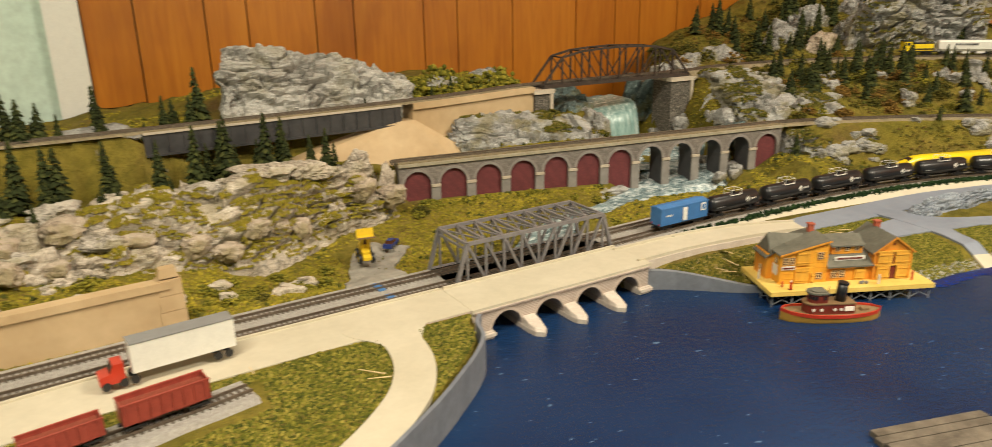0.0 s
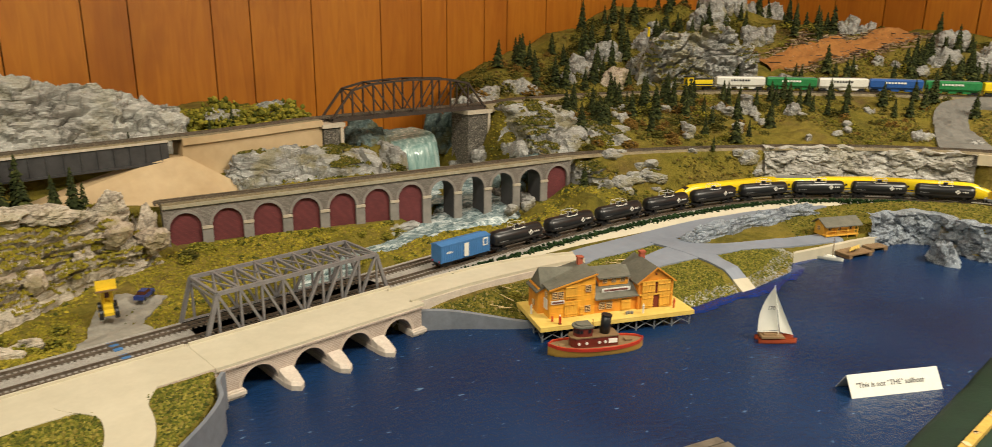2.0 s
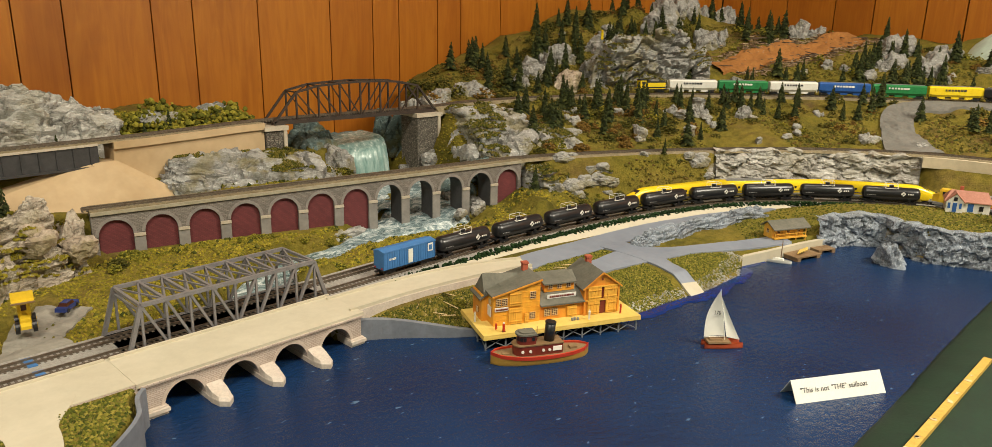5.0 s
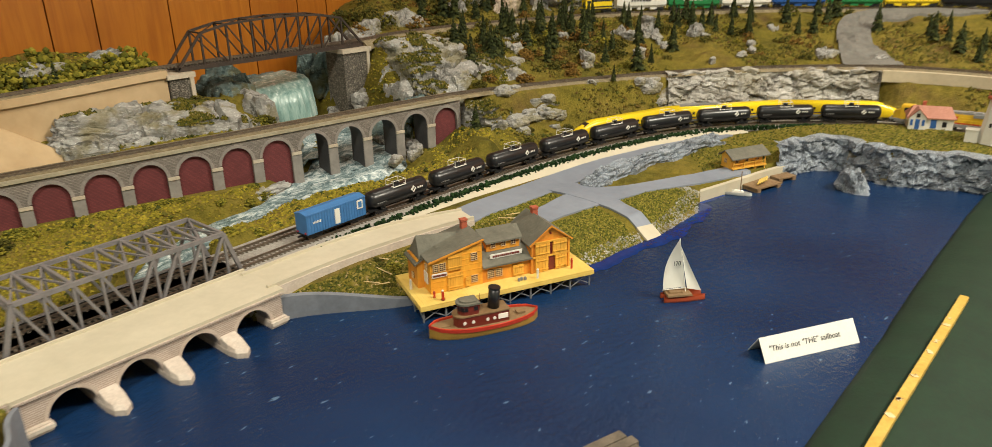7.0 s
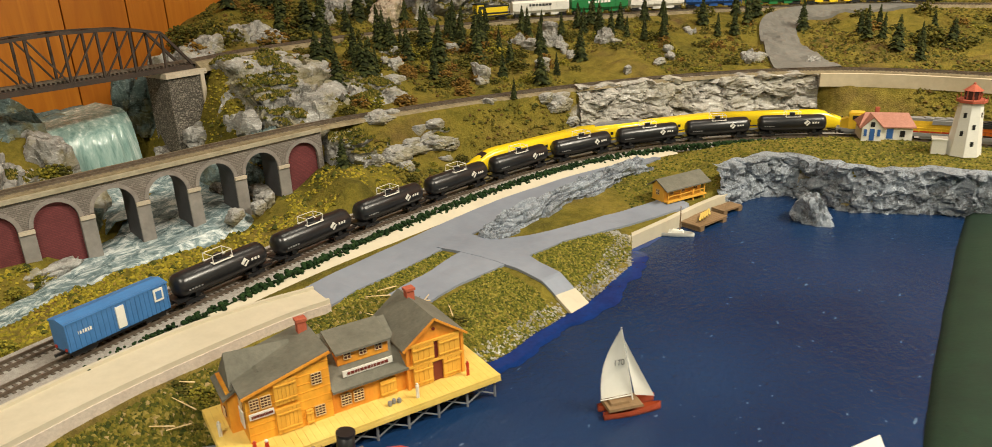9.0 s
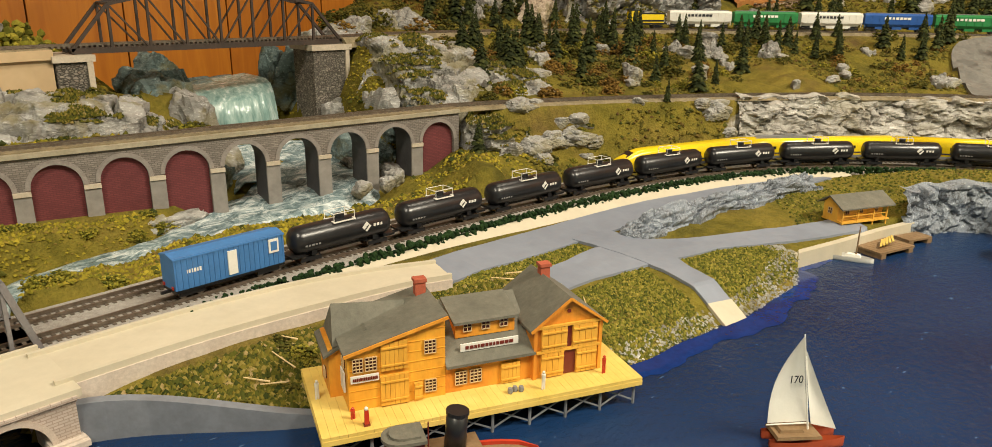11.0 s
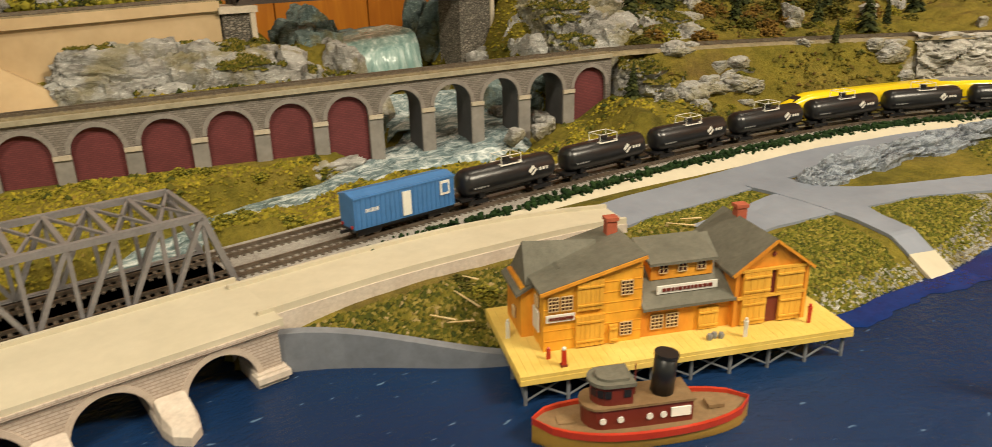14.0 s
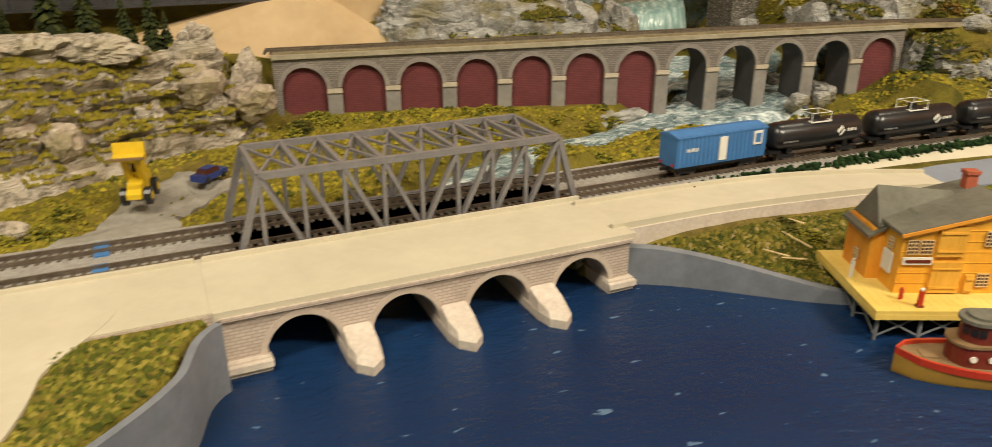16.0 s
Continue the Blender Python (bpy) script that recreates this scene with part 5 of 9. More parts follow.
    for a, c in (((xc - 0.002, y0 - 0.0034, 0.0262), (xm, y0 - 0.0034, 0.0414)), ((xm, y0 - 0.0034, 0.0414), (xd + 0.002, y0 - 0.0034, 0.0262))):
        part("barge_board", Build().beam(a, c, 0.0008, 0.0013), "orangewood", t)
    part("lintel", Build().box((xm, y0 - 0.002, 0.0145), (xd - xc - 0.003, 0.0015, 0.0013)), "yelloworange", t)
    part("lintel", Build().box((xm, y0 - 0.002, 0.0277), (xd - xc - 0.003, 0.0015, 0.0012)), "yelloworange", t)
    part("gable_vent", Build().rod((xm, y0 - 0.0016, 0.0345), (xm, y0 - 0.0008, 0.0345), 0.001, 0.001, 10), "maroon", t)
    for z0, z1 in ((0.0005, 0.0138), (0.0152, 0.027)):
        part("doorway", Build().box((xm + 0.001, y0 - 0.0011, (z0 + z1) / 2), (0.007, 0.0006, z1 - z0)), "maroon", t, "dark open doorway")
        boards(t, "door", xc + 0.004, xm - 0.0025 if z0 < 0.01 else xm - 0.001, z0, z1, y0 - 0.0018, 4, "yelloworange")
        boards(t, "door", xm + 0.0045 if z0 < 0.01 else xm + 0.002, xd - 0.003, z0, z1, y0 - 0.0018, 4, "yelloworange")
    for x in (xc + 0.001, xd - 0.001):
        part("corner_board", Build().box((x, y0 - 0.0015, 0.0138), (0.0018, 0.0012, 0.0275)), "orangewood", t)
    # tall block: doors, windows, signs
    boards(t, "door", 0.036, 0.0485, 0.0182, 0.0325, y0 - 0.0006, 6, "yelloworange")
    boards(t, "door", 0.0355, 0.049, 0.0005, 0.0158, y0 - 0.0006, 6, "yelloworange")
    boards(t, "door", 0.0515, 0.0555, 0.0005, 0.0095, y0 - 0.0006, 2, "yelloworange")
    for x, z, w, h in ((0.0255, 0.0228, 0.0046, 0.0066), (0.0315, 0.0228, 0.0052, 0.0066), (0.0595, 0.0268, 0.0055, 0.0066), (0.0595, 0.0068, 0.0055, 0.0062)):
        window(t, x, y0 - 0.0004, z, w, h, 3, 4)
    for x in (0.075, 0.0825):
        window(t, x, y0 + 0.0006, 0.0072, 0.0058, 0.0068, 3, 4)
    boards(t, "door", 0.0955, 0.1055, 0.0004, 0.0112, y0 + 0.0004, 5, "yelloworange")
    for y, z in ((0.026, 0.0215), (0.045, 0.0085)):
        window(t, xa - 0.0004 if y < 0.03 else xa - 0.0064, y, z, 0.0042, 0.005, 2, 3, along="y")

    def sign(x, z, w, h, y, m=None):
        s = part("sign", Build().box((x, y, z), (w, 0.0008, h)), "white", t, "white signboard with unreadable red lettering")
        b = Build()
        k = x - w * 0.42
        random.seed(int(x * 9000))
        while k < x + w * 0.4:
            l = w * random.uniform(0.03, 0.07)
            b.box((k + l / 2, y - 0.0006, z), (l, 0.0004, h * 0.42))
            k += l + w * 0.018
        part("lettering", b, "maroon", s)
    sign(0.0285, 0.0162, 0.013, 0.0034, y0 - 0.0009)
    sign(0.0905, 0.0215, 0.03, 0.0038, 0.0205)
    b = Build().box((xa - 0.0009, 0.0265, 0.0125), (0.0008, 0.0085, 0.0098))
    part("poster", b, "white", t, "blank white board on the end wall")
    # chimneys
    for x, y, z0, z1 in ((0.0635, 0.05, 0.036, 0.0485), (0.1325, 0.052, 0.036, 0.0475)):
        c = part("chimney", Build().box((x, y, (z0 + z1) / 2), (0.0052, 0.0048, z1 - z0)), "brick", t, "red brick chimney")
        part("cap", Build().box((x, y, z1 - 0.0008), (0.0064, 0.006, 0.0017)), "brick", c)


warehouse()


def on_pier(x, y, z=0.0, deg=0):
    return PIER @ placed(x, y, DECK + z, deg)


for x, y in ((0.0955, 0.0085), (0.0985, 0.0095), (0.1015, 0.0085)):
    b = Build()
    b.rod((0, 0, 0), (0, 0, 0.0008), 0.0011, 0.0013, 10).rod((0, 0, 0.0008), (0, 0, 0.0022), 0.0014, 0.0014, 10).rod((0, 0, 0.0022), (0, 0, 0.003), 0.0013, 0.0011, 10)
    single("barrel", b, "grey", "dark grey barrel standing on the yellow pier", "barrel", "pier barrels").matrix_basis = on_pier(x, y)
for x, y, mat, label in ((0.113, 0.0065, "white", "tiny pale painted figurine standing on the pier"), (0.1505, 0.011, "hullred", "tiny red painted figurine by the warehouse corner"), (0.0035, 0.036, "white", "tiny pale figurine on the pier end"), (0.0165, 0.012, "hullred", "tiny red figurine crouching on the pier")):
    b = Build()
    h = 0.0105 if y != 0.012 else 0.006
    b.rod((-0.0006, 0, 0), (-0.0004, 0, h * 0.5), 0.0005, 0.0007, 6).rod((0.0006, 0, 0), (0.0004, 0, h * 0.5), 0.0005, 0.0007, 6).rod((0, 0, h * 0.48), (0, 0, h * 0.82), 0.001, 0.0012, 8).ball((0, 0, h * 0.92), 0.0008)
    single("figurine", b, mat, label, "figurine", "pier figurines").matrix_basis = on_pier(x, y)
pump = thing("fuel_pump", "small red fuel pump on the pier edge", "pump", at=on_pier(0.0215, 0.0045))
part("body", Build().box((0, 0, 0.004), (0.0022, 0.0018, 0.008), taper=0.85), "hullred", pump)
part("globe", Build().ball((0, 0, 0.0088), 0.001), "white", pump)
part("base", Build().box((0, 0, 0.0005), (0.003, 0.0026, 0.001)), "maroon", pump)


# ---- boats ----
def hull_loft(b, stations, ring):
    """A hull lofted through stations of (x, half beam, keel z, rail z)."""
    n = 0
    pts = []
    for x, w, k, r in stations:
        prof = [(-w, r), (-w * 0.96, k + (r - k) * 0.5), (-w * 0.75, k), (w * 0.75, k), (w * 0.96, k + (r - k) * 0.5), (w, r)]
        pts += [(x, y, z) for y, z in prof]
    m = 6
    fs = [(i * m + j, (i + 1) * m + j, (i + 1) * m + j + 1, i * m + j + 1) for i in range(len(stations) - 1) for j in range(m - 1)]
    fs += [tuple(range(m)), tuple(reversed(range((len(stations) - 1) * m, len(stations) * m)))]
    b.add(pts, fs)
    return b


def tugboat():
    t = thing("tugboat", "red and ochre harbour tugboat with a black funnel", "boat", at=placed(0.6135, 0.4405, 0, -25))
    L = 0.048
    st = []
    for k in range(15):
        u = -1 + 2 * k / 14
        w = 0.0145 * (1 - abs(u) ** 2.6) ** 0.6 + 0.0004
        rail = 0.0085 + 0.0035 * max(0, -u) ** 2 + 0.0015 * max(0, u) ** 2
        st.append((u * L, w, -0.004, rail))
    part("hull", hull_loft(Build(), [(x, w * 0.95, k, r - 0.003) for x, w, k, r in st], 6), "hullgold", t, "ochre lower hull", True)
    b = Build()
    loop = [(x, -w, r) for x, w, k, r in st] + [(x, w, r) for x, w, k, r in reversed(st)]
    ring = []
    for x, y, r in loop:
        inner = y - math.copysign(min(0.0014, abs(y)), y)
        ring += [(x, y, r - 0.0032), (x, y * 1.02, r), (x, inner, r), (x, inner, r - 0.0032)]
    n = len(loop)
    b.add(ring, [(i * 4 + k, (i + 1) % n * 4 + k, (i + 1) % n * 4 + (k + 1) % 4, i * 4 + (k + 1) % 4) for i in range(n) for k in range(4)])
    part("bulwark", b, "hullred", t, "glossy red bulwark")
    b = Build()
    b.add([(x, -w + 0.001, r - 0.0018) for x, w, k, r in st] + [(x, w - 0.001, r - 0.0018) for x, w, k, r in st], [(i, i + 1, i + 16, i + 15) for i in range(14)])
    part("deck", b, "tugdeck", t, "brown deck")
    cab = Build()
    o = [(-0.02 + 0.007 * math.cos(a), 0.008 * math.sin(a)) for a in np.linspace(math.pi / 2, 1.5 * math.pi, 9)] + [(0.019, -0.0078), (0.019, 0.0078)]
    cab.prism(o, 0.006, 0.0165)
    cabin = part("cabin", cab, "maroon", t, "dark maroon deckhouse")
    part("cabin_roof", Build().prism([(x * 1.04, y * 1.08) for x, y in o], 0.0165, 0.0176), "tugdeck", cabin)
    for x in (-0.02, -0.0125, 0.0, 0.006):
        part("porthole", Build().rod((x, -0.0078 if x > -0.018 else -0.0076, 0.0115), (x, -0.0086, 0.0115), 0.0014, 0.0014, 12), "white", cabin, "white rimmed porthole")
    part("name_board", Build().box((0.0135, -0.0082, 0.0122), (0.0085, 0.0008, 0.0042)), "sail", cabin, "cream name board")
    wh = Build()
    o2 = [(-0.0165 + 0.0068 * math.cos(a), 0.0068 * math.sin(a)) for a in np.linspace(math.pi / 2, 1.5 * math.pi, 9)] + [(-0.007, -0.0068), (-0.007, 0.0068)]
    wh.prism(o2, 0.0176, 0.0262)
    house = part("wheelhouse", wh, "maroon", t)
    part("wheelhouse_roof", Build().prism([(-0.0135 + (x + 0.0135) * 1.15, y * 1.15) for x, y in o2], 0.0262, 0.0278), "roof", house)
    b = Build()
    b.prism([(-0.0135 + (x + 0.0135) * 0.8, y * 0.8) for x, y in o2], 0.0278, 0.029)
    part("roof_crown", b, "roof", house)
    for a in (-2.7, -2.2, -1.75):
        part("wheelhouse_window", Build().box((-0.0165 + 0.0069 * math.cos(a), 0.0069 * math.sin(a), 0.0228), (0.0028, 0.0004, 0.0034), a + math.pi / 2), "black", house)
    part("wheelhouse_window", Build().box((-0.0095, -0.0069, 0.0228), (0.003, 0.0004, 0.0034)), "black", house)
    fun = part("funnel", Build().rod((0.008, 0, 0.0176), (0.0092, 0, 0.0352), 0.005, 0.0048, 16), "black", t, "tall black funnel", True)
    part("funnel_band", Build().rod((0.00915, 0, 0.0342), (0.0093, 0, 0.0357), 0.0052, 0.0052, 16), "black", fun)
    for x in (-0.034, 0.032):
        part("hatch", Build().box((x, 0, 0.0085), (0.007, 0.006, 0.0016)), "tugdeck", t)
    part("mast", Build().rod((-0.004, 0, 0.0176), (-0.004, 0, 0.032), 0.0004, 0.0003, 6), "maroon", t)


tugboat()


def sailboat():
    t = thing("sailboat", "small orange twin-hulled sailboat with two white sails", "sailboat", at=placed(0.768, 0.347, 0, -38) @ Matrix.Diagonal((0.82, 0.82, 1.0, 1.0)))
    for y in (-0.0058, 0.0058):
        st = [(-0.022 + 0.046 * k / 10, 0.0034 * (1 - (max(0, k / 10 - 0.4) / 0.6) ** 2.2) ** 0.75 * min(1, 0.45 + k / 6) + 0.0002, -0.001, 0.0042 + 0.0014 * (k / 10) ** 2) for k in range(11)]
        ob = part("hull", hull_loft(Build(), st, 6), "boatorange", t, "orange-red hull", True)
        ob.location.y = y
    part("platform", Build().box((-0.005, 0, 0.0062), (0.028, 0.017, 0.0016), taper=0.95), "tugdeck", t, "brown deck between the hulls")
    part("deck_box", Build().box((-0.008, 0, 0.0076), (0.016, 0.008, 0.0018), taper=0.85), "tugdeck", t)
    part("mast", Build().rod((0.004, 0, 0.005), (-0.007, 0, 0.0585), 0.0006, 0.0004, 8), "sail", t)
    part("boom", Build().rod((0.0035, 0, 0.0105), (-0.021, 0.003, 0.0085), 0.0005, 0.0004, 6), "sail", t)

    def cloth(a, b0, c, belly, n=9, leech=0.0):
        pts, fs = [], []
        for i in range(n + 1):
            for j in range(n + 1):
                u, v = i / n, j / n
                p = Vector(a) * (1 - u) + (Vector(b0) * (1 - v) + Vector(c) * v) * u
                p.y += belly * math.sin(math.pi * u) * math.sin(math.pi * (0.15 + 0.7 * v))
                p.x -= leech * math.sin(math.pi * u) * v
                pts.append(tuple(p))
        fs = [(i * (n + 1) + j, (i + 1) * (n + 1) + j, (i + 1) * (n + 1) + j + 1, i * (n + 1) + j + 1) for i in range(n) for j in range(n)]
        m = len(pts)
        out = Build().add(pts + [(x, y + 0.0004, z) for x, y, z in pts], fs + [tuple(q + m for q in reversed(f)) for f in fs])
        return out
    main = part("mainsail", cloth((-0.0068, 0, 0.0575), (0.0027, 0, 0.0115), (-0.0205, 0.003, 0.0095), 0.0035, 9, 0.005), "sail", t, "cream mainsail", True)
    part("jib", cloth((-0.0045, 0, 0.05), (0.0215, 0.0, 0.0065), (0.006, 0.0015, 0.009), 0.0025), "sail", t, "cream jib", True)
    num = bpy.data.curves.new("sail_number", "FONT")
    num.body, num.size, num.extrude, num.align_x = "170", 0.0058, 0.0001, "CENTER"
    ob = new("sail_number", num)
    num.materials.append(M["ink"])
    ob.parent = main
    ob.matrix_basis = Matrix.Translation((-0.0085, -0.0006, 0.033)) @ Matrix.Rotation(radians(90), 4, "X")


sailboat()


def tent_card():
    """A folded white card with a handwritten line."""
    a, e = Vector((0.716, 0.2435, 0)), Vector((0.7955, 0.2035, 0))
    L = (e - a).length
    t = thing("tent_card", "folded white card with handwriting standing on the water", "card", at=Matrix.Translation(a) @ Matrix.Rotation(math.atan2(e.y - a.y, e.x - a.x), 4, "Z"))
    h, d = 0.0165, 0.011
    for y0, name in ((0, "front_leaf"), (2 * d, "back_leaf")):
        b = Build()
        s = 1 if y0 == 0 else -1
        b.add([(0, y0, 0), (L, y0, 0), (L, d, h), (0, d, h), (0, y0 + s * 0.0006, 0), (L, y0 + s * 0.0006, 0), (L, d + s * 0.0003, h - 0.0006), (0, d + s * 0.0003, h - 0.0006)], [(0, 1, 2, 3), (7, 6, 5, 4), (0, 4, 5, 1), (1, 5, 6, 2), (3, 7, 4, 0)])
        leaf = part(name, b, "white", t)
        if y0 == 0:
            txt = bpy.data.curves.new("handwriting", "FONT")
            txt.body, txt.size, txt.extrude, txt.shear = '"This is not "THE" sailboat', 0.0062, 0.00005, 0.15
            ob = new("handwriting", txt)
            txt.materials.append(M["ink"])
            ob.parent = leaf
            ob.matrix_basis = Matrix.Translation((0.006, d * 0.42 - 0.0004, h * 0.42)) @ Matrix.Rotation(math.atan2(h, d), 4, "X")
    return t


tent_card()


# ---- quay ----
t = thing("quay_wall", "cream concrete quay wall along the harbour", "wall", kind="structure")
b = Build()
b.sweep([Vector(p) for p in ((1.01, 0.497, 0), (1.003, 0.484, 0), (0.998, 0.469, 0))], [(-0.003, -0.02), (0.003, -0.02), (0.003, 0.0135), (-0.003, 0.0135)])
part("wall", b, "cream", t)
b = Build()
b.sweep([Vector(p) for p in ((0.997, 0.4665, 0), (1.06, 0.455, 0), (1.12, 0.446, 0), (1.165, 0.436, 0))], [(-0.003, -0.02), (0.003, -0.02), (0.003, 0.0135), (-0.003, 0.0135)])
part("wall", b, "cream", t)


def station():
    t = thing("harbour_house", "small yellow wooden harbour house with a grey roof and porch", "building", at=placed(1.088, 0.468, 0.0175, -22) @ Matrix.Scale(0.88, 4))
    L, D, H = 0.062, 0.026, 0.0165
    part("wall", Build().box((L / 2 - 0.001, D * 0.62, H / 2 + 0.003), (L - 0.002, D * 0.72, H)), "yelloworange", t)
    part("porch_floor", Build().box((L / 2, D * 0.5, 0.0022), (L, D * 1.05, 0.0016)), "yelloworange", t)
    for x in (0.002, L * 0.35, L * 0.68, L - 0.002):
        part("porch_post", Build().beam((x, 0.0012, -0.004), (x, 0.0012, H), 0.0012), "yelloworange", t)
    part("railing", Build().beam((0.002, 0.0012, 0.0085), (L - 0.002, 0.0012, 0.0085), 0.0008), "yelloworange", t)
    ym = D * 0.62
    part("roof", roof_sheet(Build(), [(-0.004, -0.003, H + 0.001), (L + 0.004, -0.003, H + 0.001), (L + 0.004, ym, H + 0.0115), (-0.004, ym, H + 0.0115)]), "roof", t)
    part("roof", roof_sheet(Build(), [(-0.004, ym, H + 0.0115), (L + 0.004, ym, H + 0.0115), (L + 0.004, D + 0.005, H + 0.002), (-0.004, D + 0.005, H + 0.002)]), "roof", t)
    for x in (-0.0005, L - 0.002):
        part("gable", Build().add([(x, D * 0.26, H + 0.0028), (x, D * 0.98, H + 0.0028), (x, ym, H + 0.0108), (x + 0.002, D * 0.26, H + 0.0028), (x + 0.002, D * 0.98, H + 0.0028), (x + 0.002, ym, H + 0.0108)], [(0, 1, 2), (5, 4, 3), (0, 2, 5, 3), (1, 4, 5, 2)]), "yelloworange", t)
    for x in (0.012, 0.03, 0.05):
        window(t, x, D * 0.26 - 0.0004, 0.012, 0.005, 0.006, 2, 2)
    window(t, -0.0012 + 0.001, D * 0.62, 0.012, 0.005, 0.006, 2, 2, along="y")


station()
for x, y, w, d, deg in ((1.1, 0.434, 0.046, 0.026, -14), (1.147, 0.427, 0.03, 0.016, -18)):
    t = thing("floating_dock", "weathered brown floating dock beside the quay", "dock", "floating docks", at=placed(x, y, 0.004, deg))
    for k in range(8):
        part("plank", Build().box((0, -d / 2 + d * (k + 0.5) / 8, 0.001), (w, d / 8 * 0.9, 0.0018)), "tugdeck", t)
    for s in (-1, 1):
        part("float", Build().box((s * w * 0.4, 0, -0.002), (0.006, d, 0.004)), "tugdeck", t)
    if w > 0.04:
        pile = thing("lumber_pile", "untidy pile of yellow lumber on the dock", "lumber", at=placed(x, y, 0.006, deg))
        for k in range(5):
            part("timber", Build().beam((-0.014 + 0.004 * k, -0.006, 0.0025 + 0.0006 * k), (0.004 + 0.003 * k, 0.005, 0.0025 + 0.0005 * k), 0.0018, 0.001), "deck", pile)
t = thing("moored_yacht", "small white yacht moored at the quay", "boat", at=placed(1.056, 0.443, 0, -72))
st = [(-0.017 + 0.034 * k / 10, 0.0055 * (1 - (max(0, k / 10 - 0.3) / 0.7) ** 2) ** 0.7 + 0.0002, -0.001, 0.004) for k in range(11)]
part("hull", hull_loft(Build(), st, 6), "white", t, "", True)
part("cabin", Build().box((0.001, 0, 0.0048), (0.012, 0.006, 0.0022), taper=0.8), "sail", t)
part("mast", Build().rod((0.003, 0, 0.004), (0.003, 0, 0.03), 0.0007, 0.0005, 6), "tugdeck", t)


# ---- headland ----
def cottage():
    t = thing("cottage", "white cottage with a faded red roof and blue doors", "house", at=placed(1.363, 0.3245, 0.0455, 112) @ Matrix.Scale(0.88, 4))
    W, D, H = 0.062, 0.034, 0.019
    # long wing
    part("wall", Build().box((0, 0, H / 2), (W, D, H)), "white", t)
    part("roof", roof_sheet(Build(), [(-W / 2 - 0.003, -D / 2 - 0.003, H - 0.001), (W / 2 + 0.003, -D / 2 - 0.003, H - 0.001), (W / 2 - 0.006, 0, H + 0.014), (-W / 2 + 0.004, 0, H + 0.014)]), "redroof", t, "faded red roof")
    part("roof", roof_sheet(Build(), [(-W / 2 + 0.004, 0, H + 0.014), (W / 2 - 0.006, 0, H + 0.014), (W / 2 + 0.003, D / 2 + 0.003, H - 0.001), (-W / 2 - 0.003, D / 2 + 0.003, H - 0.001)]), "redroof", t)
    part("hip", Build().add([(-W / 2 - 0.003, -D / 2 - 0.003, H - 0.001), (-W / 2 - 0.003, D / 2 + 0.003, H - 0.001), (-W / 2 + 0.004, 0, H + 0.014)], [(0, 1, 2)]), "redroof", t)
    part("hip", Build().add([(W / 2 + 0.003, -D / 2 - 0.003, H - 0.001), (W / 2 + 0.003, D / 2 + 0.003, H - 0.001), (W / 2 - 0.006, 0, H + 0.014)], [(0, 2, 1)]), "redroof", t)
    # gabled wing towards the lake
    g = Build()
    g.add([(W / 2 - 0.024, D / 2, 0), (W / 2, D / 2, 0), (W / 2, D / 2, H), (W / 2 - 0.012, D / 2, H + 0.012), (W / 2 - 0.024, D / 2, H), (W / 2 - 0.024, D / 2 + 0.008, 0), (W / 2, D / 2 + 0.008, 0), (W / 2, D / 2 + 0.008, H), (W / 2 - 0.012, D / 2 + 0.008, H + 0.012), (W / 2 - 0.024, D / 2 + 0.008, H)],
          [(0, 1, 2, 3, 4), (9, 8, 7, 6, 5), (0, 5, 6, 1), (1, 6, 7, 2), (4, 9, 5, 0)])
    part("gable_wing", g, "white", t)
    part("wing_roof", roof_sheet(Build(), [(W / 2 - 0.027, D / 2 + 0.01, H - 0.002), (W / 2 - 0.012, D / 2 + 0.01, H + 0.0135), (W / 2 - 0.012, 0, H + 0.0135), (W / 2 - 0.027, 0, H - 0.002)]), "redroof", t)
    part("wing_roof", roof_sheet(Build(), [(W / 2 - 0.012, D / 2 + 0.01, H + 0.0135), (W / 2 + 0.003, D / 2 + 0.01, H - 0.002), (W / 2 + 0.003, 0, H - 0.002), (W / 2 - 0.012, 0, H + 0.0135)]), "redroof", t)
    for x, z, w, h, mat, nm in ((W / 2 - 0.012, 0.0085, 0.006, 0.015, "doorblue", "door"), (W / 2 - 0.012, H + 0.003, 0.005, 0.006, "black", "window"), (W / 2 - 0.02, 0.011, 0.0035, 0.009, "doorblue", "shutter"), (W / 2 - 0.004, 0.011, 0.0035, 0.009, "doorblue", "shutter")):
        part(nm, Build().box((x, D / 2 + 0.0083, z), (w, 0.0008, h)), mat, t)
    for x, w, h, mat, nm in ((-0.004, 0.008, 0.013, "doorblue", "door"), (-0.019, 0.006, 0.008, "black", "window")):
        part(nm, Build().box((x, D / 2 + 0.0003, 0.0085), (w, 0.0008, h)), mat, t)
    part("chimney", Build().box((0.01, -0.004, H + 0.014), (0.005, 0.005, 0.012)), "brick", t)


cottage()


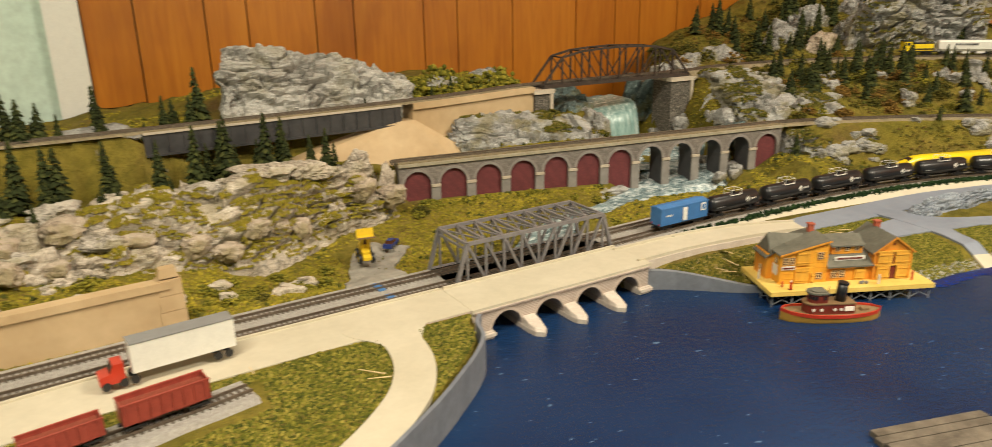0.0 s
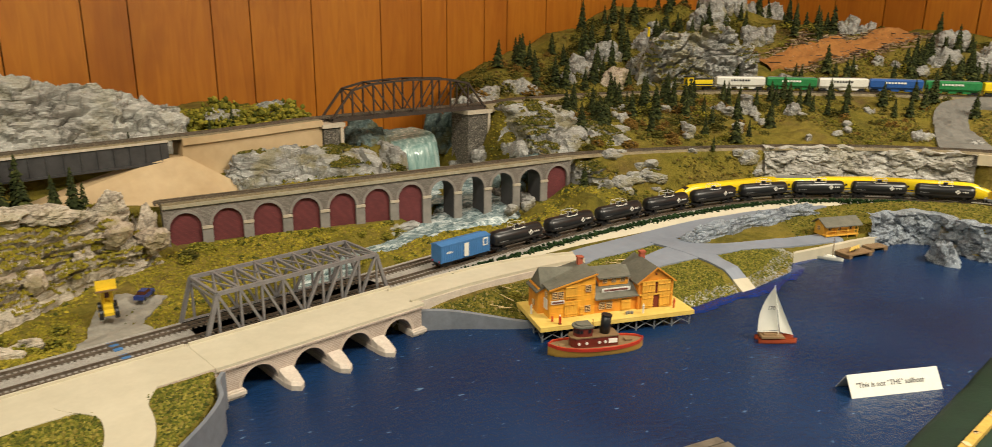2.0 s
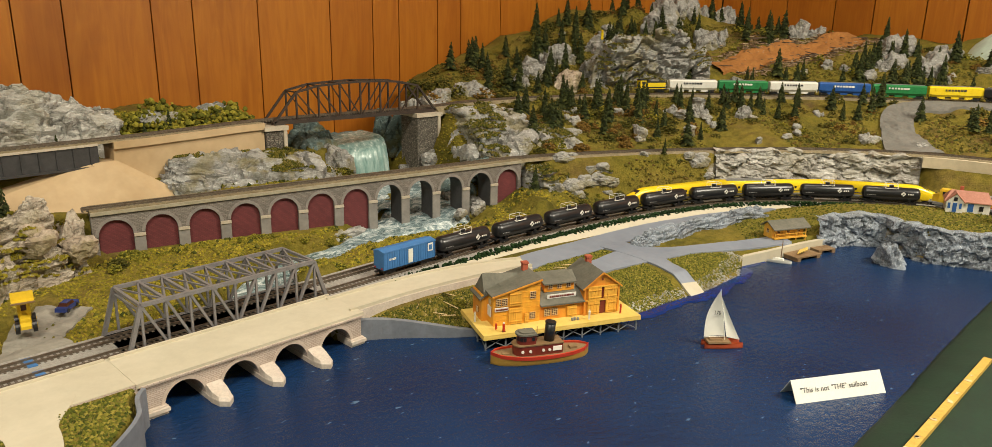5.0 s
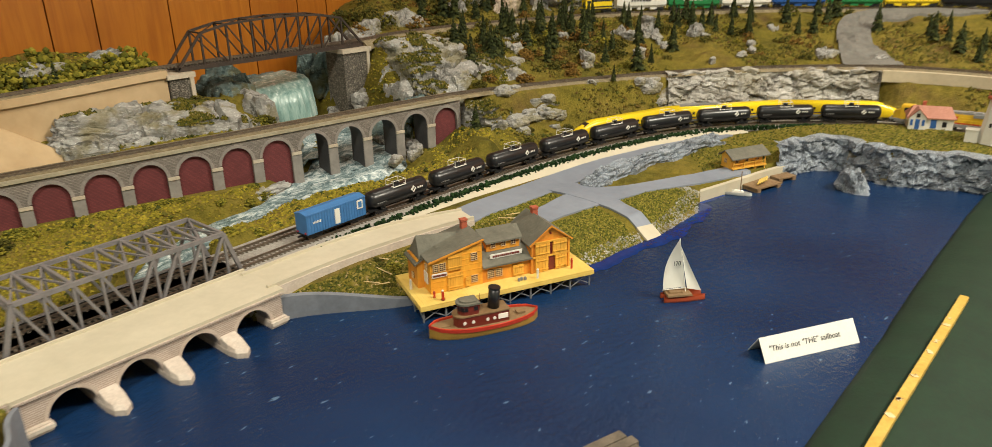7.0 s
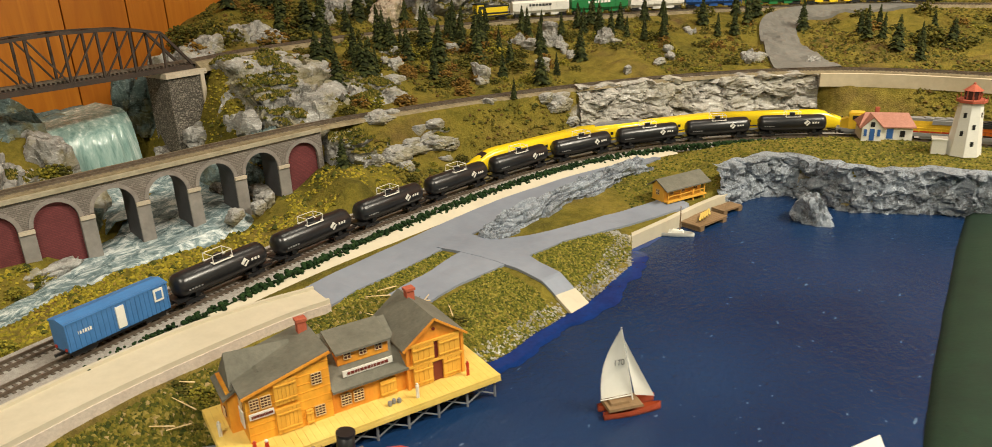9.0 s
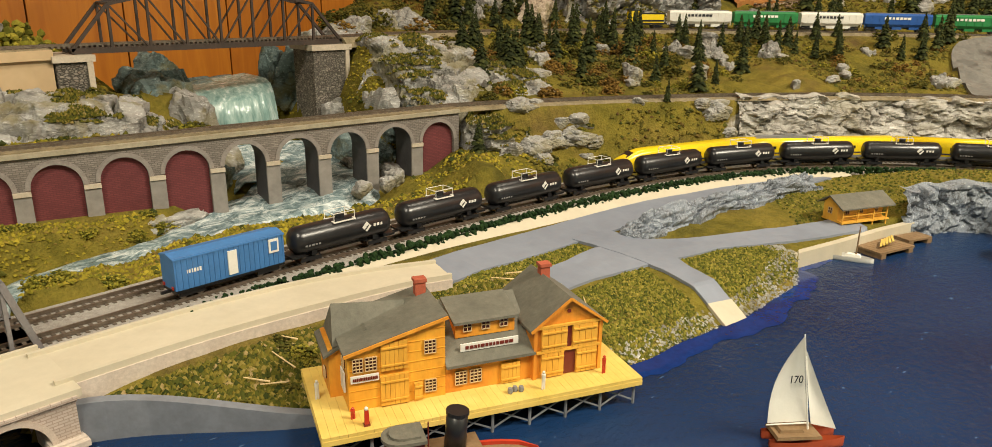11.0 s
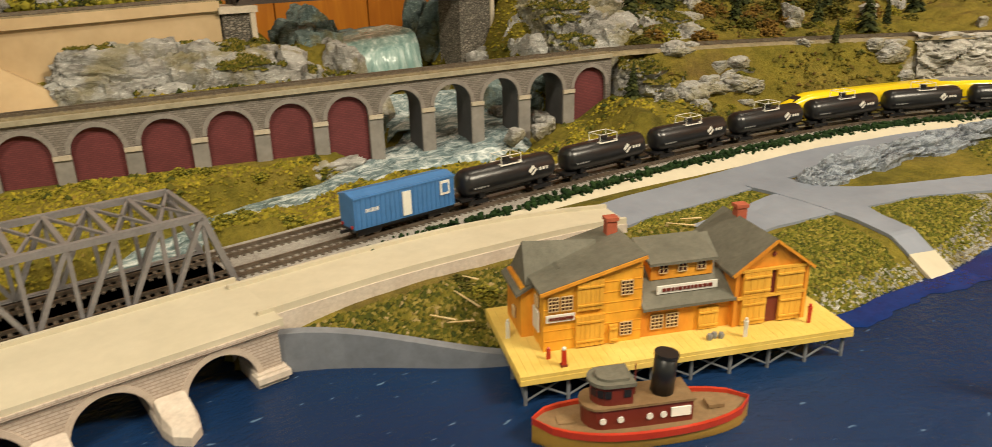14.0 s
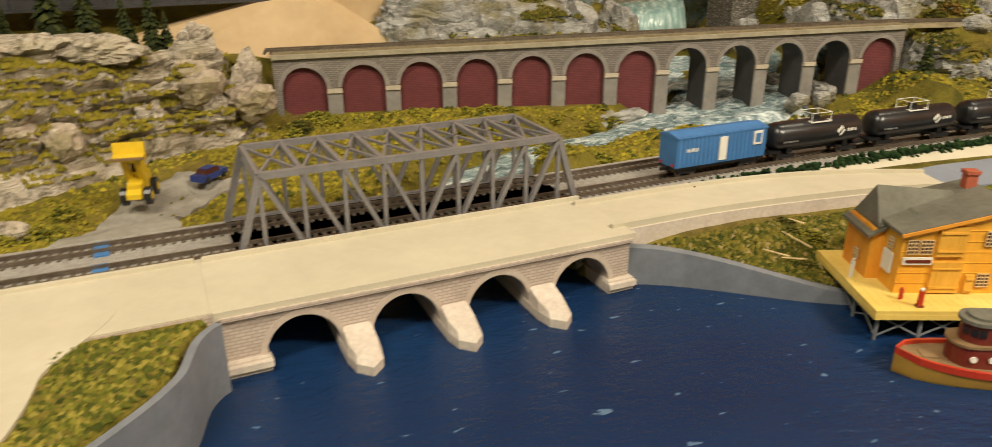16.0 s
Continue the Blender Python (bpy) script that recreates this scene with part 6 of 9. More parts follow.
def lighthouse():
    t = thing("lighthouse", "white tapered octagonal lighthouse with a red lantern", "lighthouse", at=placed(1.3235, 0.2395, 0.0455, 10) @ Matrix.Scale(0.7, 4))
    part("tower", Build().rod((0, 0, 0), (0, 0, 0.08), 0.0245, 0.016, 8), "white", t)
    part("gallery", Build().rod((0, 0, 0.08), (0, 0, 0.084), 0.0205, 0.0205, 8), "brick", t, "red gallery")
    lan = part("lantern", Build().rod((0, 0, 0.084), (0, 0, 0.097), 0.0105, 0.0105, 8), "glass", t)
    for k in range(8):
        a = k * math.tau / 8
        part("mullion", Build().beam((0.0105 * math.cos(a), 0.0105 * math.sin(a), 0.084), (0.0105 * math.cos(a), 0.0105 * math.sin(a), 0.097), 0.0016), "brick", lan)
        part("rail_post", Build().beam((0.0195 * math.cos(a), 0.0195 * math.sin(a), 0.084), (0.0195 * math.cos(a), 0.0195 * math.sin(a), 0.0905), 0.001), "brick", t)
    part("dome", Build().rod((0, 0, 0.097), (0, 0, 0.106), 0.0135, 0.002, 8).ball((0, 0, 0.107), 0.002), "brick", t, "red roof")
    for k, z in ((5, 0.02), (5, 0.045), (6, 0.062), (4, 0.035), (4, 0.062)):
        a = (k - 0.5) * math.tau / 8
        r = 0.0245 - (0.0085 * z / 0.08)
        c = r * math.cos(math.pi / 8)
        part("window", Build().box((c * math.cos(a), c * math.sin(a), z), (0.0012, 0.0042, 0.0075), a), "black", t)
    part("annexe", Build().box((-0.004, 0.033, 0.011), (0.02, 0.02, 0.022)), "white", t)
    part("annexe_roof", Build().box((-0.004, 0.033, 0.0228), (0.022, 0.022, 0.0016)), "white", t)


lighthouse()


# ---- green cloth edge with a yellow strip ----
def cloth_edge():
    """A green-felt covered bank along the lake, its crest carrying a chipped yellow strip."""
    pts, n = [], 60
    prof = [(0.002, -0.006), (0.0, 0.001), (-0.006, 0.006), (-0.02, 0.009), (-0.034, 0.0125), (-0.05, 0.0125), (-0.07, 0.01), (-0.11, 0.006), (-0.17, -0.002), (-0.23, -0.3)]
    for i in range(n + 1):
        x = 0.57 + 0.71 * i / n
        base = float(np.interp(x, (0.57, 0.65, 0.75, 0.9, 1.0, 1.13, 1.28), (0.176, 0.182, 0.189, 0.2, 0.208, 0.216, 0.222)))
        for y, z in prof:
            pts.append((x, base + y + 0.002 * fbm(x * 6, y * 3, 0, 2), z + 0.0012 * fbm(x * 30, y * 30, 4, 2)))
    m = len(prof)
    b = Build().add(pts, [(i * m + k, i * m + k + 1, (i + 1) * m + k + 1, (i + 1) * m + k) for i in range(n) for k in range(m - 1)])
    single("green_cloth", b, "cloth", "dark green felt cloth draped over the layout's edge", "cloth", smooth=True)
    t = thing("yellow_strip", "chipped yellow wooden strip lying on green cloth", "wooden strip")
    pth = spline([(0.5, 0.134, 0.0155), (0.65, 0.1455, 0.0155), (0.75, 0.151, 0.0155), (0.9, 0.159, 0.0155)], 12)
    part("board", Build().sweep(pth, [(-0.0033, -0.0025), (0.0033, -0.0025), (0.0033, 0.0015), (-0.0033, 0.0015)]), "yellowwood", t)
    random.seed(5)
    ln = Line(pth)
    for k in range(11):
        p = ln.at(ln.s[-1] * random.uniform(0.25, 0.99))
        w = random.uniform(0.0015, 0.0035)
        o = [(p.x + w * random.uniform(0.6, 1) * math.cos(a), p.y + random.uniform(-0.002, 0.002) + 0.5 * w * math.sin(a)) for a in np.linspace(0, 5.6, 7)]
        part("paint_chip", Build().prism(o, p.z + 0.0014, p.z + 0.002), "chip", t, "pale chipped patch")


cloth_edge()


# ---- trains and vehicles ----
def bogie(parent, x, mat="black", base=0.011, r=0.0026):
    """A two-axle bogie with four wheels, resting on the rails."""
    g = part("bogie", Build().box((x, 0, 0.0042), (base + 0.006, 0.007, 0.0016)).box((x, -0.0058, 0.0032), (base + 0.005, 0.0012, 0.0026)).box((x, 0.0058, 0.0032), (base + 0.005, 0.0012, 0.0026)), mat, parent)
    for dx in (-base / 2, base / 2):
        for y in (-0.0046, 0.0046):
            part("wheel", Build().rod((x + dx, y - 0.0006, r), (x + dx, y + 0.0006, r), r, r, 12), "rail", g)


def bars(parent, name, x0, x1, z, h, y, mat, n, seed, curve=None):
    """Lettering too small to read, as plain bars."""
    rnd = random.Random(seed)
    b = Build()
    w = (x1 - x0) / n
    for k in range(n):
        l = w * rnd.uniform(0.5, 0.85)
        for s in (-1, 1):
            b.box((s * (x0 + w * (k + 0.5)), s * y, z), (l, 0.0003, h * rnd.uniform(0.8, 1)))
    tagged(part(name, b, mat, parent), kind="stuff")


def tank_car():
    t = thing("tank_car", "glossy black railway tank car with white lettering", "tank car", "tank train")
    R, L, zc = 0.0098, 0.0405, 0.0163
    b = Build()
    n, st = 20, [(-L, 0.35), (-L + 0.0012, 0.72), (-L + 0.0035, 0.94), (-L + 0.0065, 1.0), (0, 1.015), (L - 0.0065, 1.0), (L - 0.0035, 0.94), (L - 0.0012, 0.72), (L, 0.35)]
    pts = [(x, R * s * math.cos(k * math.tau / n), zc + R * s * math.sin(k * math.tau / n)) for x, s in st for k in range(n)]
    fs = [(i * n + k, i * n + (k + 1) % n, (i + 1) * n + (k + 1) % n, (i + 1) * n + k) for i in range(len(st) - 1) for k in range(n)] + [tuple(range(n)), tuple(reversed(range((len(st) - 1) * n, len(st) * n)))]
    tank = part("tank", b.add(pts, fs), "tank", t, "", True)
    part("dome", Build().rod((0, 0, zc + R - 0.001), (0, 0, zc + R + 0.003), 0.0034, 0.0032, 14), "tank", t)
    walk_b = Build()
    for s in (-1, 1):
        walk_b.box((0, s * 0.0062, zc + R - 0.0014), (0.018, 0.0016, 0.0005))
        walk_b.box((s * 0.0085, 0, zc + R - 0.0008), (0.0016, 0.0125, 0.0005))
    part("walkway", walk_b, "white", t, "white walkway frame")
    for sx in (-1, 1):
        for sy in (-1, 1):
            part("handrail_post", Build().rod((sx * 0.0085, sy * 0.0062, zc + R - 0.0012), (sx * 0.0085, sy * 0.0062, zc + R + 0.0052), 0.0003, 0.0003, 5), "white", t)
        part("handrail", Build().rod((sx * 0.0085, -0.0062, zc + R + 0.005), (sx * 0.0085, 0.0062, zc + R + 0.005), 0.0003, 0.0003, 5), "white", t, "white handrail")
    for sy in (-1, 1):
        part("handrail", Build().rod((-0.0085, sy * 0.0062, zc + R + 0.005), (0.0085, sy * 0.0062, zc + R + 0.005), 0.0003, 0.0003, 5), "white", t, "white handrail")
    part("underframe", Build().box((0, 0, 0.0058), (0.078, 0.004, 0.002)).box((-0.038, 0, 0.0064), (0.01, 0.014, 0.0016)).box((0.038, 0, 0.0064), (0.01, 0.014, 0.0016)).box((-0.0255, 0, 0.0075), (0.004, 0.013, 0.004)).box((0.0255, 0, 0.0075), (0.004, 0.013, 0.004)), "black", t)
    for x in (-0.028, 0.028):
        bogie(t, x)
    for s in (-1, 1):
        part("coupler", Build().box((s * 0.0445, 0, 0.0052), (0.006, 0.0016, 0.0018)), "black", t)
    ya = R * 0.99 + 0.0003
    # diamond mark and small lettering on both sides
    for s in (-1, 1):
        x, h = s * 0.016, 0.0038
        d = Build()
        d.add([(x - h, -s * ya, zc + 0.0016), (x, -s * ya, zc + 0.0016 - h), (x + h, -s * ya, zc + 0.0016), (x, -s * ya, zc + 0.0016 + h), (x - h, -s * (ya + 0.0003), zc + 0.0016), (x, -s * (ya + 0.0003), zc + 0.0016 - h), (x + h, -s * (ya + 0.0003), zc + 0.0016), (x, -s * (ya + 0.0003), zc + 0.0016 + h)],
              [(0, 1, 2, 3), (7, 6, 5, 4), (0, 4, 5, 1), (1, 5, 6, 2), (2, 6, 7, 3), (3, 7, 4, 0)])
        mark = part("diamond_mark", d, "white", t, "white diamond mark")
        for k in (-1, 0, 1):
            part("mark_line", Build().beam((x - 0.0012 + 0.0009 * k, -s * (ya + 0.0004), zc + 0.0004 + 0.001 * k), (x + 0.0012 + 0.0009 * k, -s * (ya + 0.0004), zc + 0.0028 + 0.001 * k - 0.001), 0.0003, 0.0006), "tank", mark)
    bars(t, "lettering", 0.0215, 0.0305, zc + 0.0016, 0.0024, -ya, "white", 3, 3)
    bars(t, "lettering", -0.0345, -0.0215, zc - 0.0022, 0.0012, -ya + 0.0002, "grey", 5, 4)
    return t


def boxcar_blue():
    t = thing("boxcar", "plain blue railway boxcar at the end of the train", "boxcar", "tank train")
    part("body", Build().box((0, 0, 0.0172), (0.074, 0.0178, 0.0205)), "blue", t)
    r = Build()
    r.add([(x, y, z) for x in (-0.0375, 0.0375) for y, z in ((-0.0095, 0.027), (0, 0.0292), (0.0095, 0.027), (0.0095, 0.0262), (-0.0095, 0.0262))], [(0, 5, 6, 1), (1, 6, 7, 2), (2, 7, 8, 3), (3, 8, 9, 4), (4, 9, 5, 0), (4, 3, 2, 1, 0), (5, 6, 7, 8, 9)])
    part("roof", r, "blue", t)
    for k in range(22):
        x = -0.0355 + 0.0034 * k
        for s in (-1, 1):
            part("rib", Build().box((x, s * 0.0091, 0.017), (0.0006, 0.0006, 0.019)), "blue", t)
    for s in (-1, 1):
        part("door", Build().box((0.0, s * 0.0093, 0.0165), (0.006, 0.0012, 0.0155)), "white", t, "white door panel")
        part("placard", Build().box((0.029, s * 0.0095, 0.0205), (0.0072, 0.0008, 0.0092)), "white", t, "white framed placard")
        part("placard_panel", Build().box((0.029, s * 0.0098, 0.0205), (0.0045, 0.0008, 0.006)), "blue", t)
    bars(t, "lettering", -0.03, -0.02, 0.018, 0.0026, -0.0092, "white", 3, 9)
    part("underframe", Build().box((0, 0, 0.006), (0.074, 0.0165, 0.0018)), "black", t)
    for x in (-0.026, 0.026):
        bogie(t, x)
    for s in (-1, 1):
        part("coupler", Build().box((s * 0.0395, 0, 0.0052), (0.006, 0.0016, 0.0018)), "black", t)
        part("marker_light", Build().box((-0.0376, s * 0.006, 0.0085), (0.0008, 0.0018, 0.0018)), "hullred", t, "red tail light")
    return t


def locomotive(name, label, body, top, nose, group):
    t = thing(name, label, "locomotive", group)
    L = 0.067
    part("frame", Build().box((0, 0, 0.0085), (2 * L, 0.0175, 0.0022)), "grey", t)
    part("side_sill", Build().box((0, -0.0088, 0.0075), (2 * L - 0.012, 0.0008, 0.0034)).box((0, 0.0088, 0.0075), (2 * L - 0.012, 0.0008, 0.0034)), "grey", t, "silver sill")
    part("fuel_tank", Build().box((0, 0, 0.0045), (0.036, 0.0145, 0.0056), taper=1.06), "black", t)
    hood = part("hood", Build().box((-0.012, 0, 0.0165), (0.1, 0.0122, 0.0138)), body, t)
    part("hood_top", Build().slab([(-0.062, 0.0232), (0.038, 0.0232), (0.0365, 0.0262), (-0.06, 0.0262)], -0.0058, 0.0058), top, t)
    for k in range(3):
        part("radiator_fan", Build().rod((-0.052 + 0.011 * k, 0, 0.0262), (-0.052 + 0.011 * k, 0, 0.0272), 0.0042, 0.0042, 14), top, t)
    part("exhaust", Build().box((0.004, 0, 0.0268), (0.009, 0.005, 0.002)), top, t)
    part("radiator_flare", Build().box((-0.05, 0, 0.0225), (0.03, 0.0172, 0.0046)), top, t)
    part("cab", Build().box((0.0455, 0, 0.0185), (0.0165, 0.0175, 0.0182)), nose, t)
    part("cab_roof", Build().slab([(0.0365, 0.0276), (0.0545, 0.0276), (0.0525, 0.0292), (0.0385, 0.0292)], -0.0078, 0.0078), nose, t)
    n = Build()
    n.add([(0.0537, -0.0068, 0.0095), (0.0537, 0.0068, 0.0095), (0.0537, 0.0075, 0.0225), (0.0537, -0.0075, 0.0225), (0.0635, -0.0045, 0.0095), (0.0635, 0.0045, 0.0095), (0.0625, 0.0042, 0.0195), (0.0625, -0.0042, 0.0195)], [(0, 1, 2, 3), (7, 6, 5, 4), (3, 2, 6, 7), (0, 4, 5, 1), (1, 5, 6, 2), (0, 3, 7, 4)])
    part("nose", n, nose, t)
    for s in (-1, 1):
        part("cab_window", Build().box((0.0455, s * 0.0089, 0.0235), (0.008, 0.0006, 0.0048)), "black", t)
        part("windscreen", Build().box((0.0541, s * 0.0038, 0.025), (0.0006, 0.005, 0.0038)), "black", t)
        for k in range(9):
            x = -0.056 + 0.0112 * k
            part("stanchion", Build().rod((x, s * 0.0086, 0.0095), (x, s * 0.0086, 0.0158), 0.0003, 0.0003, 5), "black" if body != "gold" else "gold", t)
        part("handrail", Build().rod((-0.058, s * 0.0086, 0.0158), (0.036, s * 0.0086, 0.0158), 0.0003, 0.0003, 5), "black" if body != "gold" else "gold", t)
        for k in range(12):
            part("hood_door", Build().box((-0.056 + 0.008 * k, s * 0.0063, 0.0148), (0.0062, 0.0006, 0.0088)), body, hood)
        part("step", Build().box((0.061, s * 0.0075, 0.006), (0.006, 0.003, 0.0045)), "black", t)
    bars(t, "lettering", -0.03, 0.018, 0.0185, 0.0042, -0.0068, "black" if body != "gold" else "hullred", 8, 21)
    part("stripe", Build().box((-0.012, -0.0064, 0.0108), (0.1, 0.0006, 0.0016)).box((-0.012, 0.0064, 0.0108), (0.1, 0.0006, 0.0016)), "black" if body != "gold" else "hullred", t)
    part("headlight", Build().rod((0.0629, 0, 0.0165), (0.0638, 0, 0.0165), 0.0011, 0.0011, 10), "white", t)
    for s in (-1, 1):
        part("pilot", Build().box((s * 0.0668, 0, 0.006), (0.0015, 0.015, 0.006)), "black", t)
        g = part("truck_frame", Build().box((s * 0.041, -0.0062, 0.0042), (0.034, 0.0014, 0.0034)).box((s * 0.041, 0.0062, 0.0042), (0.034, 0.0014, 0.0034)).box((s * 0.041, 0, 0.0048), (0.03, 0.008, 0.0016)), "grey", t)
        for dx in (-0.0125, 0, 0.0125):
            for y in (-0.0046, 0.0046):
                part("wheel", Build().rod((s * 0.041 + dx, y - 0.0006, 0.0031), (s * 0.041 + dx, y + 0.0006, 0.0031), 0.0031, 0.0031, 12), "rail", g)
        part("coupler", Build().box((s * 0.07, 0, 0.0055), (0.006, 0.0016, 0.0018)), "black", t)
    return t


near = Line(NEAR)
head = near.near_x(1.387) + 0.2
orange = locomotive("locomotive", "orange and black six-axle diesel locomotive", "locoorange", "black", "locoorange", "tank train")
orange.matrix_basis = near.stand(head, 0.082)
golden = locomotive("locomotive", "golden yellow six-axle diesel locomotive with a grey roof", "gold", "grey", "gold", "tank train")
golden.matrix_basis = near.stand(head - 0.145, 0.082) @ Matrix.Rotation(math.pi, 4, "Z")
car = tank_car()
s = head - 0.145 - 0.12
car.matrix_basis = near.stand(s, 0.056)
for k in range(8):
    s -= 0.0925
    copy_thing(car, near.stand(s, 0.056))
boxcar_blue().matrix_basis = near.stand(s - 0.087, 0.052)


def bullet_car(nose, roof_gear=False, label=""):
    """One bright yellow carriage; the ends of the set taper to a long nose."""
    t = thing("bullet_train_car", label, "train car", "yellow bullet train")
    L, W, H = 0.09, 0.0098, 0.0225
    prof = [(-0.86, 0.0), (-1.0, 0.12), (-1.0, 0.55), (-0.93, 0.78), (-0.7, 0.95), (-0.35, 1.0), (0.35, 1.0), (0.7, 0.95), (0.93, 0.78), (1.0, 0.55), (1.0, 0.12), (0.86, 0.0)]
    st = [(-L, 1, 1), (L * 0.35, 1, 1)]
    if nose:
        st += [(L * 0.48, 0.995, 0.98), (L * 0.58, 0.97, 0.88), (L * 0.68, 0.92, 0.72), (L * 0.8, 0.8, 0.52), (L * 0.9, 0.6, 0.37), (L * 0.97, 0.36, 0.25), (L, 0.12, 0.16)]
    else:
        st += [(L, 1, 1)]
    n = len(prof)
    pts = [(x, W * w * a, 0.0035 + H * h * c) for x, w, h in st for a, c in prof]
    fs = [(i * n + k, i * n + (k + 1) % n, (i + 1) * n + (k + 1) % n, (i + 1) * n + k) for i in range(len(st) - 1) for k in range(n)] + [tuple(range(n)), tuple(reversed(range((len(st) - 1) * n, len(st) * n)))]
    body = part("body", Build().add(pts, fs), "bullet", t, "", True)
    xe = L * 0.5 if nose else L - 0.001
    for s in (-1, 1):
        part("stripe", Build().box(((xe - L) / 2, s * W * 1.005, 0.0098), (xe + L, 0.0004, 0.0013)), "navy", t, "thin dark blue stripe")
        part("skirt", Build().box(((xe - L) / 2, s * W * 0.965, 0.0052), (xe + L, 0.0008, 0.0034)), "grey", t, "grey skirt")
        k = 0
        x = -L * 0.86
        while x < xe - 0.012:
            if not (roof_gear and k % 3 == 1):
                part("window", Build().box((x, s * W * 1.0, 0.0158), (0.0034, 0.0006, 0.0032)), "black", body)
            x += 0.0115
            k += 1
    if nose:
        part("windscreen", Build().add([(L * 0.585, -W * 0.5, 0.0237), (L * 0.585, W * 0.5, 0.0237), (L * 0.685, W * 0.62, 0.0192), (L * 0.685, -W * 0.62, 0.0192), (L * 0.585, -W * 0.5, 0.022), (L * 0.585, W * 0.5, 0.022), (L * 0.685, W * 0.62, 0.018), (L * 0.685, -W * 0.62, 0.018)], [(0, 1, 2, 3), (7, 6, 5, 4), (0, 3, 7, 4), (1, 5, 6, 2)]), "black", t)
        for s in (-1, 1):
            part("headlight", Build().box((L * 0.8, s * W * 0.5, 0.0152), (0.005, 0.003, 0.0012)), "black", t)
    if roof_gear:
        part("roof_fairing", Build().slab([(0.0, 0.0255), (0.07, 0.0255), (0.062, 0.0278), (0.012, 0.0278)], -0.005, 0.005), "grey", t, "grey pantograph fairing")
        part("pantograph", Build().beam((0.02, -0.003, 0.0278), (0.035, 0.003, 0.031), 0.0007).beam((0.02, 0.003, 0.0278), (0.035, -0.003, 0.031), 0.0007).beam((0.035, -0.005, 0.031), (0.035, 0.005, 0.031), 0.0007), "grey", t)
    for x in (-L * 0.68, L * 0.6):
        bogie(t, x, "black")
    return t


far = Line(FAR)
tip = far.near_x(1.02)
lead = bullet_car(True, False, "bright yellow bullet train nose car with a thin navy stripe")
lead.matrix_basis = far.stand(tip + 0.09, 0.12) @ Matrix.Rotation(math.pi, 4, "Z")
mid_car = bullet_car(False, True, "bright yellow bullet train car with a grey roof fairing")
mid_car.matrix_basis = far.stand(tip + 0.271, 0.12) @ Matrix.Rotation(math.pi, 4, "Z")
tail = bullet_car(True, False, "bright yellow bullet train tail car with a pointed nose")
tail.matrix_basis = far.stand(tip + 0.453, 0.12)


def hopper(mat, label, letters, group="upper freight train"):
    t = thing("covered_hopper", label, "hopper car", group)
    L, W = 0.049, 0.009
    b = Build()
    prof = [(-W * 0.55, 0.007), (-W, 0.0115), (-W, 0.0245), (-W * 0.6, 0.0275), (W * 0.6, 0.0275), (W, 0.0245), (W, 0.0115), (W * 0.55, 0.007)]
    st = [(-L, 0.75), (-L + 0.006, 1), (L - 0.006, 1), (L, 0.75)]
    pts = [(x, y, z if s == 1 else 0.0135 + (z - 0.0135) * (0.95 if z > 0.0135 else 0.4)) for x, s in st for y, z in prof]
    n = 8
    b.add(pts, [(i * n + k, i * n + (k + 1) % n, (i + 1) * n + (k + 1) % n, (i + 1) * n + k) for i in range(3) for k in range(n)] + [tuple(range(n)), tuple(reversed(range(3 * n, 4 * n)))])
    part("body", b, mat, t)
    for x in (-0.025, 0, 0.025):
        part("discharge_bay", Build().box((x, 0, 0.0065), (0.014, 0.011, 0.006)), mat, t)
    for s in (-1, 1):
        for k in range(8):
            part("rib", Build().box((-0.0385 + 0.011 * k, s * (W + 0.0002), 0.018), (0.0007, 0.0007, 0.013)), mat, t)
        part("end_ladder", Build().beam((s * (L - 0.001), -W * 0.8, 0.006), (s * (L - 0.001), -W * 0.8, 0.0255), 0.0009), mat, t)
        part("end_ladder", Build().beam((s * (L - 0.001), W * 0.8, 0.006), (s * (L - 0.001), W * 0.8, 0.0255), 0.0009), mat, t)
    part("roof_walk", Build().box((0, 0, 0.0281), (0.092, 0.005, 0.0008)), "grey", t)
    bars(t, "lettering", -0.022, 0.018, 0.0205, 0.0042, -W - 0.0005, letters, 7, 31)
    part("underframe", Build().box((0, 0, 0.006), (2 * L - 0.004, 0.006, 0.0016)), "black", t)
    for x in (-0.037, 0.037):
        bogie(t, x)
    return t


top = Line(TOP)
s0 = top.near_x(1.42)
sw = thing("switcher_locomotive", "small black and yellow switcher locomotive", "locomotive", "upper freight train", at=top.stand(s0, 0.035))
part("frame", Build().box((0, 0, 0.0075), (0.066, 0.0165, 0.0022)), "black", sw)
part("hood", Build().box((0.008, 0, 0.015), (0.042, 0.0115, 0.0125)), "bullet", sw, "yellow hood")
part("hood_top", Build().box((0.008, 0, 0.0222), (0.042, 0.0115, 0.0022)), "black", sw)
part("cab", Build().box((-0.021, 0, 0.0175), (0.014, 0.0165, 0.0175)), "bullet", sw)
part("cab_roof", Build().box((-0.021, 0, 0.0272), (0.0165, 0.0178, 0.0018)), "black", sw)
for q in (-1, 1):
    part("cab_window", Build().box((-0.021, q * 0.0084, 0.0215), (0.008, 0.0006, 0.005)), "black", sw)
    part("stripe", Build().box((0.008, q * 0.0059, 0.0118), (0.042, 0.0006, 0.0026)), "black", sw)
for q in (-0.019, 0.019):
    bogie(sw, q)
s0 += 0.088
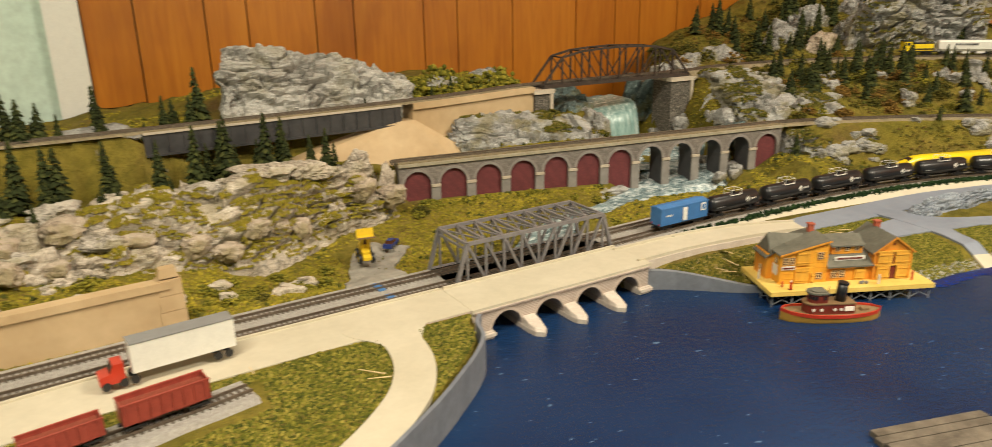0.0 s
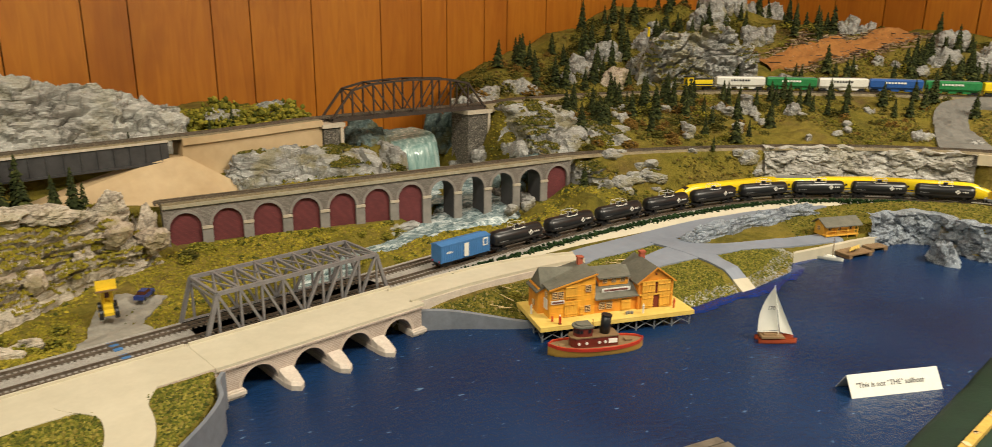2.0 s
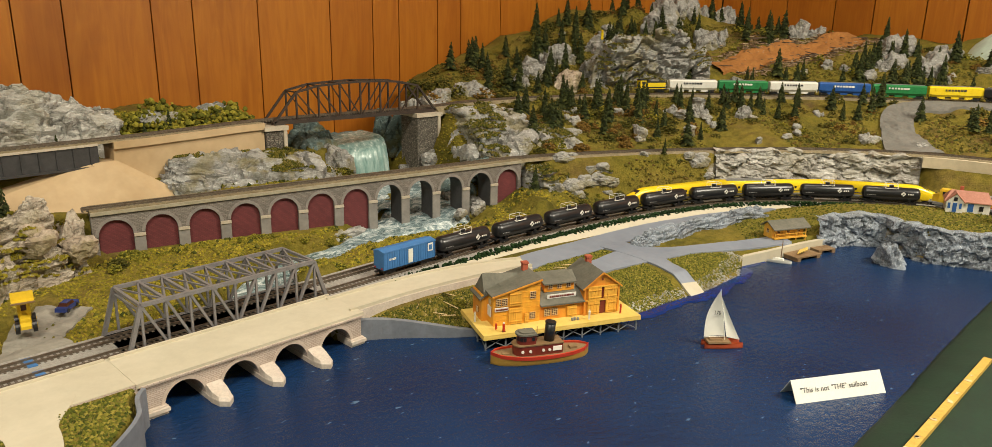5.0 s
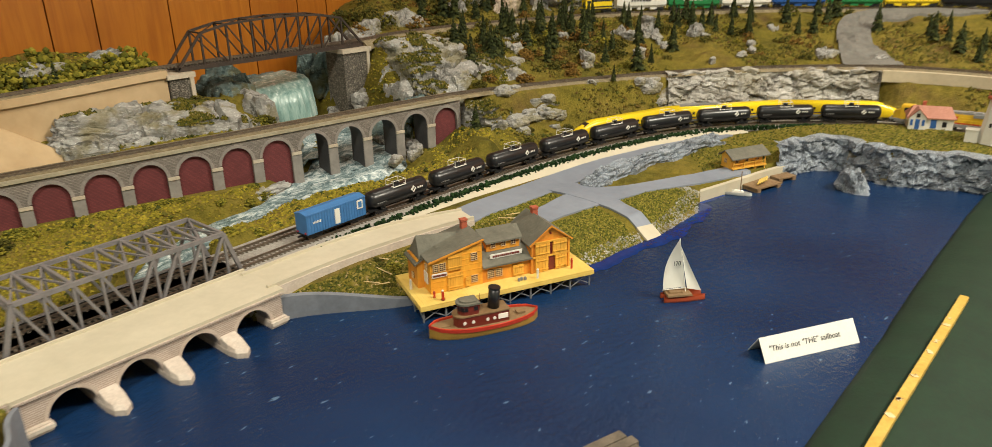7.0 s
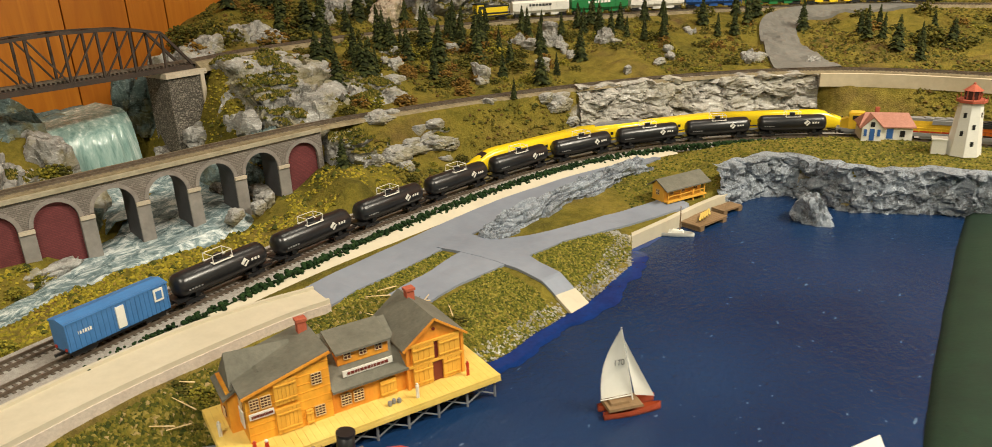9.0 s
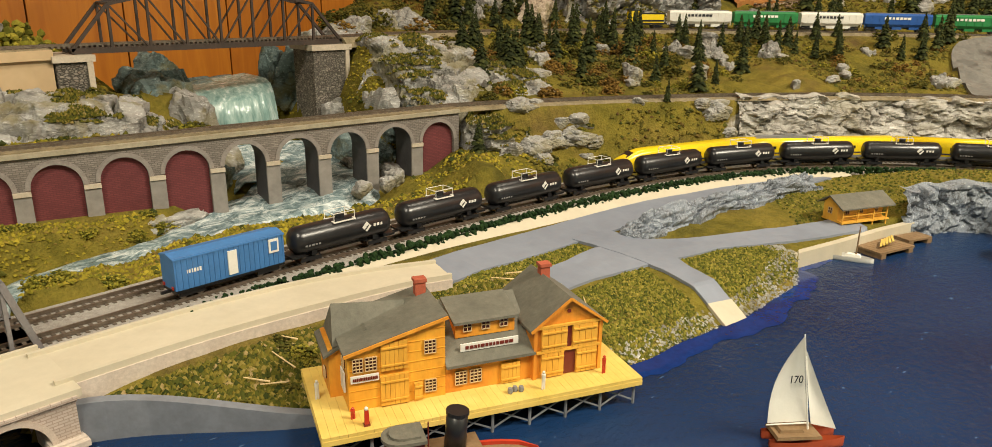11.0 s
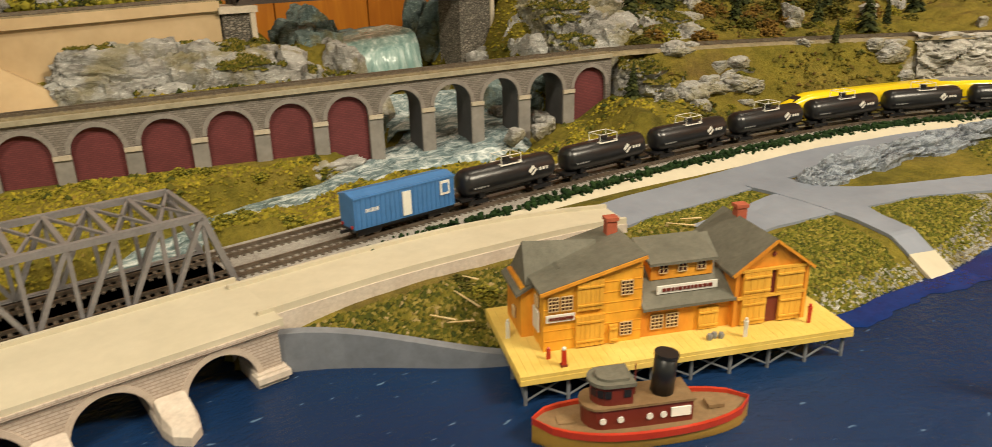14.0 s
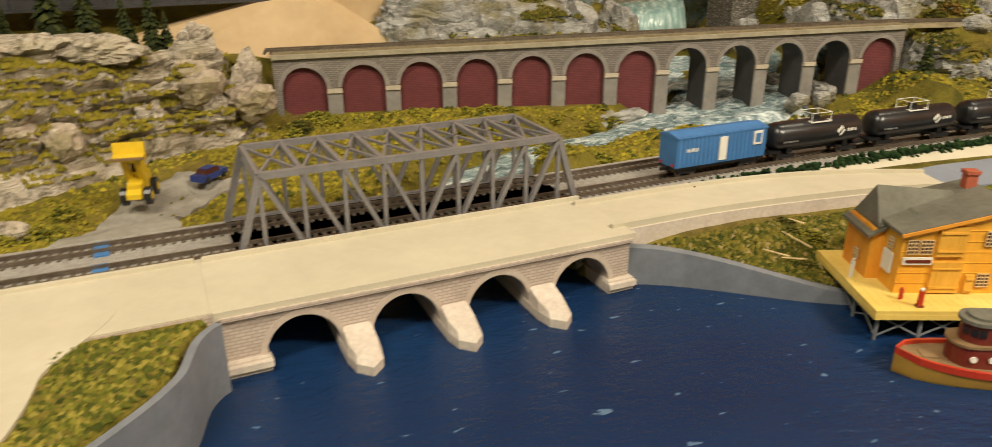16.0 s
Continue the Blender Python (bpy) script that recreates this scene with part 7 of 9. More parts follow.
for mat, label, letters in (("white", "white covered hopper with dark lettering bars", "ink"), ("green", "green covered hopper with pale lettering bars", "sail"), ("white", "white covered hopper with dark lettering bars", "ink"), ("deepblue", "blue covered hopper with pale lettering bars", "sail"),
                            ("green", "dark green covered hopper with white lettering bars", "white"), ("bullet", "yellow covered hopper with dark lettering bars", "ink"), ("black", "black covered hopper with white lettering bars", "white")):
    hopper(mat, label, letters).matrix_basis = top.stand(s0, 0.074)
    s0 += 0.103

# siding with red hoppers
SIDE = spline([(-0.4, 0.355, 0.036), (-0.2, 0.44, 0.036), (-0.04, 0.48, 0.036), (0.06, 0.5015, 0.036), (0.1, 0.512, 0.036)], 10)
railway(SIDE, "short weathered siding beside the road")
side = Line(SIDE)


def open_hopper():
    t = thing("open_hopper", "open oxide-red railway hopper on the siding", "hopper car", "red hoppers")
    L, W = 0.033, 0.0088
    b = Build()
    ring = [(-L, -W), (L, -W), (L, W), (-L, W)]
    for (x0, y0), (x1, y1) in zip(ring, ring[1:] + ring[:1]):
        d = Vector((x1 - x0, y1 - y0, 0)).normalized()
        nrm = Vector((d.y, -d.x, 0))
        b.box(((x0 + x1) / 2, (y0 + y1) / 2, 0.0165), (abs(x1 - x0) + 0.001, abs(y1 - y0) + 0.001, 0.017))
    part("car_body", b, "hopperred", t)
    part("load", Build().box((0, 0, 0.0185), (2 * L - 0.002, 2 * W - 0.002, 0.006)), "coal", t)
    part("top_rim", Build().box((0, -W, 0.0252), (2 * L + 0.002, 0.0018, 0.0012)).box((0, W, 0.0252), (2 * L + 0.002, 0.0018, 0.0012)), "hopperred", t)
    for s in (-1, 1):
        for k in range(8):
            part("rib", Build().box((-0.0295 + 0.0084 * k, s * (W + 0.001), 0.0165), (0.0009, 0.0014, 0.016)), "hopperred", t)
    for x in (-0.014, 0.014):
        part("chute", Build().box((x, 0, 0.0072), (0.016, 0.011, 0.005), taper=1.2), "hopperred", t)
    part("underframe", Build().box((0, 0, 0.0062), (2 * L + 0.006, 0.004, 0.0016)), "black", t)
    for x in (-0.024, 0.024):
        bogie(t, x)
    return t


h = open_hopper()
e = side.near_x(0.041)
h.matrix_basis = side.stand(e, 0.04) @ Matrix.Scale(0.83, 4)
for k in (1, 2):
    copy_thing(h, side.stand(e - 0.061 * k, 0.04) @ Matrix.Scale(0.83, 4))


# white lorry
def lorry():
    t = thing("semi_truck", "red tractor with a long white box trailer", "truck", at=placed(0.0515, 0.571, 0.0335, 188))
    tr = part("trailer", Build().box((-0.012, 0, 0.0195), (0.074, 0.0165, 0.0225)), "white", t, "white box trailer")
    part("trailer_roof", Build().box((-0.012, 0, 0.0311), (0.0745, 0.017, 0.0008)), "grey", tr)
    part("chassis", Build().box((-0.01, 0, 0.0072), (0.07, 0.006, 0.0018)), "black", t)
    part("cab", Build().slab([(0.03, 0.004), (0.047, 0.004), (0.047, 0.0105), (0.0395, 0.012), (0.037, 0.0185), (0.03, 0.0185)], -0.0072, 0.0072), "hullred", t, "red cab")
    part("windscreen", Build().add([(0.0398, -0.0062, 0.0123), (0.0398, 0.0062, 0.0123), (0.0376, 0.0062, 0.0178), (0.0376, -0.0062, 0.0178)], [(0, 1, 2, 3)]), "black", t)
    for x in (-0.043, -0.035, 0.024, 0.0315, 0.043):
        for y in (-0.0065, 0.0065):
            part("wheel", Build().rod((x, y - 0.0013, 0.0032), (x, y + 0.0013, 0.0032), 0.0032, 0.0032, 12), "black", t)
    return t


lorry()


def loader():
    t = thing("wheel_loader", "large yellow wheel loader with a raised bucket", "loader", at=placed(0.26, 0.745, ground(0.26, 0.745, False) + 0.003, 262) @ Matrix.Diagonal((1.05, 0.86, 1.16, 1)))
    part("rear_body", Build().box((-0.006, 0, 0.0095), (0.016, 0.011, 0.009), taper=0.85), "loaderyellow", t)
    part("cab", Build().box((-0.004, 0, 0.019), (0.009, 0.0085, 0.011), taper=0.9), "loaderyellow", t)
    part("cab_window", Build().box((0.0003, 0, 0.018), (0.0008, 0.0064, 0.0045)), "glass", t)
    part("hood", Build().slab([(0.004, 0.006), (0.0165, 0.005), (0.0165, 0.0075), (0.004, 0.0145)], -0.0048, 0.0048), "loaderyellow", t)
    part("front_body", Build().box((0.008, 0, 0.008), (0.01, 0.009, 0.007)), "loaderyellow", t)
    for y in (-0.0042, 0.0042):
        part("lift_arm", Build().beam((0.004, y, 0.0125), (0.012, y, 0.026), 0.0034), "loaderyellow", t)
    bk = Build()
    bk.slab([(0.008, 0.024), (0.017, 0.0255), (0.0175, 0.027), (0.0105, 0.0275), (0.0095, 0.0335), (0.008, 0.0335)], -0.0102, 0.0102)
    part("bucket", bk, "loaderyellow", t, "raised yellow bucket")
    part("bucket_teeth", Build().box((0.0172, 0, 0.0268), (0.002, 0.022, 0.001)), "tugdeck", t)
    for x in (-0.009, 0.009):
        for y in (-0.0078, 0.0078):
            w = part("wheel", Build().rod((x, y - 0.0021, 0.0048), (x, y + 0.0021, 0.0048), 0.0048, 0.0048, 14), "black", t)
            part("hub", Build().rod((x, y - 0.0025, 0.0048), (x, y + 0.0025, 0.0048), 0.0022, 0.0022, 10), "loaderyellow", w)


loader()


def sedan():
    t = thing("car", "small dark blue parked car", "car", at=placed(0.3, 0.776, ground(0.3, 0.776, False) + 0.003, 50))
    part("body", Build().box((0, 0, 0.0038), (0.026, 0.0105, 0.004), taper=0.96), "carblue", t)
    part("cabin", Build().box((-0.001, 0, 0.007), (0.014, 0.0092, 0.0034), taper=0.78), "glass", t)
    part("roof", Build().box((-0.001, 0, 0.0088), (0.0095, 0.0068, 0.0006)), "carblue", t)
    for x in (-0.008, 0.008):
        for y in (-0.005, 0.005):
            part("wheel", Build().rod((x, y - 0.0008, 0.0021), (x, y + 0.0008, 0.0021), 0.0021, 0.0021, 10), "black", t)
    for y in (-0.0035, 0.0035):
        part("headlight", Build().box((0.0129, y, 0.0042), (0.0008, 0.002, 0.0012)), "white", t)


sedan()

# blue painted marks across the tracks
for ln in (near, far):
    p = ln.at(ln.near_x(0.245))
    single("track_mark", Build().box((p.x, p.y, p.z - 0.0022), (0.007, 0.02, 0.0012), 0.1), "blue", "bright blue painted mark across the track", "mark", "track marks")
# weathered raft on the lake
raft = thing("raft", "low weathered brown plank raft on the lake", "raft", at=placed(0.52, 0.262, 0, -13))
for k in range(6):
    part("plank", Build().box((0, -0.02 + 0.008 * k, 0.002), (0.1 - 0.006 * (k % 2), 0.0074, 0.003 + 0.0008 * (k % 3))), "raftwood", raft)


# ---- rock work ----
def clear_of_road(x, y):
    return x < 1.44 or min((p.x - x) ** 2 + (p.y - y) ** 2 for p in HILL_ROAD[::3]) > 0.045 ** 2


def SLOPE_Y(x):
    return float(np.interp(x, (1.64, 1.74, 1.87, 2.0, 2.16), (0.93, 0.885, 0.86, 0.838, 0.81)))


def ico(n):
    bm = bmesh.new()
    bmesh.ops.create_icosphere(bm, subdivisions=n, radius=1)
    v = [p.co.copy() for p in bm.verts]
    f = [tuple(q.index for q in face.verts) for face in bm.faces]
    bm.free()
    return v, f


ICO = {n: ico(n) for n in (1, 2, 3, 4)}


def craggy(p, seed, layers, cut, planes):
    """The skin of a broken stone: flat faces, chipped edges and shallow beds."""
    r = 1.3
    for n, d in planes:
        c = p.dot(n)
        if c > 0.05:
            r = min(r, d / c)
    q = p * r * 1.4 + Vector((seed * 3.1, seed * 1.7, seed * 0.9))
    d = noise.voronoi(q * Vector((1.6, 1.6, 2.4)))[0]
    h = noise.noise_vector(noise.voronoi(q * Vector((1.6, 1.6, 2.4)))[1][0] * 5.1)
    r += 0.05 * fbm(q.x * 3, q.y * 3, q.z * 3, 4) + 0.04 * fbm(q.x * 9, q.y * 9, q.z * 14, 3) + 0.16 * h.x + 0.2 * h.y * d[0] - 0.1 * (1 - smooth(0.0, 0.07, d[1] - d[0]))
    out = p * r
    if layers:
        z = out.z * layers + 0.5 * fbm(q.x, q.y, 4, 2)
        k = 1 + cut * (noise.cell(Vector((math.floor(z) * 3.7, seed * 9, 1.5))) - 0.6) - cut * 0.6 * (1 - smooth(0.0, 0.22, z - math.floor(z)))
        out = Vector((out.x * k, out.y * k, out.z))
    return out


def rock(x, y, size, deg=0, seed=1, mat="rock", detail=4, layers=0, cut=0.12, sink=0.35, z=None, label="pale grey craggy plaster rock outcrop", name="rock_outcrop", group="rock outcrops"):
    v, f = ICO[detail]
    b = Build()
    r = Matrix.Rotation(radians(deg), 3, "Z")
    base = ground(x, y) if z is None else z + settle(x, y)
    rn = random.Random(seed)
    planes = [(Vector((rn.gauss(0, 1), rn.gauss(0, 1), rn.gauss(0, 0.8))).normalized(), rn.uniform(0.62, 0.95)) for _ in range(15)] + [(Vector((rn.uniform(-0.25, 0.25), rn.uniform(-0.35, 0.1), 1)).normalized(), 0.72)]
    pts = []
    for p in v:
        q = craggy(p, seed, layers, cut, planes)
        q = Vector((q.x * size[0], q.y * size[1], q.z * size[2]))
        pts.append(r @ q)
    b.add(pts, f)
    ob = single(name, b, mat, label, "rock", group)
    ob.location = (x, y, base + size[2] * (1 - 2 * sink))
    return ob


LEDGE = "weathered pale plaster rock ledge in level beds"
rnd = random.Random(11)


def rock_slope(name, foot, crest, back, mat, label, nu, nv, amp, bed, seed, cells=30, foam=0.0, kind="", block=0.9, stepped=1.5):
    """A bedded rock face between a foot line, a crest line and a line behind it."""
    foot, crest, back = (Line(spline([(x, y, z + settle(x, y)) for x, y, z in q], 10)) for q in (foot, crest, back))
    grid = []
    for i in range(nu + 1):
        a, c, e = (q.at(q.s[-1] * i / nu * 0.9999) for q in (foot, crest, back))
        for k in range(nv + 1):
            v = k / nv
            p = a.lerp(c, v / 0.72) if v < 0.72 else c.lerp(e, (v - 0.72) / 0.28)
            w = 0.03 * fbm(p.x * 8, p.y * 8, seed, 3)
            up = v / 0.72 if v < 0.72 else 1
            p = p + Vector((0, 0, (c.z - a.z) * (0.16 * math.sin(up * math.pi) + 0.35 * w / 0.03 * 0.3 * up)))
            end = smooth(0, 0.07, i / nu) * (1 - smooth(0.93, 1, i / nu)) * smooth(0, 0.04, v)
            p.z = p.z * end + min(p.z, ground(p.x, p.y) - 0.01) * (1 - end)
            grid.append(p)
    out = []
    m = nv + 1
    for i in range(nu + 1):
        for k in range(m):
            p = grid[i * m + k]
            du = grid[min(i + 1, nu) * m + k] - grid[max(i - 1, 0) * m + k]
            dv = grid[i * m + min(k + 1, nv)] - grid[i * m + max(k - 1, 0)]
            n = du.cross(dv).normalized()
            if n.y > 0.3:
                n = Vector((0, 0, 1))
            rim = smooth(0, 0.1, k / nv) * smooth(0, 0.05, i / nu) * (1 - smooth(0.95, 1, i / nu)) * (1 - smooth(0.9, 1, k / nv))
            q = Vector((p.x * cells * 0.5 + 0.4 * fbm(p.x * 50, p.y * 50, p.z * 50, 2), p.y * cells * 0.9 + seed, p.z * cells * 2.0))
            d, pts = noise.voronoi(q)
            h = noise.noise_vector(pts[0] * 7.7)
            face = block * h.x + block * (q - pts[0]).dot(h) - 0.9 * (1 - smooth(0.0, 0.16, d[1] - d[0]))
            fine = 0.45 * fbm(p.x * 70, p.y * 90, p.z * 200, 4)
            # beds step back one above the other
            z = p.z / bed + 1.1 * fbm(p.x * 14, p.y * 14, seed + 3, 3)
            f = z - math.floor(z)
            step = stepped * (smooth(0.0, 0.3, f) - 0.55) + 1.1 * noise.cell(Vector((p.x * 22 + math.floor(z) * 5.3, seed, math.floor(z) * 1.9))) - 0.45
            out.append(p + n * amp * (face + fine + step) * rim - Vector((0, 0, 0.006 * (1 - rim))))
    b = Build().add(out, [(i * m + k, (i + 1) * m + k, (i + 1) * m + k + 1, i * m + k + 1) for i in range(nu) for k in range(nv)])
    ob = single(name, b, mat, label, "rock", kind=kind)
    if foam:
        for i in range(0, nu):
            for k in range(2, nv - 1):
                p, pu, pv = out[i * m + k], out[(i + 1) * m + k], out[i * m + k + 1]
                n = (pu - p).cross(pv - p).normalized()
                if n.z > (0.6 if mat == "rock_warm" else 0.72) and fbm(p.x * 15, p.y * 15, p.z * 15 + seed, 3) + 0.1 * rnd.random() > 0.25 - foam:
                    (WARM_SPOTS if mat == "rock_warm" else FOAM_SPOTS).append(p)
    return ob


FOAM_SPOTS, WARM_SPOTS = [], []
# hillside above the near tracks, up to the viaduct's end
rock_slope("rock_hillside", [(-0.5, 0.72, 0.045), (-0.3, 0.745, 0.046), (-0.08, 0.75, 0.046), (0.06, 0.757, 0.046), (0.15, 0.772, 0.044), (0.205, 0.8, 0.04), (0.24, 0.832, 0.04), (0.29, 0.858, 0.042), (0.372, 0.872, 0.05)],
           [(-0.5, 0.8, 0.094), (-0.3, 0.815, 0.096), (-0.08, 0.835, 0.104), (0.06, 0.84, 0.112), (0.15, 0.85, 0.118), (0.2, 0.862, 0.12), (0.24, 0.876, 0.12), (0.29, 0.886, 0.117), (0.362, 0.897, 0.113)],
           [(-0.5, 0.85, 0.094), (-0.3, 0.865, 0.096), (-0.08, 0.885, 0.1), (0.06, 0.9, 0.104), (0.15, 0.91, 0.104), (0.2, 0.918, 0.1), (0.24, 0.925, 0.1), (0.29, 0.935, 0.1), (0.352, 0.945, 0.1)],
           "rock_warm", "weathered buff plaster hillside in broken level beds", 340, 84, 0.0062, 0.0125, 3.0, 20, 0.36, kind="structure", block=0.6, stepped=2.0)
# rounded buff stones over the slope, pale bedded caps along its crest
for k in range(18):
    u, v = rnd.uniform(0, 1), rnd.uniform(0.05, 0.75)
    x = -0.16 + 0.5 * u
    foot_y, top_y = float(np.interp(x, (-0.2, 0.06, 0.15, 0.24, 0.37), (0.748, 0.757, 0.772, 0.832, 0.872))), float(np.interp(x, (-0.2, 0.15, 0.24, 0.36), (0.825, 0.85, 0.876, 0.897)))
    w = rnd.uniform(0.01, 0.022)
    rock(x, foot_y + (top_y - foot_y) * v, (w * 1.25, w * 0.8, w * rnd.uniform(0.6, 0.95)), rnd.uniform(-25, 25), rnd.uniform(1, 90), "rock_buff", 3, 0, 0.1, 0.4, z=0.058 + 0.055 * v, label="rounded buff boulder set in the hillside", name="boulder", group="hillside boulders")
for x, y, w, h, seed in ((-0.1, 0.852, 0.035, 0.014, 3), (-0.02, 0.848, 0.04, 0.018, 5), (0.06, 0.85, 0.042, 0.02, 8), (0.125, 0.853, 0.034, 0.018, 12), (0.18, 0.866, 0.03, 0.016, 17), (0.02, 0.8, 0.03, 0.016, 19), (-0.07, 0.79, 0.035, 0.015, 23), (0.1, 0.806, 0.028, 0.014, 29)):
    rock(x, y, (w, w * 0.6, h), rnd.uniform(-12, 12), seed * 1.7, "rock_pale", 4, 4, 0.16, 0.35, z=0.1 if y > 0.83 else 0.078, label="white-washed bedded rock on the hillside", group="hillside rocks")
# big slab behind the girder bridge, smaller ones towards the truss
rock_slope("rock_outcrop", [(0.15, 1.035, 0.168), (0.22, 1.035, 0.17), (0.3, 1.035, 0.172), (0.38, 1.035, 0.175), (0.46, 1.04, 0.178)],
           [(0.178, 1.085, 0.238), (0.2, 1.09, 0.262), (0.29, 1.095, 0.249), (0.36, 1.095, 0.236), (0.455, 1.085, 0.2)],
           [(0.17, 1.14, 0.19), (0.22, 1.15, 0.21), (0.3, 1.15, 0.21), (0.38, 1.15, 0.205), (0.46, 1.13, 0.18)],
           "rock_slab", "large pale grey plaster rock slab behind the upper line", 190, 84, 0.0068, 0.017, 8.0, 22)
for x, y, w, h in ((0.5, 1.09, 0.035, 0.026), (0.575, 1.1, 0.03, 0.03), (0.59, 1.08, 0.022, 0.02), (0.02, 1.06, 0.05, 0.02)):
    rock(x, y, (w, w * 0.7, h), rnd.uniform(-15, 15), rnd.uniform(1, 60), "rock", 4, 3, 0.1)
# white capping stones on the left hillside and the upright faces beside the viaduct
for x, y, w, h, z in ((0.03, 0.9, 0.03, 0.014, 0.1), (0.065, 0.895, 0.024, 0.012, 0.1), (0.14, 0.88, 0.02, 0.01, 0.103), (0.19, 0.872, 0.034, 0.014, 0.118), (0.235, 0.872, 0.03, 0.012, 0.118), (0.3, 0.885, 0.016, 0.022, 0.112), (0.335, 0.885, 0.014, 0.03, 0.075), (0.31, 0.872, 0.013, 0.017, 0.066), (0.265, 0.86, 0.014, 0.02, 0.06)):
    rock(x, y, (w * 1.15, w * 0.8, h * 1.15), rnd.uniform(-25, 25), rnd.uniform(1, 90), "rock_warm", 4, 3, 0.08, 0.4, z=z - 0.002, label="white-topped buff rock on the hillside", group="hillside rocks")
for k in range(14):
    x, y = rnd.uniform(-0.1, 0.2), rnd.uniform(0.70, 0.735)
    rock(x, y, (rnd.uniform(0.008, 0.016), rnd.uniform(0.006, 0.012), rnd.uniform(0.005, 0.01)), rnd.uniform(0, 180), rnd.uniform(1, 50), "rock_warm", 3, 0, label="pale buff boulder among yellow foam", name="boulder", group="boulders")
# ledges between viaduct and plaster wall
rock_slope("rock_ledge", [(0.455, 0.93, 0.113), (0.5, 0.914, 0.112), (0.58, 0.9, 0.113), (0.65, 0.888, 0.112), (0.71, 0.885, 0.09)],
           [(0.45, 0.962, 0.138), (0.5, 0.968, 0.145), (0.57, 0.974, 0.147), (0.63, 0.972, 0.143), (0.7, 0.96, 0.116)],
           [(0.45, 0.985, 0.135), (0.5, 0.985, 0.142), (0.57, 0.985, 0.145), (0.63, 0.985, 0.14), (0.71, 0.985, 0.112)], "rock", LEDGE, 200, 96, 0.0055, 0.0095, 5.0, 16, -0.06, block=0.5, stepped=2.2)
# low bank of rock under the viaduct's foot
rock_slope("rock_bank", [(0.47, 0.8, 0.018), (0.53, 0.817, 0.024), (0.6, 0.826, 0.031), (0.66, 0.83, 0.037), (0.69, 0.834, 0.041)],
           [(0.47, 0.83, 0.038), (0.53, 0.835, 0.042), (0.6, 0.838, 0.046), (0.66, 0.838, 0.047), (0.69, 0.84, 0.048)],
           [(0.47, 0.87, 0.04), (0.53, 0.862, 0.044), (0.6, 0.852, 0.046), (0.66, 0.848, 0.047), (0.69, 0.846, 0.047)], "rock", "pale grey rock bank beside the stream", 110, 20, 0.003, 0.007, 9.0, 50, 0.0)
# by the fall
for x, y, z, w, h, mat in ((0.742, 1.075, 0.115, 0.028, 0.044, "rock_wet"), (0.752, 1.03, 0.075, 0.024, 0.036, "rock"), (0.712, 1.05, 0.115, 0.035, 0.042, "rock_wet"), (0.738, 1.008, 0.09, 0.03, 0.048, "rock"), (0.7, 0.985, 0.07, 0.026, 0.026, "rock"), (0.868, 1.085, 0.13, 0.022, 0.05, "rock_wet"), (0.885, 1.065, 0.13, 0.026, 0.048, "rock_wet"), (0.9, 1.045, 0.1, 0.026, 0.05, "rock_wet"), (0.735, 1.1, 0.135, 0.03, 0.04, "rock_wet"), (0.8, 1.135, 0.128, 0.05, 0.014, "rock_wet"), (0.87, 1.02, 0.075, 0.018, 0.02, "rock"), (0.79, 0.985, 0.06, 0.02, 0.014, "rock_wet"), (0.84, 0.97, 0.06, 0.022, 0.014, "rock_wet"), (0.72, 0.95, 0.06, 0.03, 0.04, "rock"), (0.71, 0.9, 0.05, 0.025, 0.03, "rock_wet"), (0.87, 0.93, 0.06, 0.028, 0.035, "rock_wet"), (0.88, 0.87, 0.05, 0.025, 0.028, "rock_wet"), (0.9, 0.98, 0.09, 0.03, 0.03, "rock")):
    rock(x, y, (w, w * 0.8, h), rnd.uniform(0, 180), rnd.uniform(1, 60), mat, 4, 0, 0.1, 0.4, z=z, label="dark wet rock beside the waterfall" if mat == "rock_wet" else "grey rock in the gorge", group="gorge rocks")
# stones where the stream leaves its banks
for x, y, w in ((0.87, 0.838, 0.012), (0.878, 0.862, 0.014), (0.858, 0.812, 0.011), (0.835, 0.797, 0.009), (0.805, 0.792, 0.01), (0.862, 0.89, 0.016)):
    rock(x, y, (w * 1.3, w, w * 0.9), x * 900, x * 70, "rock", 3, 0, 0.1, 0.45, z=0.052, label="grey boulder at the stream's edge", name="boulder", group="stream boulders")
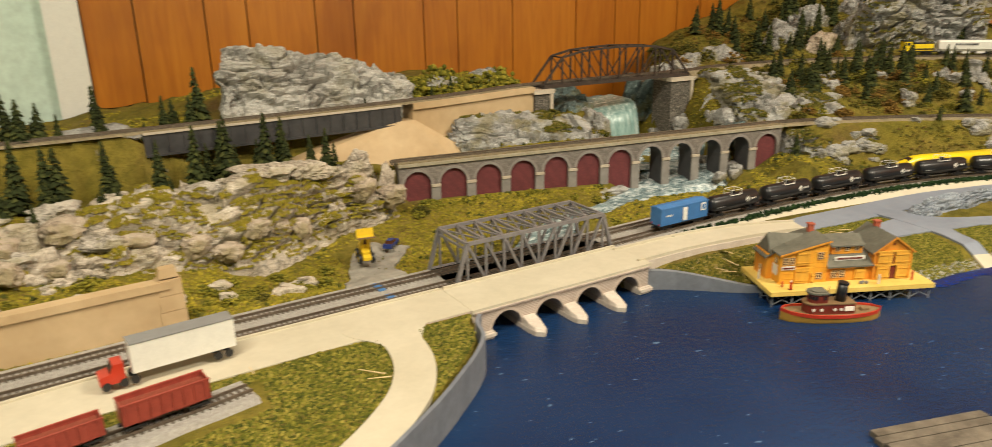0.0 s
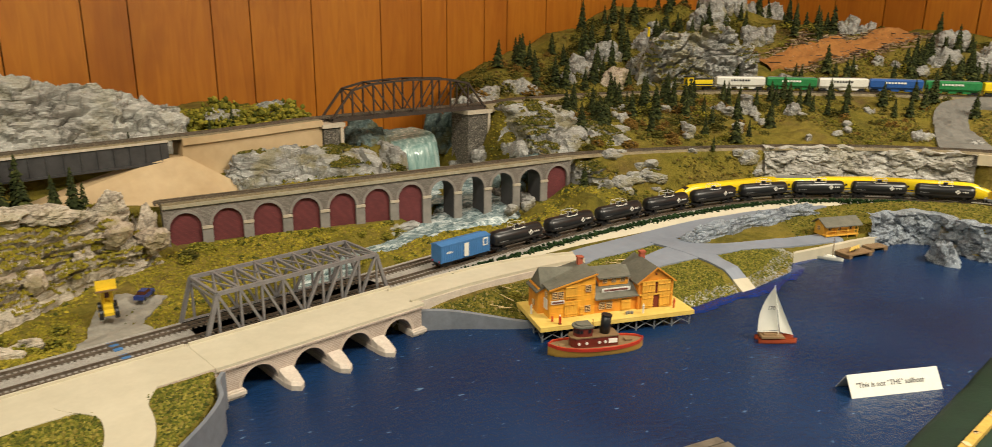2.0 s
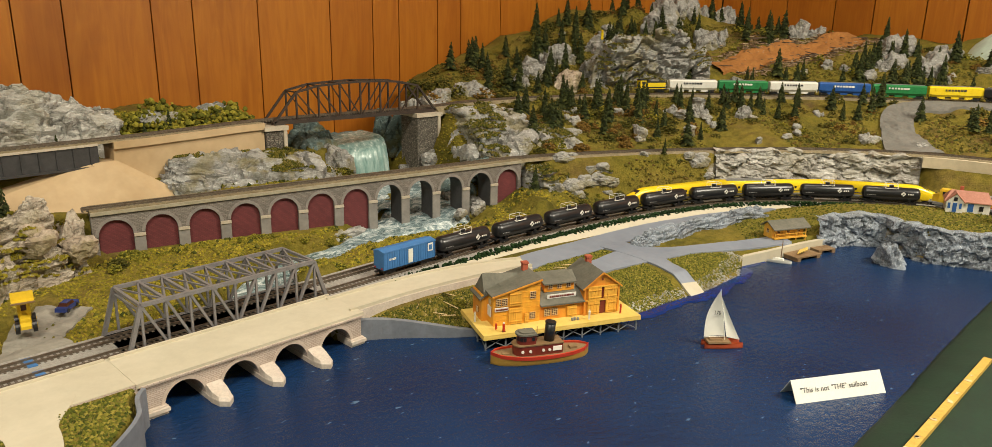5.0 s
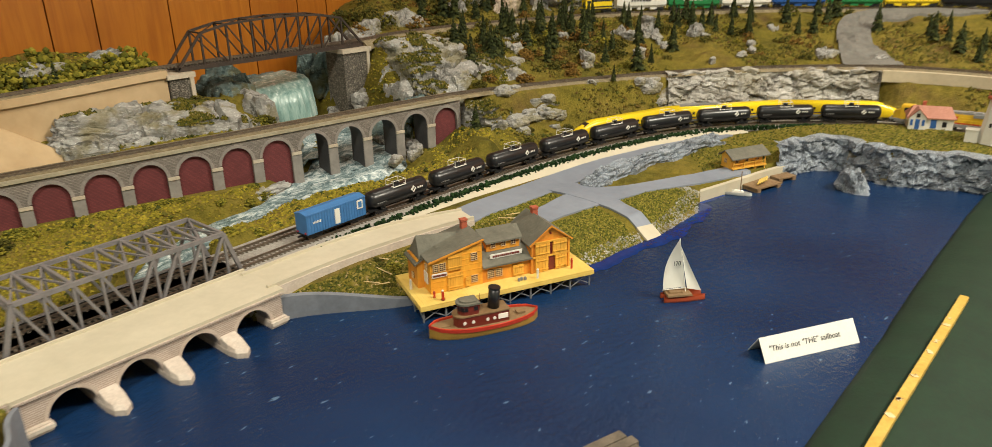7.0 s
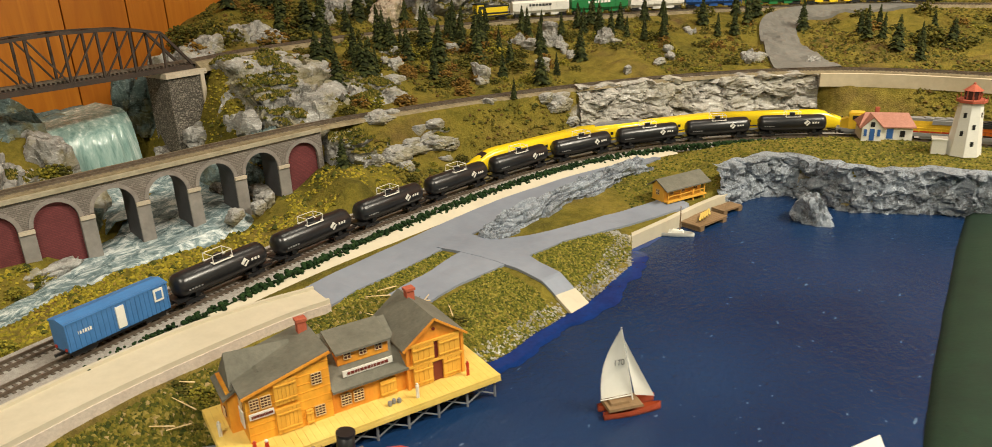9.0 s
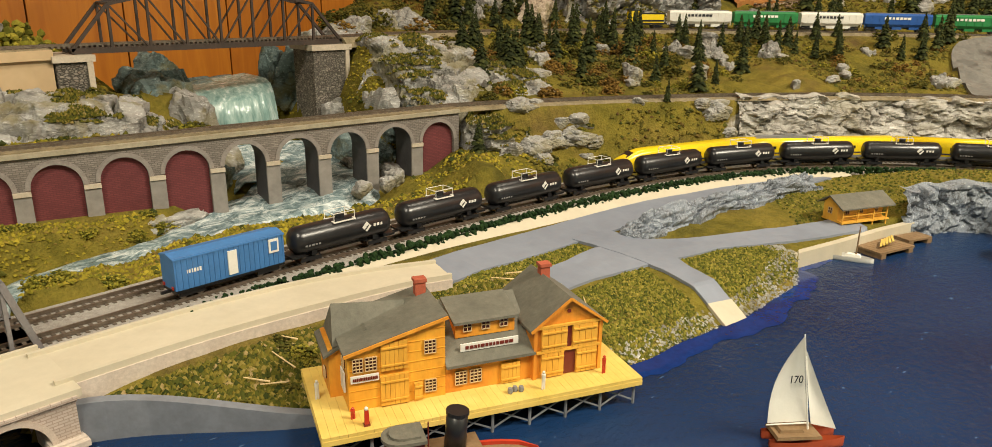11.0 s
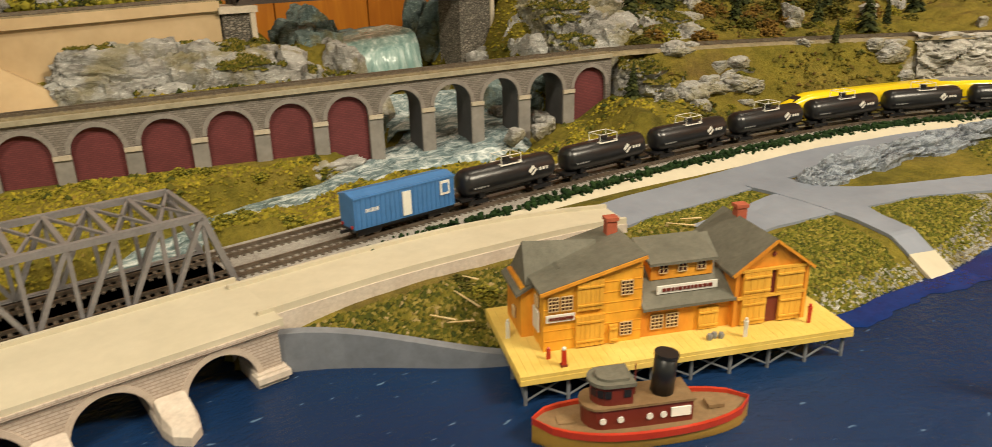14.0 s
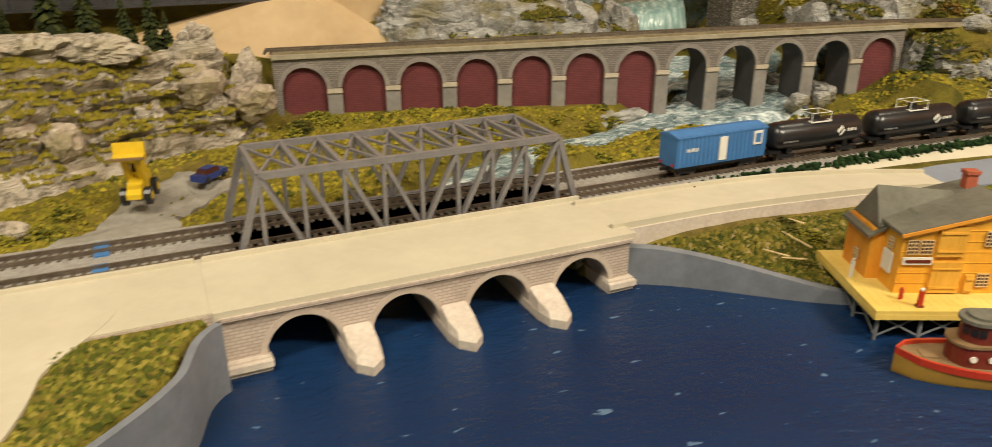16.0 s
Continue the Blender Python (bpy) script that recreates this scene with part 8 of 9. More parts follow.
# stream banks
for k in range(22):
    i = rnd.randrange(14, 44)
    p, w = STREAM[i], STREAM_W[i]
    a = rnd.uniform(0.7, 1.25) * rnd.choice((1, 1, -0.95))
    d = STREAM[i + 1] - p
    q = p + Vector((d.y, -d.x, 0)).normalized() * w * a
    s = rnd.uniform(0.005, 0.013)
    rock(q.x, q.y, (s * 1.5, s, s * 0.8), rnd.uniform(0, 180), rnd.uniform(1, 60), rnd.choice(("rock", "rock_wet", "rock")), 3, 0, z=max(p.z, 0) - 0.001, label="grey boulder at the stream's edge", name="boulder", group="stream boulders")
def outcrop(x, y, w, d, h, n, seed, mat="rock", label="pale grey broken rock outcrop", name="rock_outcrop", group="rock outcrops", deg=0, layers=0):
    """Several broken stones grown together into one craggy outcrop."""
    rn = random.Random(seed)
    t = thing(name, label, "rock", group)
    v, f = ICO[4]
    c, e = math.cos(radians(deg)), math.sin(radians(deg))
    for k in range(n):
        a, q = rn.uniform(0, math.tau), rn.uniform(0, 1) ** 0.6 if k else 0.0
        ox, oy = q * w * math.cos(a), q * d * math.sin(a)
        px, py = x + ox * c - oy * e, y + ox * e + oy * c
        size = (1 - 0.45 * q) * rn.uniform(0.75, 1.1)
        sx, sy, sz = size * (w * 0.62 + d * 0.2), size * (d * 0.7 + w * 0.15), size * h * rn.uniform(0.6, 0.95)
        planes = [(Vector((rn.gauss(0, 1), rn.gauss(0, 1), rn.gauss(0, 0.7))).normalized(), rn.uniform(0.6, 0.95)) for _ in range(13)]
        m = Matrix.Rotation(radians(deg) + rn.uniform(-0.5, 0.5), 3, "Z")
        pts = []
        for p in v:
            g = craggy(p, seed + k * 3.3, layers, 0.12, planes)
            pts.append(m @ Vector((g.x * sx, g.y * sy, g.z * sz)))
        ob = part("stone", Build().add(pts, f), mat, t)
        ob.location = (px, py, ground(px, py) - sz * 0.12)
    return t


# hillside right of the viaduct
for x, y, w, d, h, n, deg in ((0.942, 0.79, 0.012, 0.01, 0.03, 4, 0), (0.99, 0.752, 0.034, 0.014, 0.017, 8, -22), (1.05, 0.737, 0.03, 0.011, 0.013, 7, -25), (1.0, 0.785, 0.03, 0.012, 0.012, 6, -20), (1.135, 0.728, 0.014, 0.008, 0.008, 4, 0), (1.215, 0.675, 0.028, 0.011, 0.013, 7, -35)):
    outcrop(x, y, w, d, h, n, x * 90, deg=deg)
# mossy ledges beside the black truss and the broken side of the gorge
for x, y, z, w, h, mat in ((0.915, 0.88, 0.075, 0.03, 0.04, "rock_wet"), (0.918, 0.925, 0.09, 0.032, 0.045, "rock"), (0.93, 0.965, 0.11, 0.03, 0.045, "rock"), (0.94, 1.0, 0.135, 0.022, 0.035, "rock"), (0.945, 0.9, 0.105, 0.028, 0.03, "rock"), (0.955, 1.05, 0.15, 0.03, 0.05, "rock"), (0.93, 1.08, 0.14, 0.03, 0.06, "rock")):
    rock(x, y, (w, w * 0.9, h), rnd.uniform(0, 180), x * 31 + y * 57, mat, 4, 0, 0.1, 0.4, z=z, label="grey rock in the gorge", group="gorge rocks")
rock_slope("rock_ledge", [(0.908, 0.85, 0.09), (0.96, 0.842, 0.121), (1.02, 0.825, 0.121), (1.1, 0.795, 0.12)],
           [(0.925, 0.982, 0.19), (0.98, 0.978, 0.186), (1.05, 0.965, 0.178), (1.13, 0.93, 0.155)],
           [(0.925, 1.0, 0.182), (0.985, 0.998, 0.182), (1.06, 0.99, 0.175), (1.15, 0.955, 0.15)], "rock", "mossy grey rock ledges in level beds", 170, 100, 0.0045, 0.011, 21.0, 26, 0.2, block=0.8, stepped=2.2)
for x, y, w, d, h, n in ((1.365, 0.842, 0.022, 0.013, 0.026, 5), (1.415, 0.82, 0.026, 0.014, 0.032, 6), (1.4, 0.775, 0.018, 0.01, 0.016, 4), (1.465, 0.748, 0.022, 0.012, 0.024, 6), (1.52, 0.535, 0.024, 0.014, 0.02, 7), (1.545, 0.46, 0.02, 0.01, 0.01, 5), (1.07, 1.09, 0.04, 0.025, 0.03, 8), (1.0, 1.08, 0.035, 0.022, 0.026, 7), (0.95, 1.07, 0.02, 0.018, 0.022, 5), (1.18, 0.93, 0.018, 0.012, 0.012, 5), (1.12, 0.87, 0.02, 0.012, 0.01, 5), (1.58, 0.66, 0.016, 0.01, 0.014, 5)):
    outcrop(x, y, w, d, h, n, x * 77 + y)
rock_slope("rock_outcrop", [(0.92, 0.782, 0.058), (0.97, 0.763, 0.058), (1.02, 0.743, 0.058), (1.07, 0.722, 0.058)],
           [(0.93, 0.797, 0.118), (0.98, 0.78, 0.108), (1.03, 0.762, 0.1), (1.08, 0.743, 0.09)],
           [(0.935, 0.815, 0.115), (0.99, 0.798, 0.11), (1.04, 0.78, 0.105), (1.09, 0.76, 0.09)], "rock", "broken grey rock beside the viaduct's end", 110, 60, 0.007, 0.013, 15.0, 22, 0.28, block=1.2)
# crags of the mountain
rock_slope("crag", [(1.32, 1.005, 0.178), (1.38, 0.985, 0.178), (1.46, 0.95, 0.178), (1.53, 0.912, 0.178), (1.575, 0.882, 0.178)],
           [(1.335, 1.035, 0.258), (1.39, 1.015, 0.292), (1.46, 0.985, 0.3), (1.535, 0.948, 0.305), (1.59, 0.91, 0.235)],
           [(1.35, 1.09, 0.25), (1.41, 1.07, 0.28), (1.49, 1.045, 0.29), (1.57, 1.0, 0.29), (1.64, 0.95, 0.22)], "rock", "tall pale grey mountain cliff behind the upper track", 170, 80, 0.01, 0.026, 12.0, 15, 0.12, block=0.9, stepped=1.9)
rock(1.3, 1.055, (0.04, 0.028, 0.036), 10, 14.5, "rock_buff", 4, 0, 0.1, 0.4, label="rounded brown rock mound on the mountain", group="mountain mounds")
for x, y, w, d, h, n in ((1.2, 1.1, 0.03, 0.02, 0.03, 6), (1.27, 1.12, 0.045, 0.03, 0.045, 8), (1.34, 1.13, 0.04, 0.03, 0.05, 7), (1.5, 1.12, 0.05, 0.035, 0.055, 8), (1.62, 1.05, 0.05, 0.035, 0.055, 8), (1.7, 1.12, 0.06, 0.04, 0.07, 9), (1.8, 1.12, 0.06, 0.04, 0.07, 9), (1.95, 1.1, 0.07, 0.04, 0.085, 9), (2.1, 0.96, 0.07, 0.04, 0.075, 9), (1.72, 1.0, 0.04, 0.03, 0.05, 7), (2.0, 0.93, 0.05, 0.03, 0.05, 8), (2.08, 0.72, 0.05, 0.035, 0.04, 8), (1.95, 0.68, 0.04, 0.03, 0.035, 7), (1.97, 0.6, 0.045, 0.035, 0.04, 8), (2.06, 0.62, 0.045, 0.03, 0.04, 7), (2.06, 0.5, 0.04, 0.03, 0.035, 6), (1.9, 0.74, 0.03, 0.02, 0.025, 5)):
    outcrop(x, y, w, d, h, n, x * 53 + y * 7, label="tall pale grey mountain crag", name="crag", group="mountain crags", layers=2)


for k in range(80):
    x, y = rnd.uniform(0.98, 2.1), rnd.uniform(0.6, 1.25)
    th, r = math.atan2(y - CY, x - CX), math.hypot(x - CX, y - CY)
    i = int((th - THETA[0]) / (THETA[1] - THETA[0]))
    if r < LEVEL_R[9, i] + 0.01 or abs(r - t_r[i]) < 0.045 or fbm(x * 6, y * 6, 1, 2) < -0.05 or not clear_of_road(x, y) or abs(y - SLOPE_Y(x)) < 0.05 and x > 1.64 or 1.45 < x < 1.9 and y < 0.62:
        continue
    w = rnd.uniform(0.008, 0.022)
    rock(x, y, (w, w * 0.75, w * rnd.uniform(0.55, 1.0)), rnd.uniform(0, 180), rnd.uniform(1, 90), "rock", 3, 3, 0.12, 0.35, label="pale grey stone on the mountain side", name="boulder", group="mountain boulders")


def rock_wall(name, path, out, z0, z1, mat, label, amp, nz=14, step=0.004, flutes=60, seed=0, blocky=None):
    """A craggy wall along a path, from z0 to z1, bulging out to the side."""
    ln = Line(path)
    n = int(ln.s[-1] / step)
    rows = []
    for i in range(n + 1):
        p, q = ln.at(ln.s[-1] * i / n), ln.at(min(ln.s[-1], ln.s[-1] * i / n + 0.003))
        a = ln.at(max(0, ln.s[-1] * i / n - 0.003))
        d = (q - a).normalized()
        s = Vector((d.y, -d.x, 0))
        for k in range(nz + 1):
            t = k / nz
            c = Vector((p.x, p.y, z0 + (z1 - z0) * t))
            g = noise.voronoi(Vector((c.x * flutes, c.y * flutes, c.z * flutes * 0.55 + seed)))[0]
            m = out * (1 - t) ** 1.3 + amp * (min(0.8, g[1] - g[0]) - 0.3) + amp * 0.9 * fbm(c.x * 28, c.y * 28, c.z * 22 + seed, 4)
            if blocky:
                q = Vector((c.x * blocky[0] + 0.25 * fbm(c.x * 40, c.y * 40, c.z * 40, 2), c.y * blocky[0], c.z * blocky[1] + 0.5 * fbm(c.x * 12, c.y * 12, seed, 2)))
                g, spot = noise.voronoi(q)
                h = noise.noise_vector(spot[0] * 6.3)
                m = out * (1 - t) ** 1.1 + amp * (0.75 * h.x + 0.8 * (q - spot[0]).dot(h) - 0.35 * (1 - smooth(0.0, 0.1, g[1] - g[0])) + 0.4 * fbm(c.x * 60, c.y * 60, c.z * 120 + seed, 4))
            if k == nz:
                m = -0.012
            rows.append(tuple(c + s * m + Vector((0, 0, 0.4 * amp * fbm(c.x * 40, c.y * 40, seed, 2)))))
    b = Build().add(rows, [(i * (nz + 1) + k, (i + 1) * (nz + 1) + k, (i + 1) * (nz + 1) + k + 1, i * (nz + 1) + k + 1) for i in range(n) for k in range(nz)])
    return single(name, b, mat, label, "rock", kind="structure")


rock_wall("rock_cut", [p for p in beside(MID, -0.0205) if p.x > 1.238 and p.y > 0.43], 0.02, 0.026, 0.0965, "rock_slab", "pale grey plaster rock cutting beside the tracks", 0.013, 34, 0.0024, 75, 2, (26, 62))
rock_wall("sea_cliff", [p for p in SHORE if (p.x > 1.155 and p.y < 0.462)], 0.006, -0.012, 0.046, "rock_blue", "fluted blue-grey sea cliff below the lighthouse", 0.0105, 30, 0.0022, 105, 5, (78, 56))
rock(1.168, 0.348, (0.025, 0.02, 0.034), 20, 4.4, "rock_blue", 4, 0, z=-0.004, sink=0.3, label="blue-grey sea rock standing in the lake", name="sea_rock", group="")
ridge = [(0.9 + 0.29 * u, 0.569 - 0.004 * u - 0.024 * u * u, 0.0) for u in (0, 0.15, 0.3, 0.45, 0.6, 0.75, 0.9, 1.0)]
lines = []
for off, up in ((-0.021, 0.0), (-0.001, 0.0165), (0.013, 0.003)):
    lines.append([(x, y + off * (0.8 + 0.2 * math.sin(x * 60)), ground(x, y + off, False) - settle(x, y + off) + up) for x, y, z in ridge])
rock_slope("roadside_ridge", lines[0], lines[1], lines[2], "rock_blue", "low crinkled blue-grey rock ridge beside the road", 200, 30, 0.0032, 0.006, 31.0, 60, 0.0, block=1.1, stepped=0.9)

# plaster walls
b = Build()
b.sweep([p for p in beside(FAR, 0.024) if -0.5 < p.x < 0.066], [(-0.004, -0.012), (0.006, -0.012), (0.006, 0.033), (-0.004, 0.033)])
t = thing("line_wall", "weathered tan plaster retaining wall beside the tracks", "wall", kind="structure")
part("wall", b, "plaster", t)
b = Build()
b.sweep([p for p in beside(FAR, 0.024) if -0.5 < p.x < 0.066], [(-0.006, 0.033), (0.007, 0.033), (0.007, 0.04), (-0.006, 0.04)])
part("coping", b, "plaster", t)
t = thing("wall_pier", "stubby tan plaster block at the wall's end", "pier")
p = beside(FAR, 0.026)[min(range(len(FAR)), key=lambda i: abs(FAR[i].x - 0.072))]
for k in range(3):
    part("block", Build().box((p.x, p.y, 0.034 + 0.0145 * k), (0.021 - 0.001 * k, 0.013, 0.014), 0.12), "plaster", t)
part("block", Build().box((p.x, p.y, 0.0755), (0.016, 0.012, 0.008), 0.12, taper=0.8), "plaster", t)
b = Build()
b.sweep([p for p in beside(MID, -0.029) if p.y < 0.43 and p.x > 1.4], [(-0.003, -0.02), (0.004, -0.02), (0.004, -0.003), (-0.003, -0.003)])
single("upper_wall", b, "plaster_pale", "cream plaster retaining wall below the upper track", "wall", kind="structure")
draped(spline([(1.64, 0.93, 0), (1.74, 0.885, 0), (1.87, 0.86, 0), (2.0, 0.838, 0), (2.16, 0.81, 0)], 14), [0.026 + 0.006 * k / 56 for k in range(57)], 0.007, "bare_slope", "orange_dirt", "bare orange earth slope scattered with felled logs", "slope", 10, 0.012, wob=0.4, rough=True)
for k in range(60):
    u = rnd.uniform(0, 1)
    x = 1.65 + 0.5 * u
    y = SLOPE_Y(x) + rnd.choice((rnd.uniform(-0.06, -0.02), rnd.uniform(0.02, 0.06), rnd.uniform(-0.03, 0.03)))
    a, l = rnd.uniform(0, math.pi), rnd.uniform(0.01, 0.025)
    z = ground(x, y) + 0.006
    single("felled_log", Build().rod((-l * math.cos(a), -l * math.sin(a), rnd.uniform(-0.001, 0.003)), (l * math.cos(a), l * math.sin(a), rnd.uniform(-0.001, 0.003)), 0.0012, 0.0009, 6), "bark", "bare brown felled log on the cleared slope", "log", "felled logs").location = (x, y, z)
b = Build()
for k in range(900):
    x = rnd.uniform(1.66, 2.18)
    y = SLOPE_Y(x) + rnd.choice((rnd.gauss(-0.036, 0.012), rnd.gauss(0.036, 0.012)))
    a, l = rnd.gauss(0.2, 0.9), rnd.uniform(0.003, 0.011)
    z = ground(x, y) + 0.003
    b.beam((x - l * math.cos(a), y - l * math.sin(a), z + rnd.uniform(-0.001, 0.003)), (x + l * math.cos(a), y + l * math.sin(a), z + rnd.uniform(-0.001, 0.004)), rnd.uniform(0.0008, 0.0022))
single("felled_debris", b, "splinter", "splintered pale wood strewn along the cleared slope", "debris", kind="stuff")
b = Build()
v, f = ICO[4]
b.add([(2.24 + 0.2 * p.x, 0.4 + 0.24 * p.y, 0.17 + 0.165 * p.z + 0.006 * fbm(p.x * 3, p.y * 3, p.z, 2)) for p in v], f)
single("bare_mound", b, "mint", "pale green unfinished plaster mound behind the trees", "mound", kind="structure", smooth=True)
fig = Build()
fig.rod((-0.002, 0, 0), (-0.001, 0, 0.008), 0.0016, 0.002, 6).rod((0.002, 0, 0), (0.001, 0, 0.008), 0.0016, 0.002, 6).rod((0, 0, 0.008), (0, 0, 0.015), 0.003, 0.003, 8).ball((0, 0, 0.0175), 0.0025)
single("figurine", fig, "bullet", "tiny bright yellow figurine on the mountain crag", "figurine").location = (1.45, 1.1, 0.257)

# ---- plants ----
def clear_of_ways(x, y, margin=0.0):
    th, r = math.atan2(y - CY, x - CX), math.hypot(x - CX, y - CY)
    k = int(min(max((th - THETA[0]) / (THETA[1] - THETA[0]), 0), len(THETA) - 1))
    lr = LEVEL_R[:, k]
    if lr[5] - 0.04 - margin < r < lr[6] + 0.002 + margin or abs(r - (lr[8] + lr[9]) / 2) < 0.022 + margin or abs(r - (lr[10] + lr[11]) / 2) < 0.02 + margin:
        return False
    d2 = (STREAM_P[:, 0] - x) ** 2 + (STREAM_P[:, 1] - y) ** 2
    j = int(np.argmin(d2))
    if math.sqrt(d2[j]) < STREAM_W[j] * 0.98 + 0.004:
        return False
    if 0.765 < x < 0.87 and y > 1.02:
        return False
    if x > 1.44 and min((p.x - x) ** 2 + (p.y - y) ** 2 for p in HILL_ROAD[::3]) < 0.036 ** 2:
        return False
    if 1.66 < x < 2.24 and -0.045 - 0.03 * (x - 1.7) < y - SLOPE_Y(x) < 0.035:
        return False
    return True


def conifer_meshes(seed, tall):
    rn = random.Random(seed)
    crown, trunk = Build(), Build()
    trunk.rod((0, 0, -0.12), (0, 0, 0.97), 0.022, 0.004, 6)
    n = 17
    for i in range(n):
        z = 0.1 + 0.88 * i / (n - 1)
        r = (0.27 if not tall else 0.2) * (1 - (z - 0.1) / 0.92) ** 0.85 + 0.018
        m = max(4, int(11 * (1 - z * 0.6)))
        for k in range(m):
            a = math.tau * (k + rn.random() * 0.8) / m + i
            l = r * rn.uniform(0.62, 1.12)
            c, s = math.cos(a), math.sin(a)
            w = l * rn.uniform(0.28, 0.42)
            drop = l * rn.uniform(0.25, 0.5)
            zz = z + rn.uniform(-0.015, 0.015)
            root, tipp = (0, 0, zz + 0.02), (l * c, l * s, zz - drop)
            mid = Vector((l * 0.6 * c, l * 0.6 * s, zz - drop * 0.35))
            crown.add([root, tuple(mid + Vector((-s * w, c * w, -0.012))), tipp, tuple(mid + Vector((s * w, -c * w, -0.012))), tuple(mid + Vector((0, 0, 0.03))), tuple(mid + Vector((0, 0, -0.035)))],
                      [(0, 1, 4), (1, 2, 4), (2, 3, 4), (3, 0, 4), (0, 5, 1), (1, 5, 2), (2, 5, 3), (3, 5, 0)])
    crown.rod((0, 0, 0.9), (0, 0, 1.03), 0.022, 0.002, 5)
    return crown, trunk


def make_conifer(seed, tall, mat="needle"):
    t = thing("conifer", "dark green bottle-brush model conifer", "tree", "conifers")
    c, k = conifer_meshes(seed, tall)
    part("trunk", k, "bark", t)
    part("crown", c, mat, t)
    t.location = (0, 0, -5)
    return t


def bush_build(seed, n=150):
    rn = random.Random(seed)
    b = Build()
    v, f = ICO[1]
    for k in range(n):
        a, e = rn.uniform(0, math.tau), rn.uniform(-0.1, 1)
        rr = rn.uniform(0.25, 1) ** 0.6
        c = Vector((rr * math.cos(a) * math.sqrt(max(0, 1 - e * e)), rr * math.sin(a) * math.sqrt(max(0, 1 - e * e)), rr * e))
        s = rn.uniform(0.07, 0.16)
        b.add([c + Vector((p.x * s * rn.uniform(0.6, 1.3), p.y * s * rn.uniform(0.6, 1.3), p.z * s * rn.uniform(0.5, 1.1))) for p in v], f)
    return b


rnd = random.Random(77)
TREES = [make_conifer(s, s % 2) for s in (1, 2, 3, 4)]


def stand_tree(proto, x, y, h, sink=0.0, z=None):
    m = Matrix.Translation((x, y, (ground(x, y) if z is None else z) - sink)) @ Matrix.Rotation(rnd.uniform(0, 6.28), 4, "Z") @ Matrix.Rotation(rnd.uniform(-0.05, 0.05), 4, "X")
    ob = copy_thing(proto, m)
    ob.scale = (h, h, h)
    return ob


# rocks left open to view
OPEN = [(1.34, 0.82, 0.03), (1.39, 0.8, 0.035), (1.44, 0.73, 0.03), (1.5, 0.52, 0.04), (1.42, 0.94, 0.05), (1.5, 0.9, 0.045), (2.0, 0.8, 0.05), (1.9, 0.82, 0.05)]


def grove(n, x0, x1, y0, y1, h0, h1):
    k = tries = 0
    while k < n and tries < n * 20:
        tries += 1
        x, y = rnd.uniform(x0, x1), rnd.uniform(y0, y1)
        if clear_of_ways(x, y, 0.006) and all(math.hypot(x - a, y - b) > r for a, b, r in OPEN):
            stand_tree(rnd.choice(TREES), x, y, rnd.uniform(h0, h1))
            k += 1


# single trees that stand out
for x, y, h in ((0.93, 0.772, 0.034), (1.165, 0.712, 0.026), (0.13, 1.02, 0.062), (0.115, 1.04, 0.04), (0.075, 1.02, 0.03), (0.175, 0.9, 0.05), (0.235, 0.9, 0.026), (0.25, 0.895, 0.03), (0.12, 0.89, 0.045), (0.06, 0.885, 0.035), (0.02, 0.88, 0.05), (-0.07, 0.86, 0.065), (-0.1, 0.84, 0.07), (-0.04, 0.83, 0.045), (0.14, 0.895, 0.028), (-0.05, 0.97, 0.05), (-0.09, 1.0, 0.06), (0.09, 0.86, 0.04)):
    stand_tree(TREES[int(x * 100) % 4], x, y, h)
for x, y, h in ((0.252, 0.918, 0.05), (0.27, 0.915, 0.056), (0.2, 0.925, 0.08), (0.155, 0.925, 0.08), (0.12, 0.93, 0.072), (0.08, 0.925, 0.06), (0.225, 0.93, 0.06), (0.03, 0.915, 0.066), (-0.03, 0.905, 0.07)):
    stand_tree(TREES[int(h * 1000) % 4], x, y, h, z=0.082)
grove(9, 1.02, 1.12, 0.88, 0.98, 0.035, 0.06)
grove(22, 1.08, 1.34, 0.82, 1.0, 0.032, 0.062)
grove(24, 1.24, 1.56, 0.72, 0.95, 0.03, 0.055)
grove(14, 1.5, 1.72, 0.6, 0.86, 0.03, 0.05)
grove(12, 1.6, 1.78, 0.3, 0.6, 0.03, 0.05)
grove(56, 1.1, 1.75, 1.0, 1.28, 0.04, 0.07)
grove(56, 1.65, 2.1, 0.55, 1.15, 0.038, 0.07)
grove(12, 1.85, 2.2, 0.2, 0.6, 0.04, 0.065)
grove(14, -0.4, -0.05, 0.8, 0.95, 0.04, 0.07)
grove(12, -0.2, 0.18, 0.87, 0.95, 0.03, 0.055)
grove(10, -0.15, 0.14, 1.02, 1.08, 0.035, 0.075)
for x, y, h in ((0.145, 1.05, 0.088), (0.1, 1.05, 0.06), (-0.02, 0.9, 0.075), (0.03, 0.91, 0.06), (-0.06, 0.92, 0.08), (0.09, 0.915, 0.05), (-0.12, 0.89, 0.085), (-0.09, 0.87, 0.06)):
    stand_tree(TREES[int(h * 1000) % 4], x, y, h)


def make_bush(seed, mat, label, n=170):
    t = single("bush", bush_build(seed, n), mat, label, "bush", "bushes")
    t.location = (0, 0, -5)
    return t


BUSHES = [make_bush(21, "leaf", "clumpy olive-green foam bush"), make_bush(22, "leaf", "clumpy yellow-green foam bush"), make_bush(23, "autumn", "rusty brown foam bush"), make_bush(24, "leafdark", "clumpy dark olive foam bush", 140), make_bush(25, "leafdark", "clumpy dark green foam bush", 150)]


